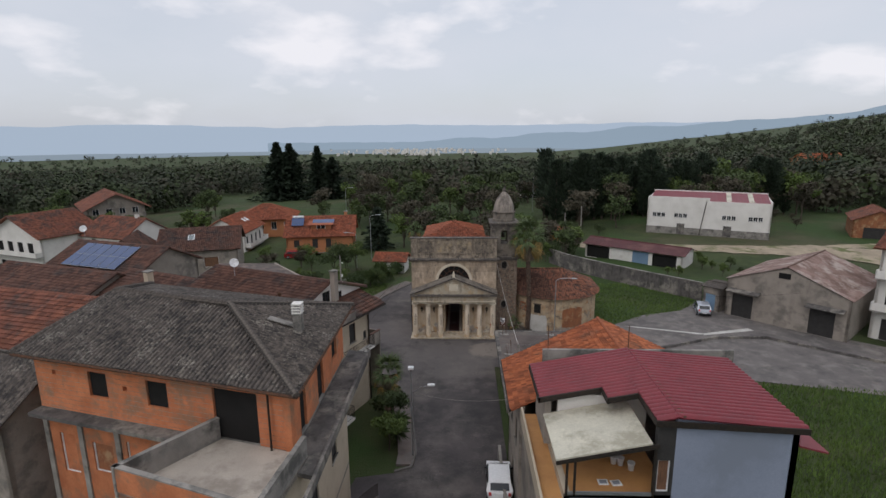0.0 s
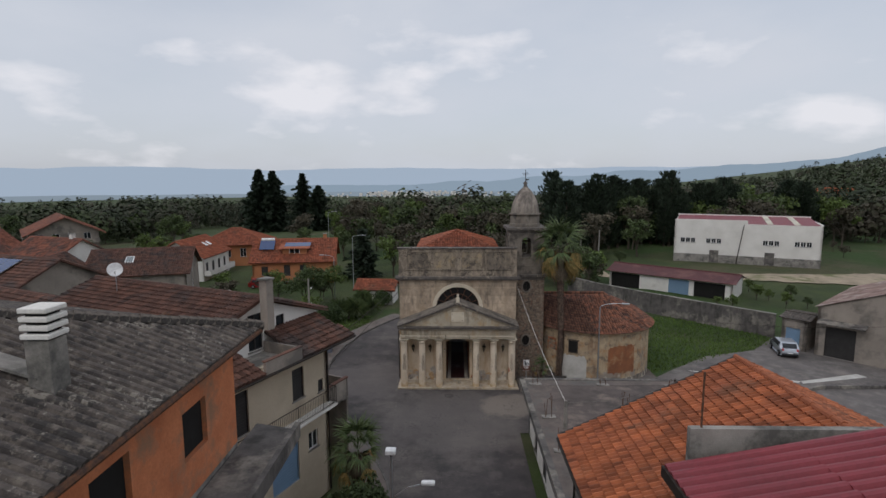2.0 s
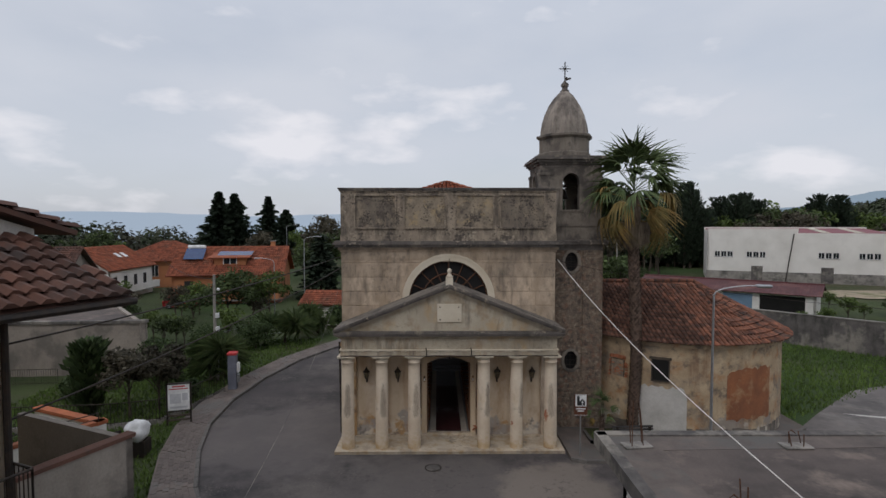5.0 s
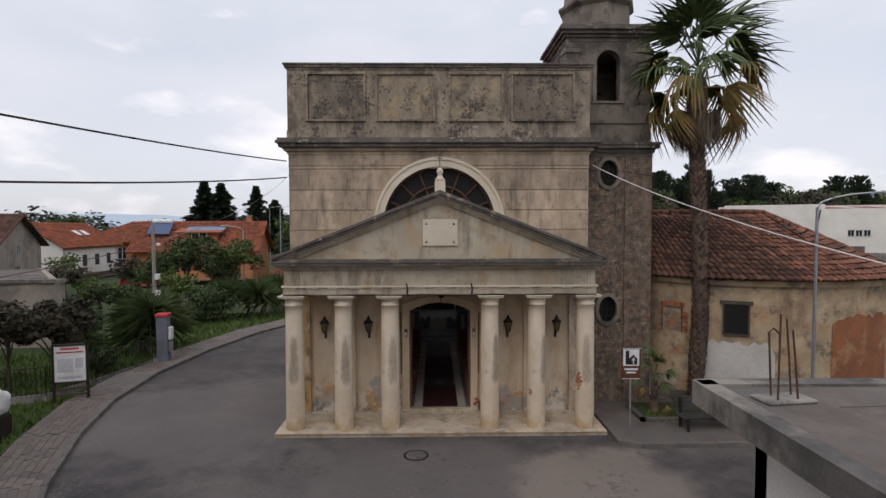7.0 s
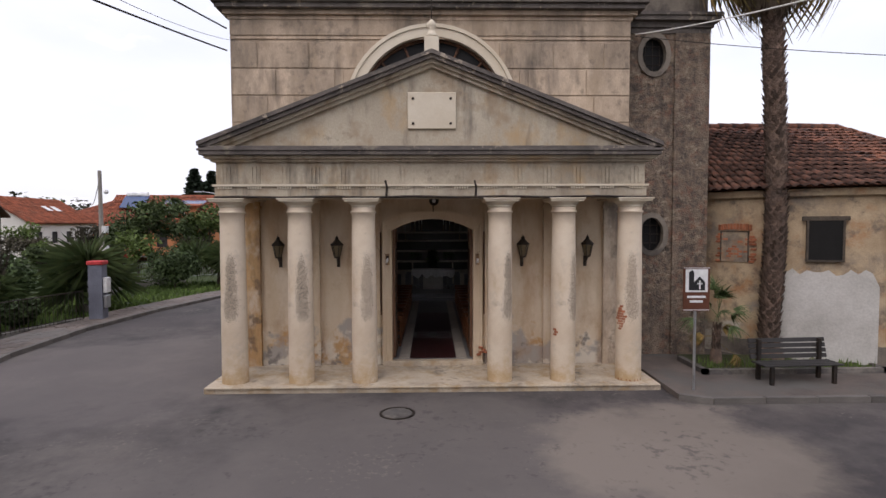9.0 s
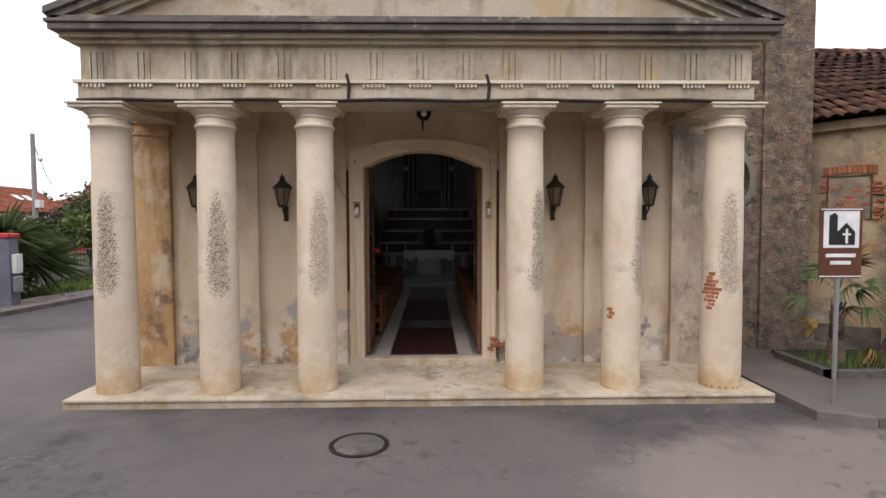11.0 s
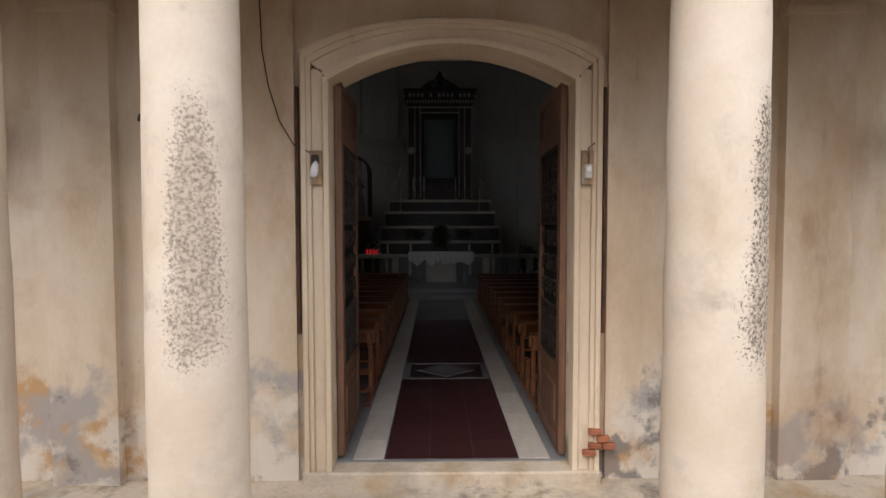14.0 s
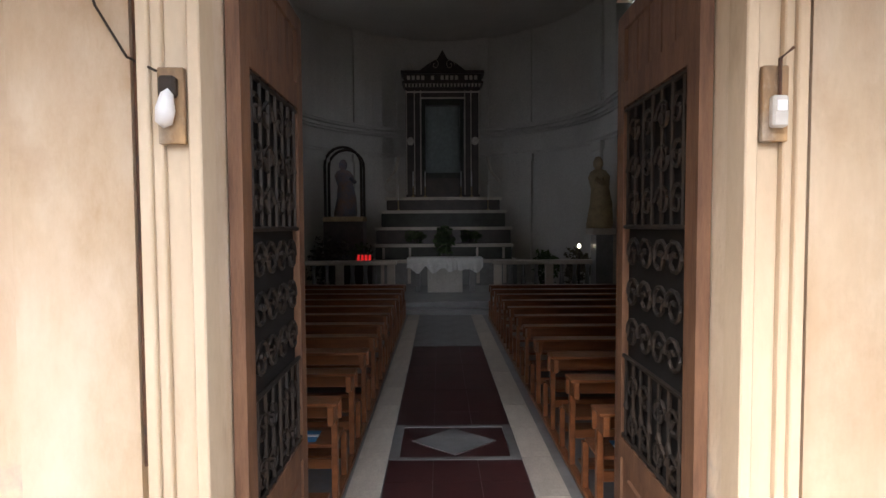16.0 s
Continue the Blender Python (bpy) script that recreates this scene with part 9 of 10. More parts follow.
for i in range(96):       # wood behind the church
    x, y = rw.uniform(-34, 44), rw.uniform(100, 220)
    if (x < -13 and y < 125) or (x > 12 and y < 140) or (abs(x - 24) < 10 and y > 195):
        continue
    plant(rw.choice(models), x, y, rw.uniform(0.7, 1.2))
for i in range(74):       # west of the houses
    x, y = rw.uniform(-130, -28), rw.uniform(134, 230)
    if -96 < x < -38 and y > 165:
        continue
    plant(rw.choice(models), x, y, rw.uniform(0.55, 1.0))
for i in range(24):       # between the church and the lot
    x, y = rw.uniform(12, 24), rw.uniform(96, 124)
    plant(rw.choice(models[:4]), x, y, rw.uniform(0.35, 0.7))
for i in range(96):       # dark cypress belt
    x = rw.uniform(24, 92)
    y = 150 + rw.uniform(-8, 14) + 0.12 * (x - 24)
    plant(rw.choice(pine_models), x, y, rw.choice((0.8, 0.9, 1.0, 1.1, 1.25)) * rw.uniform(0.9, 1.1) * (0.85 if x > 58 else 1.0))
    if i % 5 == 0:
        plant(models[(0, 2, 4)[i % 3]], x, y - 14, rw.uniform(0.9, 1.3))
for i in range(26):       # taller broadleaf trees beside the cypress belt
    x = rw.uniform(58, 112)
    plant(rw.choice(models), x, 152 + rw.uniform(-8, 18) + 0.1 * (x - 58), rw.uniform(1.0, 1.6))
for i in range(20):       # gardens between the houses
    x, y = rw.uniform(-37, -19), rw.uniform(80, 101)
    if x > -20.5 and y > 88 or (x + 47.2) ** 2 + (y - 93.1) ** 2 < 100:
        continue
    plant(rw.choice(models[:4]), x, y, rw.uniform(0.22, 0.42))
for i in range(30):       # hedgerows behind the western houses
    x, y = rw.uniform(-135, -58), rw.uniform(112, 136)
    if (x + 96.5) ** 2 + (y - 142) ** 2 < 200:
        continue
    plant(rw.choice(models), x, y, rw.uniform(0.4, 0.8))
for i in range(40):       # right-hand slope
    x, y = rw.uniform(80, 210), rw.uniform(140, 260)
    plant(rw.choice(models), x, y, rw.uniform(0.6, 1.1))
for i in range(26):       # scrub round the yard
    x, y = rw.uniform(34, 60), rw.uniform(86, 101)
    if y > 101 - 0.2 * (x - 30) or (x - 33) * 0.5 + (y - 95) * 0.86 > -3 and x < 42:
        continue
    plant(rw.choice(models[:2]), x, y, rw.uniform(0.16, 0.34))
for i in range(26):       # bushes behind the hall and along the track
    x, y = rw.uniform(30, 100), rw.uniform(112, 140)
    if abs(x - 57) < 19 and y < 138 or (x > 84 and y < 132):
        continue
    plant(rw.choice(models), x, y, rw.uniform(0.2, 0.6))
for m in models + pine_models:
    for o in (m, *m.children_recursive):
        bpy.data.objects.remove(o)

# the far woods: one uncountable mass of leaf clumps
vs, fs = [], []
for i in range(7000):
    y = 150 * (24.0 ** (i / 7000.0))
    x = rw.uniform(-1.15, 1.25) * y
    if (y < 190 and -38 < x < 100) or (y < 165 and x < 0) or (y < 225 and -98 < x < -36):
        continue
    if noise.noise((x / 90, y / 90, 2.0)) < -0.32:
        continue
    z = ground_height(x, y)
    R = rw.choice((1.6, 2.2, 3.0, 3.8, 5.0, 6.5)) * rw.uniform(0.85, 1.15) * (1 + y / 2500)
    h = R * rw.uniform(1.0, 1.5)
    n = 190 if y < 450 else 64 if y < 1200 else 26
    s = R * (0.11 if y < 450 else 0.18 if y < 1200 else 0.32)
    for k in range(n):
        d = Vector((rw.gauss(0, 1), rw.gauss(0, 1), rw.gauss(0.2, 0.8))).normalized() * (0.6 + 0.4 * rw.random())
        c = Vector((x + d.x * R, y + d.y * R, z + h * 0.75 + d.z * h * 0.75))
        face = (d + Vector((rw.gauss(0, 0.45), rw.gauss(0, 0.45), rw.gauss(0.5, 0.4)))).normalized()
        u = face.cross(Vector((rw.gauss(0, 1), rw.gauss(0, 1), rw.gauss(0, 1)))).normalized() * s
        v = face.cross(u) * 0.8
        q = len(vs)
        vs += [tuple(c - u), tuple(c - v), tuple(c + u), tuple(c + v)]
        fs.append((q, q + 1, q + 2, q + 3))
tagged(raw("far_woods", vs, fs, M_farwood), "mixed green and brown woodland across the plain", "woodland", kind="stuff")

# grass in tufts near the camera's way
vs, fs = [], []


def grass(poly_box, n, h, keep=None):
    x0, x1, y0, y1 = poly_box
    for _ in range(n):
        x, y = rw.uniform(x0, x1), rw.uniform(y0, y1)
        if keep and not keep(x, y):
            continue
        a = rw.uniform(0, math.pi)
        w, hh = rw.uniform(0.03, 0.08), h * rw.uniform(0.5, 1.4)
        k = len(vs)
        lx, ly = rw.uniform(-0.1, 0.1), rw.uniform(-0.1, 0.1)
        vs.extend([(x - w * math.cos(a), y - w * math.sin(a), -0.1), (x + w * math.cos(a), y + w * math.sin(a), -0.1), (x + lx, y + ly, hh)])
        fs.append((k, k + 1, k + 2))


def left_of_path(x, y):
    for (xa, ya), (xb, yb) in zip(LEFT_KERB[9:18], LEFT_KERB[10:18]):
        if ya <= y < yb:
            return x < xa + (xb - xa) * (y - ya) / (yb - ya) - 1.9
    return False


grass((-26, -11, 54, 71), 16000, 0.12, left_of_path)
grass((-21, -12, 71, 84), 5000, 0.12, left_of_path)
grass((17, 40, 20, 49), 26000, 0.28, lambda x, y: x > 16.8 + 0.0 * y and y < 50 - 0.12 * (x - 18))
grass((16.8, 34, 62, 84), 14000, 0.16, lambda x, y: y > 63.8 + 0.55 * (x - 17) and y < 100 - 1.15 * (x - 17))
grass((5.8, 10.0, 60.7, 61.4), 700, 0.3)
tagged(raw("grass", vs, fs, M_grassblade), "tufts of green grass on the verges and lot", "grass", kind="stuff")

# ---- distance ----
def ridge(name, radius, base, prof, colour, glow, label, a0=-60, a1=60):
    """A far mountain silhouette on a wide arc, with haze painted in as a glowing colour."""
    vs, fs = [], []
    n = 240
    for i in range(n + 1):
        a = radians(a0 + (a1 - a0) * i / n)
        top = prof(a0 + (a1 - a0) * i / n, i)
        for z in (base, (base + top) / 2, top):
            vs.append((radius * math.sin(a), radius * math.cos(a), z))
    for i in range(n):
        for k in range(2):
            q = 3 * i + k
            fs.append((q, q + 3, q + 4, q + 1))
    # Black base: the hazy blue comes only from the glow.
    m = emit(name + "_haze_glow", colour, glow)
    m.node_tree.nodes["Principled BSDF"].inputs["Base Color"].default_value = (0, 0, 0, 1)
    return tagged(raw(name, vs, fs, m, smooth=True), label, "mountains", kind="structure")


# Each layer's colour has the distance haze painted into it.
ridge("backdrop_plain", 4300, -300, lambda a, i: -95 + 9 * noise.noise((i * 0.11, 0.5, 0)), (0.23, 0.285, 0.33), 1.0, "distant green plain with haze painted into its colour", -75, 75)
ridge("backdrop_far", 4650, -300, lambda a, i: 95 + 30 * noise.noise((i * 0.035, 0, 0)) + 9 * noise.noise((i * 0.16, 2, 0)), (0.36, 0.44, 0.53), 1.0, "far mountains with pale blue haze painted in", -75, 30)
ridge("backdrop_mid", 4500, -300, lambda a, i: -40 + 165 * max(0.0, min(1.0, (a + 5) / 38)) + 22 * noise.noise((i * 0.09, 7, 0)) + 8 * noise.noise((i * 0.3, 1, 0)) + 95 * max(0.0, min(1.0, (a - 32) / 7)) ** 1.4, (0.25, 0.325, 0.395), 1.0, "hills rising on the east with blue haze painted in", -20, 75)
tn = random.Random(5)
town = thing("distant_town", "small pale buildings of a town far across the plain", "town")
bm = bmesh.new()
for i in range(150):
    a = radians(tn.gauss(-4.5, 3.6))
    rr = 3700 + tn.uniform(-150, 250)
    w = tn.uniform(7, 18)
    boxm(bm, pose(rr * math.sin(a), rr * math.cos(a), -112 + (rr - 3500) * 0.05 + tn.uniform(0, 8), 0, 0, tn.uniform(0, 90)), w, w, tn.uniform(10, 22))
tagged(part("buildings", bm, M_whitewall, town), kind="stuff")

# ---- porch: pilasters, door surround, worn patches ----
for x0, x1 in ((-5.08, -4.42), (-3.48, -2.9), (2.88, 3.48), (4.44, 5.08)):
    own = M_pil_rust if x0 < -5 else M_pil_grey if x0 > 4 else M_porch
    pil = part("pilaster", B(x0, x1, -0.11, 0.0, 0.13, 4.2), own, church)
    bm = bmesh.new()
    for z0, z1, p in ((4.2, 4.27, 0.03), (4.27, 4.4, 0.0), (4.4, 4.5, 0.05), (4.5, 4.62, 0.09), (4.62, 4.9, 0.03)):
        box(bm, x0 - p, x1 + p, -0.11 - p, 0.0, z0, z1)
    part("pilaster_capital", bm, own, pil)
part("wall_cornice", box(box(bmesh.new(), -4.42, 4.42, -0.06, 0.0, 4.45, 4.55), -4.42, 4.42, -0.1, 0.0, 4.55, 4.66), M_porch, church)
for s in (-1, 1):
    bm = bmesh.new()
    box(bm, *sorted((s * 1.36, s * 1.85)), -0.05, 0.0, 0.14, 4.45)
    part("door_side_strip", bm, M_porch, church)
# moulded surround
M_jamb = mat("yellowed_jamb_plaster", (0.64, 0.53, 0.385), (0.52, 0.405, 0.275), 0.9, scale=1.3, fine=38, grain=(0.92, 1.07), bump=0.25, bump_dist=0.008, stain=[(0.66, 0.58, 0.45), (0.36, 0.26, 0.16)], stain_scale=0.9, stain_pos=(0.54, 0.74), stretch=(1, 1, 0.35))
SURR = ((1.05, 1.1, -0.13, 0.0), (1.1, 1.2, -0.1, 0.05), (1.2, 1.24, -0.125, 0.1), (1.24, 1.285, -0.145, 0.1))
for s in (-1, 1):
    for a, b, y, _ in SURR:
        part("door_jamb", box(bmesh.new(), *sorted((s * a, s * b)), y, 0.02, 0.14, DH + 0.22 * (0.5 * (a + b) - DW) / 0.235, bev=0.006), M_jamb, church)
for a, b, y, _ in SURR:
    bm = bmesh.new()
    n = 18
    for i in range(n):
        def arcp(u, w):
            e = (w - DW) / 0.235
            return (-w + 2 * w * u, DH + 0.22 * e + (DARC - 0.02 * e) * (1 - abs(2 * u - 1) ** (2 + 0.7 * e)))
        p0, p1, q0, q1 = arcp(i / n, a), arcp((i + 1) / n, a), arcp(i / n, b), arcp((i + 1) / n, b)
        prism(bm, [p0, p1, q1, q0], y, 0.02)
    bmesh.ops.remove_doubles(bm, verts=bm.verts, dist=0.0005)
    part("door_arch", bm, M_jamb, church, "moulded segmental arch over the doorway")
part("threshold", box(bmesh.new(), -1.3, 1.3, -0.16, 0.1, 0.12, 0.255, bev=0.015), M_podium, church, "worn stone door step")
for s in (-1, 1):
    bm = bmesh.new()
    tube(bm, [(s * 1.34, -0.03, 1.45), (s * 1.34, -0.03, 3.6)], 0.018, 5)
    part("conduit", bm, M_rust, church)
    fx = thing("wall_fitting", "bare white bulb holder hanging from a cable end" if s < 0 else "small grey switch box with a conduit stub", "electric fitting", (CX + s * 1.16, CY - 0.13, 2.9))
    part("back_plate", box(bmesh.new(), -0.05, 0.05, -0.008, 0.02, -0.15, 0.14, bev=0.004), M_pil_rust, fx)
    if s < 0:
        part("holder", box(bmesh.new(), -0.03, 0.035, -0.05, -0.008, 0.02, 0.1, bev=0.01), M_iron, fx)
        part("bulb", lathe(bmesh.new(), [(0.0, -0.1), (0.03, -0.08), (0.035, -0.03), (0.022, 0.03), (0.0, 0.05)], 12), M_white, fx, smooth=True).matrix_basis = pose(0.005, -0.05, 0, 12, 14, 0)
    else:
        part("box", box(bmesh.new(), -0.03, 0.03, -0.045, -0.008, -0.1, 0.02, bev=0.008), M_whitewash, fx)
        part("window_pane", B(-0.018, 0.018, -0.05, -0.045, -0.04, 0.0), M_white, fx)
        part("conduit_stub", tube(bmesh.new(), [(0, -0.03, 0.02), (0, -0.03, 0.16), (0.05, -0.03, 0.2)], 0.007, 6), M_rust, fx)
part("loose_wire", tube(bmesh.new(), [(-1.64, -0.06, 4.45), (-1.62, -0.065, 3.9), (-1.57, -0.065, 3.6), (-1.48, -0.065, 3.3), (-1.36, -0.07, 3.1), (-1.2, -0.16, 3.02)], 0.0055, 5), M_iron, church)
part("rain_pipe", tube(bmesh.new(), [(-5.2, -0.15, 4.7), (-5.2, -0.15, 4.3), (-5.15, -0.1, 0.3)], 0.045, 8), M_iron, church)


def brick_spot(cx, cy, cz, rows_n, cols_n, rz=0.0):
    for r in range(rows_n):
        for c in range(cols_n):
            if random.random() < 0.15:
                continue
            ob = new("brick", brick_me)
            ob.parent = church
            ob.matrix_basis = pose(cx, cy, cz, 0, 0, rz) @ pose((c - (cols_n - 1) / 2) * 0.12 + (r % 2) * 0.05, 0.02, r * 0.062, 0, 0, 0) @ Matrix.Diagonal((0.5, 0.6, 0.85, 1))


brick_spot(1.25, -0.17, 0.42, 4, 2)
brick_spot(-2.35, 0.01, 0.95, 2, 4)


def column_bricks(x, angle, z0, widths):
    """Bare bricks that follow a column's round face where its plaster has gone."""
    for r, n in enumerate(widths):
        for c in range(n):
            a = radians(angle + (c - (n - 1) / 2) * 19 + (r % 2) * 7)
            ob = new("brick", brick_me)
            ob.parent = church
            ob.matrix_basis = pose(x + 0.266 * math.sin(a), FRONT - 0.266 * math.cos(a), z0 + r * 0.058, 0, 0, math.degrees(a)) @ Matrix.Diagonal((0.42, 0.62, 0.85, 1))


column_bricks(COLS[4], -54, 1.24, (1, 1, 1))
column_bricks(COLS[5], -62, 1.36, (1, 1, 2, 2, 3, 3, 2, 2, 1, 1))
column_bricks(COLS[5], 0, 0.17, (9,))
# cracked edging slabs along the porch step
for k in range(9):
    x0 = -5.1 + k * 1.142
    part("edging_slab", box(bmesh.new(), x0 + 0.006, x0 + 1.136, -1.95, -1.66, 0.1, 0.15, bev=0.012), M_podium, church)

# ---- church door leaves ----
def scroll(bm, cx, cz, r, turns, flip, y=0.0):
    pts = []
    for i in range(15):
        a = turns * 2 * math.pi * i / 14
        q = r * (1 - 0.8 * i / 14)
        pts.append((cx + flip * q * math.cos(a), y, cz + q * math.sin(a)))
    tube(bm, pts, 0.012, 5)


def door_leaf(s):
    leaf = part("door_leaf", box(bmesh.new(), 0, 0.12, -0.03, 0.03, 0.3, 3.72), M_doorwood, church, "open brown wooden door leaf with an iron grille")
    leaf.matrix_basis = pose(s * 1.01, 0.1, 0, 0, 0, 90 - s * 1)
    fr2 = bmesh.new()
    for a in ((0.12, 0.98, 0.3, 0.42), (0.12, 0.98, 0.98, 1.1), (0.12, 0.98, 3.15, 3.3), (0.12, 0.98, 3.62, 3.72), (0.98, 1.1, 0.3, 3.72)):
        box(fr2, a[0], a[1], -0.03, 0.03, a[2], a[3])
    part("leaf_frame", fr2, M_doorwood, leaf)
    part("lower_panel", box(bmesh.new(), 0.12, 0.98, -0.015, 0.015, 0.42, 0.98), M_doorwood, leaf)
    part("raised_panel", box(bmesh.new(), 0.22, 0.88, -0.028, 0.028, 0.52, 0.88, bev=0.012), M_doorwood, leaf)
    up = bmesh.new()
    for k in range(5):
        box(up, 0.125 + k * 0.17, 0.285 + k * 0.17, -0.012, 0.012, 3.3, 3.62)
    part("upper_boarding", up, M_doorwood, leaf)
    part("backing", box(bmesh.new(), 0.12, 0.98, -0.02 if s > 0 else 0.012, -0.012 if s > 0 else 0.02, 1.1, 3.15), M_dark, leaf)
    gr = bmesh.new()
    y = 0.015 * s
    for k in range(7):
        x = 0.17 + k * 0.127
        tube(gr, [(x, y, 1.1), (x, y, 1.62)], 0.011, 5)
        tube(gr, [(x, y, 2.42), (x, y, 3.15)], 0.011, 5)
        for z in (1.3, 2.75):
            tube(gr, [(x - 0.03, y, z), (x, y, z + 0.06), (x + 0.03, y, z)], 0.009, 4)
    for z in (1.12, 1.62, 2.42, 3.13):
        tube(gr, [(0.12, y, z), (0.98, y, z)], 0.014, 5)
    for cz in (1.22, 1.45):
        for cx, f in ((0.24, 1), (0.42, -1), (0.62, 1), (0.82, -1)):
            scroll(gr, cx, cz, 0.085, 1.3, f, y)
    for cz in (2.55, 2.76, 2.98):
        for cx, f in ((0.24, -1), (0.42, 1), (0.62, -1), (0.82, 1)):
            scroll(gr, cx, cz, 0.09, 1.3, f, y)
    for cz in (1.78, 2.02, 2.26):
        for cx, f in ((0.26, 1), (0.44, -1), (0.64, 1), (0.84, -1)):
            scroll(gr, cx, cz, 0.105, 1.4, f, y)
    part("iron_grille", gr, M_iron, leaf, "black scrolled iron grille")


door_leaf(-1)
door_leaf(1)

# ---- church interior ----
def inside(x, y, z=0.0):
    return (CX + x, CY + y, z)


FZ = 0.27
# floor strip of dark red tiles between pale marble borders
aisle = thing("aisle_floor", "dark red tiled aisle with pale marble borders", "floor", inside(0, 0, 0), kind="structure")
rt_me = bpy.data.meshes.new("floor_tile")
bm = box(bmesh.new(), -0.5, 0.5, -0.5, 0.5, -0.5, 0.5, bev=0.008)
bm.to_mesh(rt_me)
bm.free()
mb_me = rt_me.copy()
gm_me = rt_me.copy()
rt_me.materials.append(M_redfloor)
mb_me.materials.append(M_marble)
gm_me.materials.append(M_greymarble)


def slab(me, x0, x1, y0, y1, z1=FZ + 0.008, nm="floor_tile"):
    ob = new(nm, me)
    ob.parent = aisle
    ob.matrix_basis = pose((x0 + x1) / 2, (y0 + y1) / 2, z1 - 0.01) @ Matrix.Diagonal((x1 - x0 - 0.004, y1 - y0 - 0.004, 0.02, 1))


for j in range(-1, 16):
    y0 = 0.5 + j * 0.42
    if 2.7 < y0 + 0.2 < 3.55:
        continue
    for i in range(3):
        slab(rt_me, -0.61 + i * 0.407, -0.61 + (i + 1) * 0.407, y0, y0 + 0.42)
for j in range(14):
    for s in (-1, 1):
        a, b = sorted((s * 0.62, s * 0.9))
        slab(mb_me, a, b, 0.5 + j * 0.72, 0.5 + (j + 1) * 0.72, nm="border_slab")
for s in (-1, 1):
    slab(mb_me, *sorted((s * 0.62, s * 0.9)), 0.08, 0.5, nm="border_slab")
for j in range(5):
    for i in range(2):
        slab(gm_me, -0.61 + i * 0.61, i * 0.61, 7.25 + j * 0.65, 7.25 + (j + 1) * 0.65, nm="grey_slab")
yd0, yd1 = 2.6, 3.45
slab(rt_me, -0.61, 0.61, yd0, yd1, FZ + 0.006)
bm = bmesh.new()
for a in ((-0.61, 0.61, yd0, yd0 + 0.06), (-0.61, 0.61, yd1 - 0.06, yd1), (-0.61, -0.52, yd0 + 0.06, yd1 - 0.06), (0.52, 0.61, yd0 + 0.06, yd1 - 0.06)):
    box(bm, a[0], a[1], a[2], a[3], FZ, FZ + 0.012)
part("inlay_border", bm, M_greymarble, aisle)
part("inlay_diamond", prism(bmesh.new(), [(-0.42, (yd0 + yd1) / 2), (0, yd0 + 0.1), (0.42, (yd0 + yd1) / 2), (0, yd1 - 0.1)], FZ, FZ + 0.013, "z"), M_greymarble, aisle)
# sanctuary platform
sanct = thing("sanctuary_step", "grey marble sanctuary steps", "steps", inside(0, 0, 0), kind="structure")
for k, (y0, z) in enumerate(((10.6, 0.4), (11.0, 0.53))):
    part("step", prism(bmesh.new(), [(-4.5, y0), (4.5, y0), (4.5, NL), *[(4.5 * math.cos(math.pi * i / 16), NL + 4.5 * math.sin(math.pi * i / 16)) for i in range(1, 17)]], FZ - 0.02, z, "z"), M_greymarble, sanct)

# pews
def pew(x0, x1, y, label, cloth=False):
    p = thing("pew", label, "pew", inside((x0 + x1) / 2, y, FZ), 0, "rows of pews")
    h = (x1 - x0) / 2
    part("seat", box(bmesh.new(), -h + 0.06, h - 0.06, 0.06, 0.42, 0.42, 0.45, bev=0.006), M_wood, p)
    part("backrest", box(bmesh.new(), -h, h, 0.0, 0.03, 0.68, 0.82, bev=0.006), M_wood, p)
    part("book_shelf", box(bmesh.new(), -h, h, -0.16, 0.05, 0.82, 0.845, bev=0.008), M_wood, p)
    part("kneeler", box(bmesh.new(), -h + 0.06, h - 0.06, -0.34, -0.18, 0.16, 0.19, bev=0.005), M_wood, p)
    part("stretcher", box(bmesh.new(), -h + 0.05, h - 0.05, 0.0, 0.025, 0.28, 0.36, bev=0.005), M_wood, p)
    for x in (-h + 0.03, h - 0.08):
        part("leg", box(bmesh.new(), x, x + 0.05, -0.02, 0.04, 0.0, 0.82, bev=0.006), M_wood, p)
        part("leg", box(bmesh.new(), x, x + 0.05, 0.36, 0.42, 0.0, 0.43, bev=0.006), M_wood, p)
        part("foot_rail", box(bmesh.new(), x - 0.01, x + 0.06, -0.36, 0.46, 0.0, 0.06, bev=0.012), M_wood, p)
        part("bracket", box(bmesh.new(), x, x + 0.05, -0.16, 0.03, 0.68, 0.82, bev=0.006), M_wood, p)
    if cloth:
        pd = thing("seat_pad", "blue and white paper marker on a pew seat", "seat marker", inside((x0 + x1) / 2 + (h - 0.4) * (1 if x0 < 0 else -1), y + 0.22, FZ + 0.45), 0)
        part("pad", B(-0.17, 0.17, -0.11, 0.11, 0.0, 0.006), mat("blue_print", (0.05, 0.22, 0.45), rough=0.6, bump=0), pd)
        part("white_band", B(-0.17, 0.17, -0.02, 0.02, 0.006, 0.009), M_white, pd)
    return p


for k in range(11):
    pew(-4.35, -0.9, 1.85 + k * 0.79, "varnished brown wooden pew on the tiled floor", k == 0)
    pew(0.97, 4.35, 1.6 + k * 0.8, "varnished brown wooden pew on the tiled floor", k == 0)

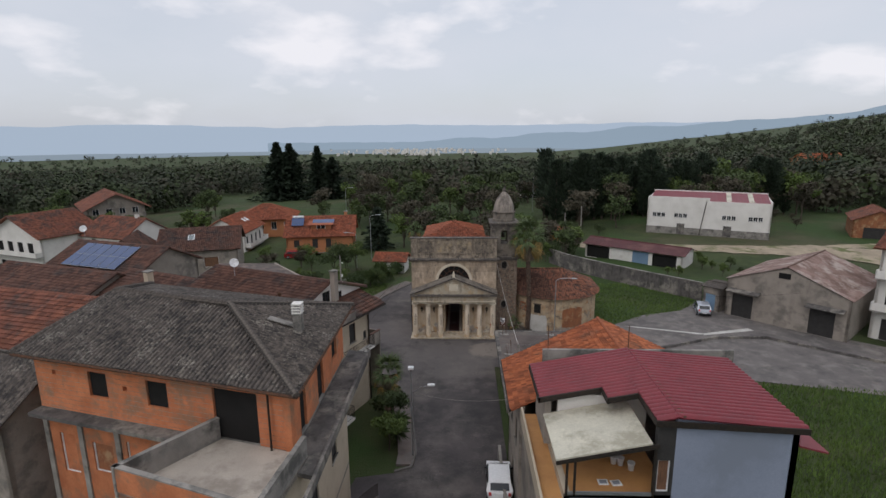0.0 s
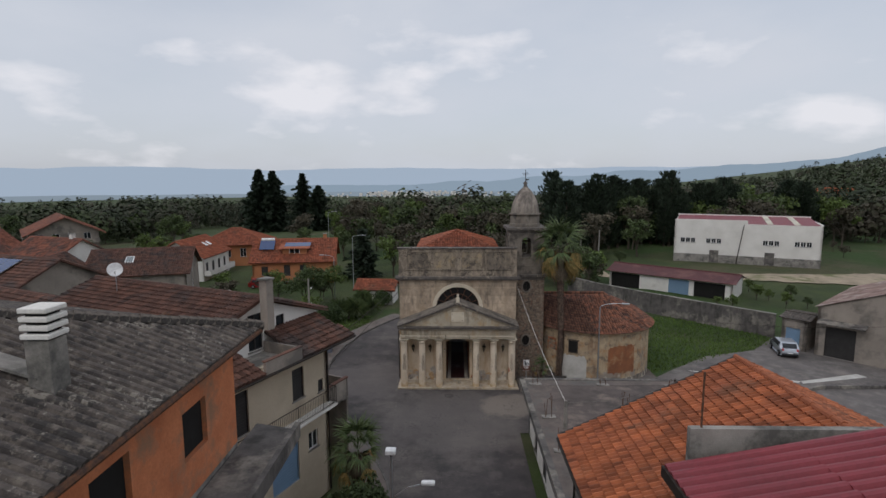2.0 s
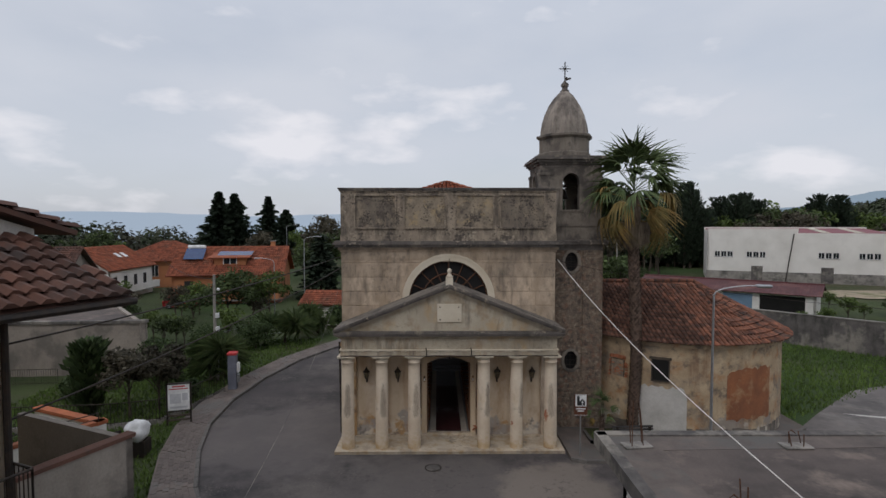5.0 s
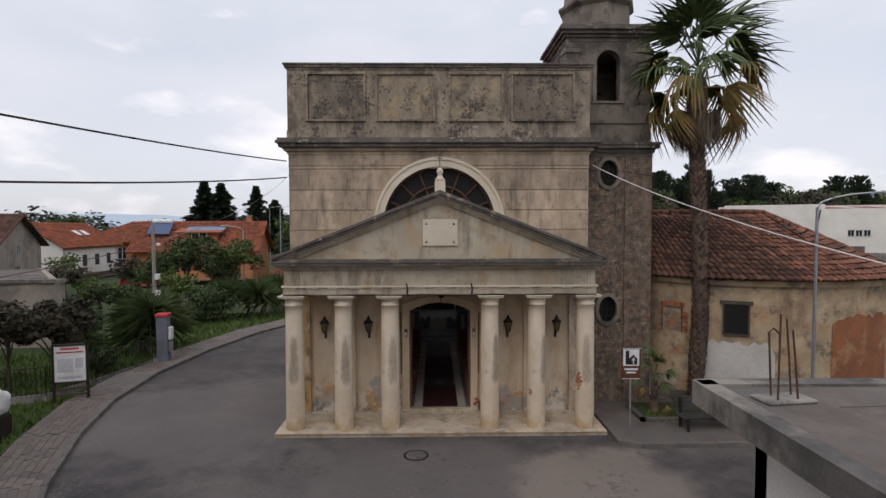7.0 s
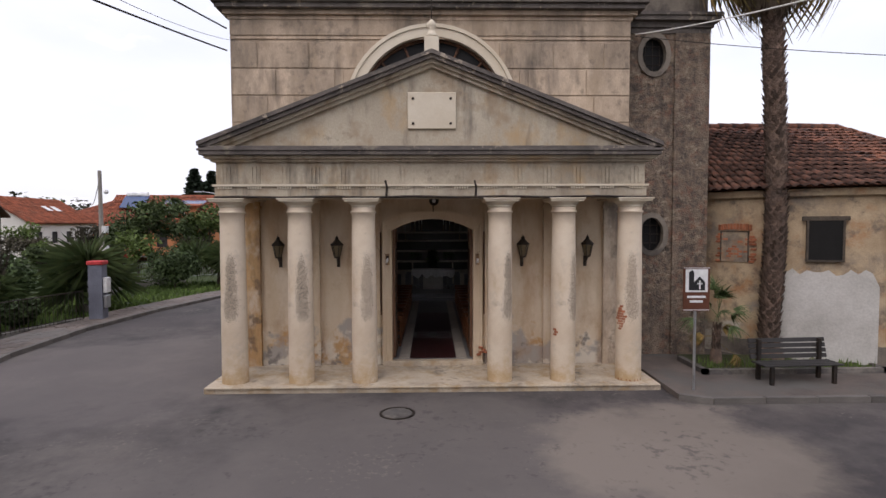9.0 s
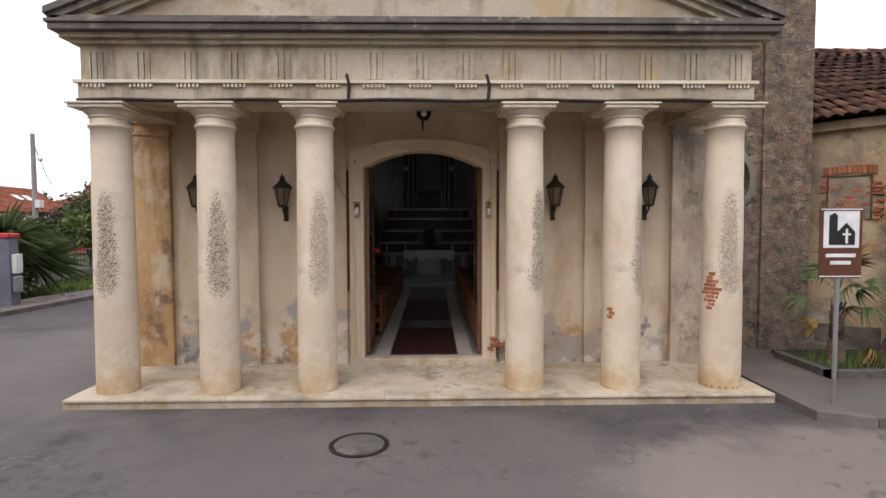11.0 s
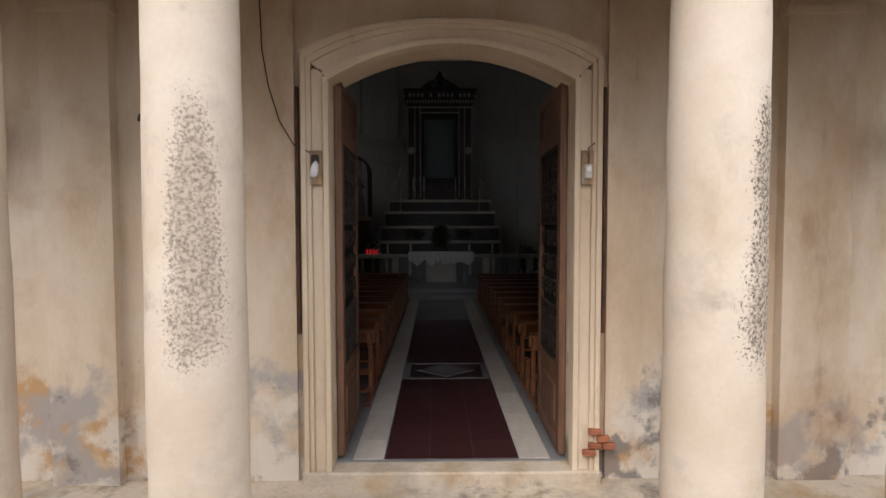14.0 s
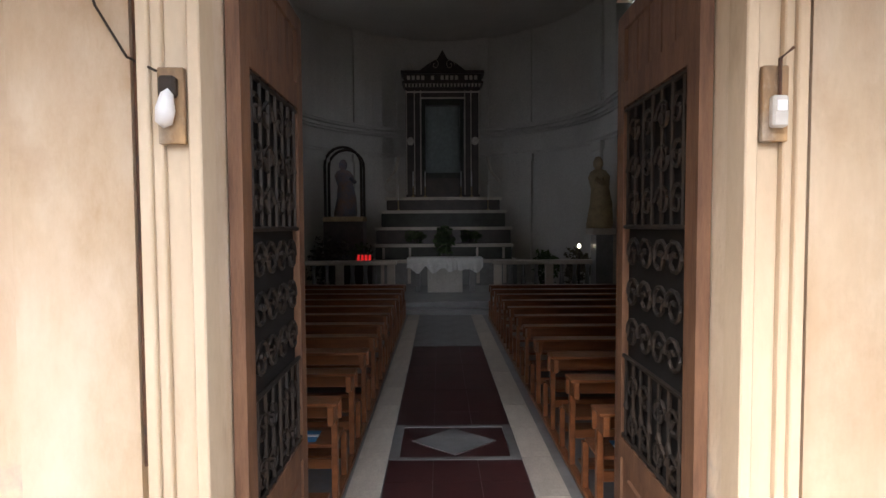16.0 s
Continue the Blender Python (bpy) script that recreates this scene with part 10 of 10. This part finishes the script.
# cornice, pilasters of the apse
for z0, z1, p in ((5.55, 5.62, 0.08), (5.62, 5.72, 0.16), (5.72, 5.8, 0.26), (5.8, 5.86, 0.3), (4.85, 4.93, 0.06), (4.93, 5.0, 0.1)):
    part("apse_moulding", lathe(bmesh.new(), [(AR - 0.01, z0), (AR - p, z0), (AR - p, z1), (AR - 0.01, z1)], 36, 0, NL, 0, 180), M_innerwall, church)
    for s in (-1, 1):
        part("nave_moulding", B(*sorted((s * (AR - p), s * (AR - 0.02))), WT, NL, z0, z1), M_innerwall, church)
for deg in (12, 52, 72, 108, 128, 168):
    bm = B(-0.22, 0.22, -0.1, 0.0, 0.5, 4.85)
    box(bm, -0.27, 0.27, -0.14, 0.0, 4.6, 4.85)
    box(bm, -0.2, 0.2, -0.08, 0.0, 5.86, 9.0)
    w = part("apse_pilaster", bm, M_innerwall, church)
    w.matrix_basis = pose((AR - 0.02) * math.cos(radians(deg)), NL + (AR - 0.02) * math.sin(radians(deg)), 0, 0, 0, deg - 90)
for s in (-1, 1):
    for y, _, z0, z1 in sidewins:
        w = part("side_window", B(*sorted((s * (AR + 0.2), s * (AR + 0.21))), y, y + 0.9, z0, z1), M_pane, church)
        w.visible_shadow = False

# high altar and retable
alt = thing("altar_retable", "tall dark marble retable with white inlay and a glazed niche", "altarpiece", inside(0, NL + AR - 0.75, 0))
for k, (w, z0, z1, y, m) in enumerate(((2.35, 0.5, 1.25, -1.5, M_greymarble), (2.35, 1.25, 1.35, -1.52, M_marble), (2.2, 1.35, 1.75, -1.3, M_redmarble), (2.25, 1.75, 1.85, -1.35, M_marble), (2.2, 1.85, 2.3, -1.05, M_darkmarble), (2.25, 2.3, 2.4, -1.1, M_marble), (2.05, 2.4, 2.85, -0.8, M_redmarble), (2.1, 2.85, 2.95, -0.85, M_marble), (1.9, 2.95, 3.3, -0.55, M_darkmarble), (1.95, 3.3, 3.4, -0.6, M_marble))):
    part("altar_tier", B(-w, w, y, 0.3, z0, z1), m, alt)
for s in (-1, 1):
    for x in (1.05, 1.9):
        part("inlay_panel", B(*sorted((s * x, s * (x + 0.1))), -1.55, -1.5, 0.6, 1.2), M_marble, alt)
        part("inlay_panel", B(*sorted((s * x, s * (x + 0.07))), -1.34, -1.3, 1.38, 1.74), M_marble, alt)
bm = bmesh.new()
for a in ((-1.5, -0.85, 3.4, 7.1), (0.85, 1.5, 3.4, 7.1), (-0.85, 0.85, 6.75, 7.1), (-0.85, 0.85, 3.4, 4.05)):
    box(bm, a[0], a[1], -0.3, 0.2, a[2], a[3])
part("retable_frame", bm, M_darkmarble, alt)
for s in (-1, 1):
    for x, w in ((1.44, 0.05), (1.12, 0.035), (0.87, 0.04)):
        part("white_inlay", B(*sorted((s * x, s * (x + w))), -0.32, -0.3, 3.5, 7.0), M_marble, alt)
    part("rosette", lathe(bmesh.new(), [(0.14, 0), (0.14, 0.04), (0.08, 0.05), (0.07, 0.02), (0, 0.02)], 12), M_marble, alt).matrix_basis = pose(s * 1.3, -0.3, 5.3, 90, 0, 0)
    bm = bmesh.new()
    scroll(bm, s * 1.75, 3.75, 0.32, 1.3, -s, -0.25)
    tube(bm, [(s * 1.5, -0.25, 4.8), (s * 1.62, -0.25, 4.3), (s * 1.9, -0.25, 3.95)], 0.06, 6)
    part("volute", bm, M_marble, alt)
part("white_inlay", box(box(bmesh.new(), -1.45, 1.45, -0.32, -0.3, 6.92, 6.97), -0.87, 0.87, -0.32, -0.3, 6.72, 6.77), M_marble, alt)
part("niche_back", B(-0.85, 0.85, 0.1, 0.15, 4.05, 6.75), M_mirrorglass, alt, "dim glazed niche")
bm = bmesh.new()
for a in ((-0.85, -0.7, 4.05, 6.75), (0.7, 0.85, 4.05, 6.75), (-0.7, 0.7, 6.55, 6.75), (-0.7, 0.7, 4.05, 4.25)):
    box(bm, a[0], a[1], -0.15, 0.1, a[2], a[3])
part("niche_frame", bm, M_redmarble, alt)
bm = bmesh.new()
for z0, z1, p in ((7.1, 7.2, 0.05), (7.2, 7.28, 0.12), (7.28, 7.52, 0.06), (7.52, 7.62, 0.16)):
    box(bm, -1.5 - p, 1.5 + p, -0.32 - p, 0.2, z0, z1)
part("entablature", bm, M_darkmarble, alt)
for k in range(22):
    part("dentil", B(-1.5 + k * 0.14, -1.43 + k * 0.14, -0.46, -0.4, 7.1, 7.19), M_marble, alt)
for k in range(15):
    if k not in (4, 6, 11):
        part("lettering_bar", B(-1.42 + k * 0.192, -1.3 + k * 0.192, -0.392, -0.38, 7.33, 7.47), M_marble, alt)
bm = prism(bmesh.new(), [(-1.0, 7.62), (1.0, 7.62), (0.55, 7.9), (0.2, 8.05), (0.0, 8.35), (-0.2, 8.05), (-0.55, 7.9)], -0.3, 0.1)
part("pediment", bm, M_darkmarble, alt)
bm = bmesh.new()
for s in (-1, 1):
    scroll(bm, s * 0.3, 7.85, 0.2, 1.2, s, -0.32)
    scroll(bm, s * 1.25, 7.75, 0.13, 1.2, s, -0.32)
part("crest_scrolls", bm, M_marble, alt)
for o in alt.children:      # the upper retable is slimmer than its steps
    if o.name.split(".")[0] not in ("altar_tier", "inlay_panel", "volute"):
        o.matrix_basis = Matrix.Diagonal((0.84, 1, 1, 1)) @ o.matrix_basis
for x in (-1.0, -0.6, 0.6, 0.95, 1.0 - 2.5, 1.5):
    cs = thing("candlestick", "thin brass candlestick with a white candle", "candlestick", inside(x, NL + AR - 1.35, 3.4 if abs(x) < 1.2 else 2.95), 0, "candlesticks on the altar")
    part("stem", lathe(bmesh.new(), [(0.06, 0), (0.06, 0.03), (0.015, 0.06), (0.02, 0.3), (0.03, 0.32), (0.012, 0.35)], 10), M_gilt, cs)
    part("candle", lathe(bmesh.new(), [(0.015, 0.34), (0.015, 0.85), (0, 0.86)], 8), M_white, cs)
# free-standing altar with a lace cloth
at = thing("altar_table", "pale stone altar table under a white lace cloth", "altar", inside(0.02, 13.2, 0.53))
part("pedestal", box(bmesh.new(), -0.5, 0.5, -0.3, 0.3, 0.0, 0.85, bev=0.01), M_whitewash, at)
part("altar_top", box(bmesh.new(), -1.0, 1.0, -0.42, 0.42, 0.85, 0.98, bev=0.015), M_marble, at)
for s in (-1, 1):
    part("side_support", box(bmesh.new(), *sorted((s * 0.72, s * 0.85)), -0.25, 0.25, 0.0, 0.85), M_greymarble, at)
bm = bmesh.new()
n = 40
rows2 = []
for j, (yy, zz) in enumerate(((0.43, 0.7), (0.43, 0.99), (-0.44, 0.99), (-0.45, 0.72))):
    rows2.append([bm.verts.new((-1.08 + 2.16 * i / n, yy + (0.02 * math.sin(i * 1.9) if j in (0, 3) else 0), zz + (0.05 * math.sin(i * 0.8) - 0.12 * abs(math.sin(i * math.pi / 10)) if j in (0, 3) else 0))) for i in range(n + 1)])
for p, q in zip(rows2, rows2[1:]):
    for i in range(n):
        bm.faces.new((p[i], p[i + 1], q[i + 1], q[i]))
cl2 = thing("altar_cloth", "white lace cloth draped over the altar", "altar cloth", inside(0.02, 13.2, 0.53))
part("cloth", bm, M_cloth, cl2)
fl2 = thing("flower_arrangement", "dark leafy flower arrangement before the altar", "flowers", inside(0, 14.6, 1.3))
v2, f2 = leaf_cloud(random.Random(3), (0, 0, 0.7), (0.35, 0.3, 0.75), 500, 0.07)
tagged(raw("leaves", [tuple(v) for v in v2], f2, M_hedge, fl2), kind="stuff")
part("vase", lathe(bmesh.new(), [(0.1, 0), (0.14, 0.12), (0.08, 0.25)], 12), M_darkmarble, fl2)
for x in (-0.9, 0.9):
    ff = thing("flower_arrangement", "dark leafy pot plant on the altar step", "flowers", inside(x, 15.0, 1.85))
    v2, f2 = leaf_cloud(random.Random(int(x * 10)), (0, 0, 0.25), (0.4, 0.25, 0.25), 260, 0.06)
    tagged(raw("leaves", [tuple(v) for v in v2], f2, M_hedge, ff), kind="stuff")
    part("pot", lathe(bmesh.new(), [(0.08, 0), (0.12, 0.15)], 10), M_darkmarble, ff)
# communion rail
rail = thing("communion_rail", "grey marble balustrade across the sanctuary", "balustrade", inside(0, 12.2, 0.53))
for s in (-1, 1):
    part("handrail", box(bmesh.new(), *sorted((s * 1.3, s * 4.4)), -0.12, 0.12, 0.85, 0.97, bev=0.015), M_marble, rail)
    part("plinth", box(bmesh.new(), *sorted((s * 1.3, s * 4.4)), -0.1, 0.1, 0.0, 0.1), M_greymarble, rail)
    for k in range(9):
        x = s * (1.45 + k * 0.35)
        if k in (0, 4, 8):
            part("post", box(bmesh.new(), x - 0.1, x + 0.1, -0.1, 0.1, 0.1, 0.85), M_marble, rail)
        else:
            part("baluster", lathe(bmesh.new(), [(0.05, 0.1), (0.08, 0.3), (0.045, 0.6), (0.06, 0.85)], 8, x, 0), M_greymarble, rail, smooth=True)


def figure(name, label, loc, h, material, rz=0):
    """A draped statue as one plain mesh."""
    bm2 = lathe(bmesh.new(), [(0.2, 0.0), (0.21, 0.05), (0.17, 0.35), (0.14, 0.55), (0.17, 0.72), (0.12, 0.8), (0.05, 0.83), (0.075, 0.88), (0.075, 0.94), (0.04, 1.0), (0.0, 1.01)], 14)
    for v in bm2.verts:
        v.co *= h
        v.co.y *= 0.75
        v.co.x += 0.03 * h * math.sin(v.co.z * 5 / h)
    tube(bm2, [(0.1 * h, -0.04, 0.72 * h), (0.2 * h, -0.14 * h, 0.6 * h), (0.12 * h, -0.2 * h, 0.68 * h)], 0.035 * h, 6)
    ob = part(name, bm2, material, None, "", True)
    ob.matrix_basis = pose(*loc, 0, 0, rz)
    return tagged(ob, label, "statue")


case = thing("statue_case", "arched dark framed case standing on flowers", "display case", inside(-3.05, 14.3, 0.53))
bm = bmesh.new()
arcs = [(-0.55, 2.2)] + [(-0.55 * math.cos(math.pi * i / 12), 3.75 + 0.55 * math.sin(math.pi * i / 12)) for i in range(13)] + [(0.55, 2.2)]
tube(bm, [(x, -0.3, z) for x, z in arcs], 0.045, 6)
tube(bm, [(x, 0.3, z) for x, z in arcs], 0.045, 6)
part("arched_frame", bm, M_iron, case)
part("case_base", box(bmesh.new(), -0.62, 0.62, -0.4, 0.4, 2.05, 2.2, bev=0.02), M_gilt, case)
part("case_stand", box(bmesh.new(), -0.6, 0.6, -0.38, 0.38, 0.0, 2.05), M_darkmarble, case)
figure("statue", "small painted statue in a dark blue mantle", inside(-3.05, 14.3, 0.53 + 2.2), 1.75, M_statue_blue)
for k, (x, y, r) in enumerate(((-3.6, 13.7, 0.7), (-2.6, 13.6, 0.6), (-3.1, 13.4, 0.6), (3.1, 13.6, 0.5), (3.9, 13.2, 0.5))):
    ff = thing("flower_arrangement", "dark leafy plants massed beside the sanctuary wall", "flowers", inside(x, y, 0.53))
    v2, f2 = leaf_cloud(random.Random(200 + k), (0, 0, r + 0.2), (r, r * 0.6, r + 0.15), 420, 0.08)
    tagged(raw("leaves", [tuple(v) for v in v2], f2, M_hedge if k % 2 else M_leaf_brown, ff), kind="stuff")
    part("pot", lathe(bmesh.new(), [(0.12, 0), (0.18, 0.25)], 10), M_darkmarble, ff)
vs2 = thing("votive_stand", "rack of red electric votive candles", "votive candles", inside(-2.5, 12.6, 0.53))
part("stand", B(-0.5, 0.5, -0.15, 0.15, 0.0, 0.95), M_iron, vs2)
for k in range(9):
    part("votive", lathe(bmesh.new(), [(0.035, 0.95), (0.03, 1.1), (0.0, 1.11)], 8, -0.42 + k * 0.105, 0), M_candle if k > 4 else M_redmarble, vs2)
figure("statue", "pale gilt statue on a wall pedestal", inside(4.15, 12.0, 2.35), 1.9, M_gilt, -60)
ped = thing("pedestal", "grey marble wall pedestal under a statue", "pedestal", inside(4.2, 12.0, 0.53))
part("shaft", B(-0.2, 0.25, -0.25, 0.25, 0, 1.65), M_greymarble, ped)
part("cap", box(bmesh.new(), -0.32, 0.32, -0.34, 0.34, 1.65, 1.82, bev=0.02), M_marble, ped)
bb = thing("bulb_lamp", "small lit bulb on a rack by the wall", "lamp", inside(3.75, 12.5, 0.53))
part("stem", tube(bmesh.new(), [(0, 0, 0), (0, 0, 1.25)], 0.02, 6), M_iron, bb)
part("bulb", lathe(bmesh.new(), [(0.0, 1.25), (0.05, 1.3), (0.05, 1.35), (0.0, 1.4)], 10), M_warm, bb)

# ---- paving blocks of the footway ----
blk = bpy.data.meshes.new("paving_block")
bm = box(bmesh.new(), -0.5, 0.5, -0.5, 0.5, -0.5, 0.5, bev=0.04)
bm.to_mesh(blk)
bm.free()
blk.materials.append(M_pave)
count = 0
line = [(x - 0.16, y) for x, y in PAVE_LINE]
bvs, bfs = [], []
for p, q in zip(line, line[1:]):
    p, q = Vector(p), Vector(q)
    d = (q - p).normalized()
    nrm = Vector((-d.y, d.x))
    n = int((q - p).length / 0.31)
    for i in range(n):
        for r in range(7):
            c = p.lerp(q, (i + 0.5 + 0.5 * (r % 2)) / n) + nrm * (0.11 + r * 0.212)
            m = pose(c.x, c.y, 0.112 + rw.uniform(-0.004, 0.006), rw.uniform(-0.8, 0.8), rw.uniform(-0.8, 0.8), math.degrees(math.atan2(d.y, d.x))) @ Matrix.Diagonal(((q - p).length / n - 0.012, 0.2, 0.05, 1))
            if 57.0 < c.y < 64.5 and count < 300:
                ob = new("paving_block", blk)
                ob.parent = pavement
                ob.matrix_basis = m
                count += 1
            else:
                k = len(bvs)
                bvs += [tuple(m @ v.co) for v in blk.vertices]
                bfs += [tuple(k + v for v in f.vertices) for f in blk.polygons]
tagged(raw("paving_blocks", bvs, bfs, M_pave, pavement), kind="stuff")
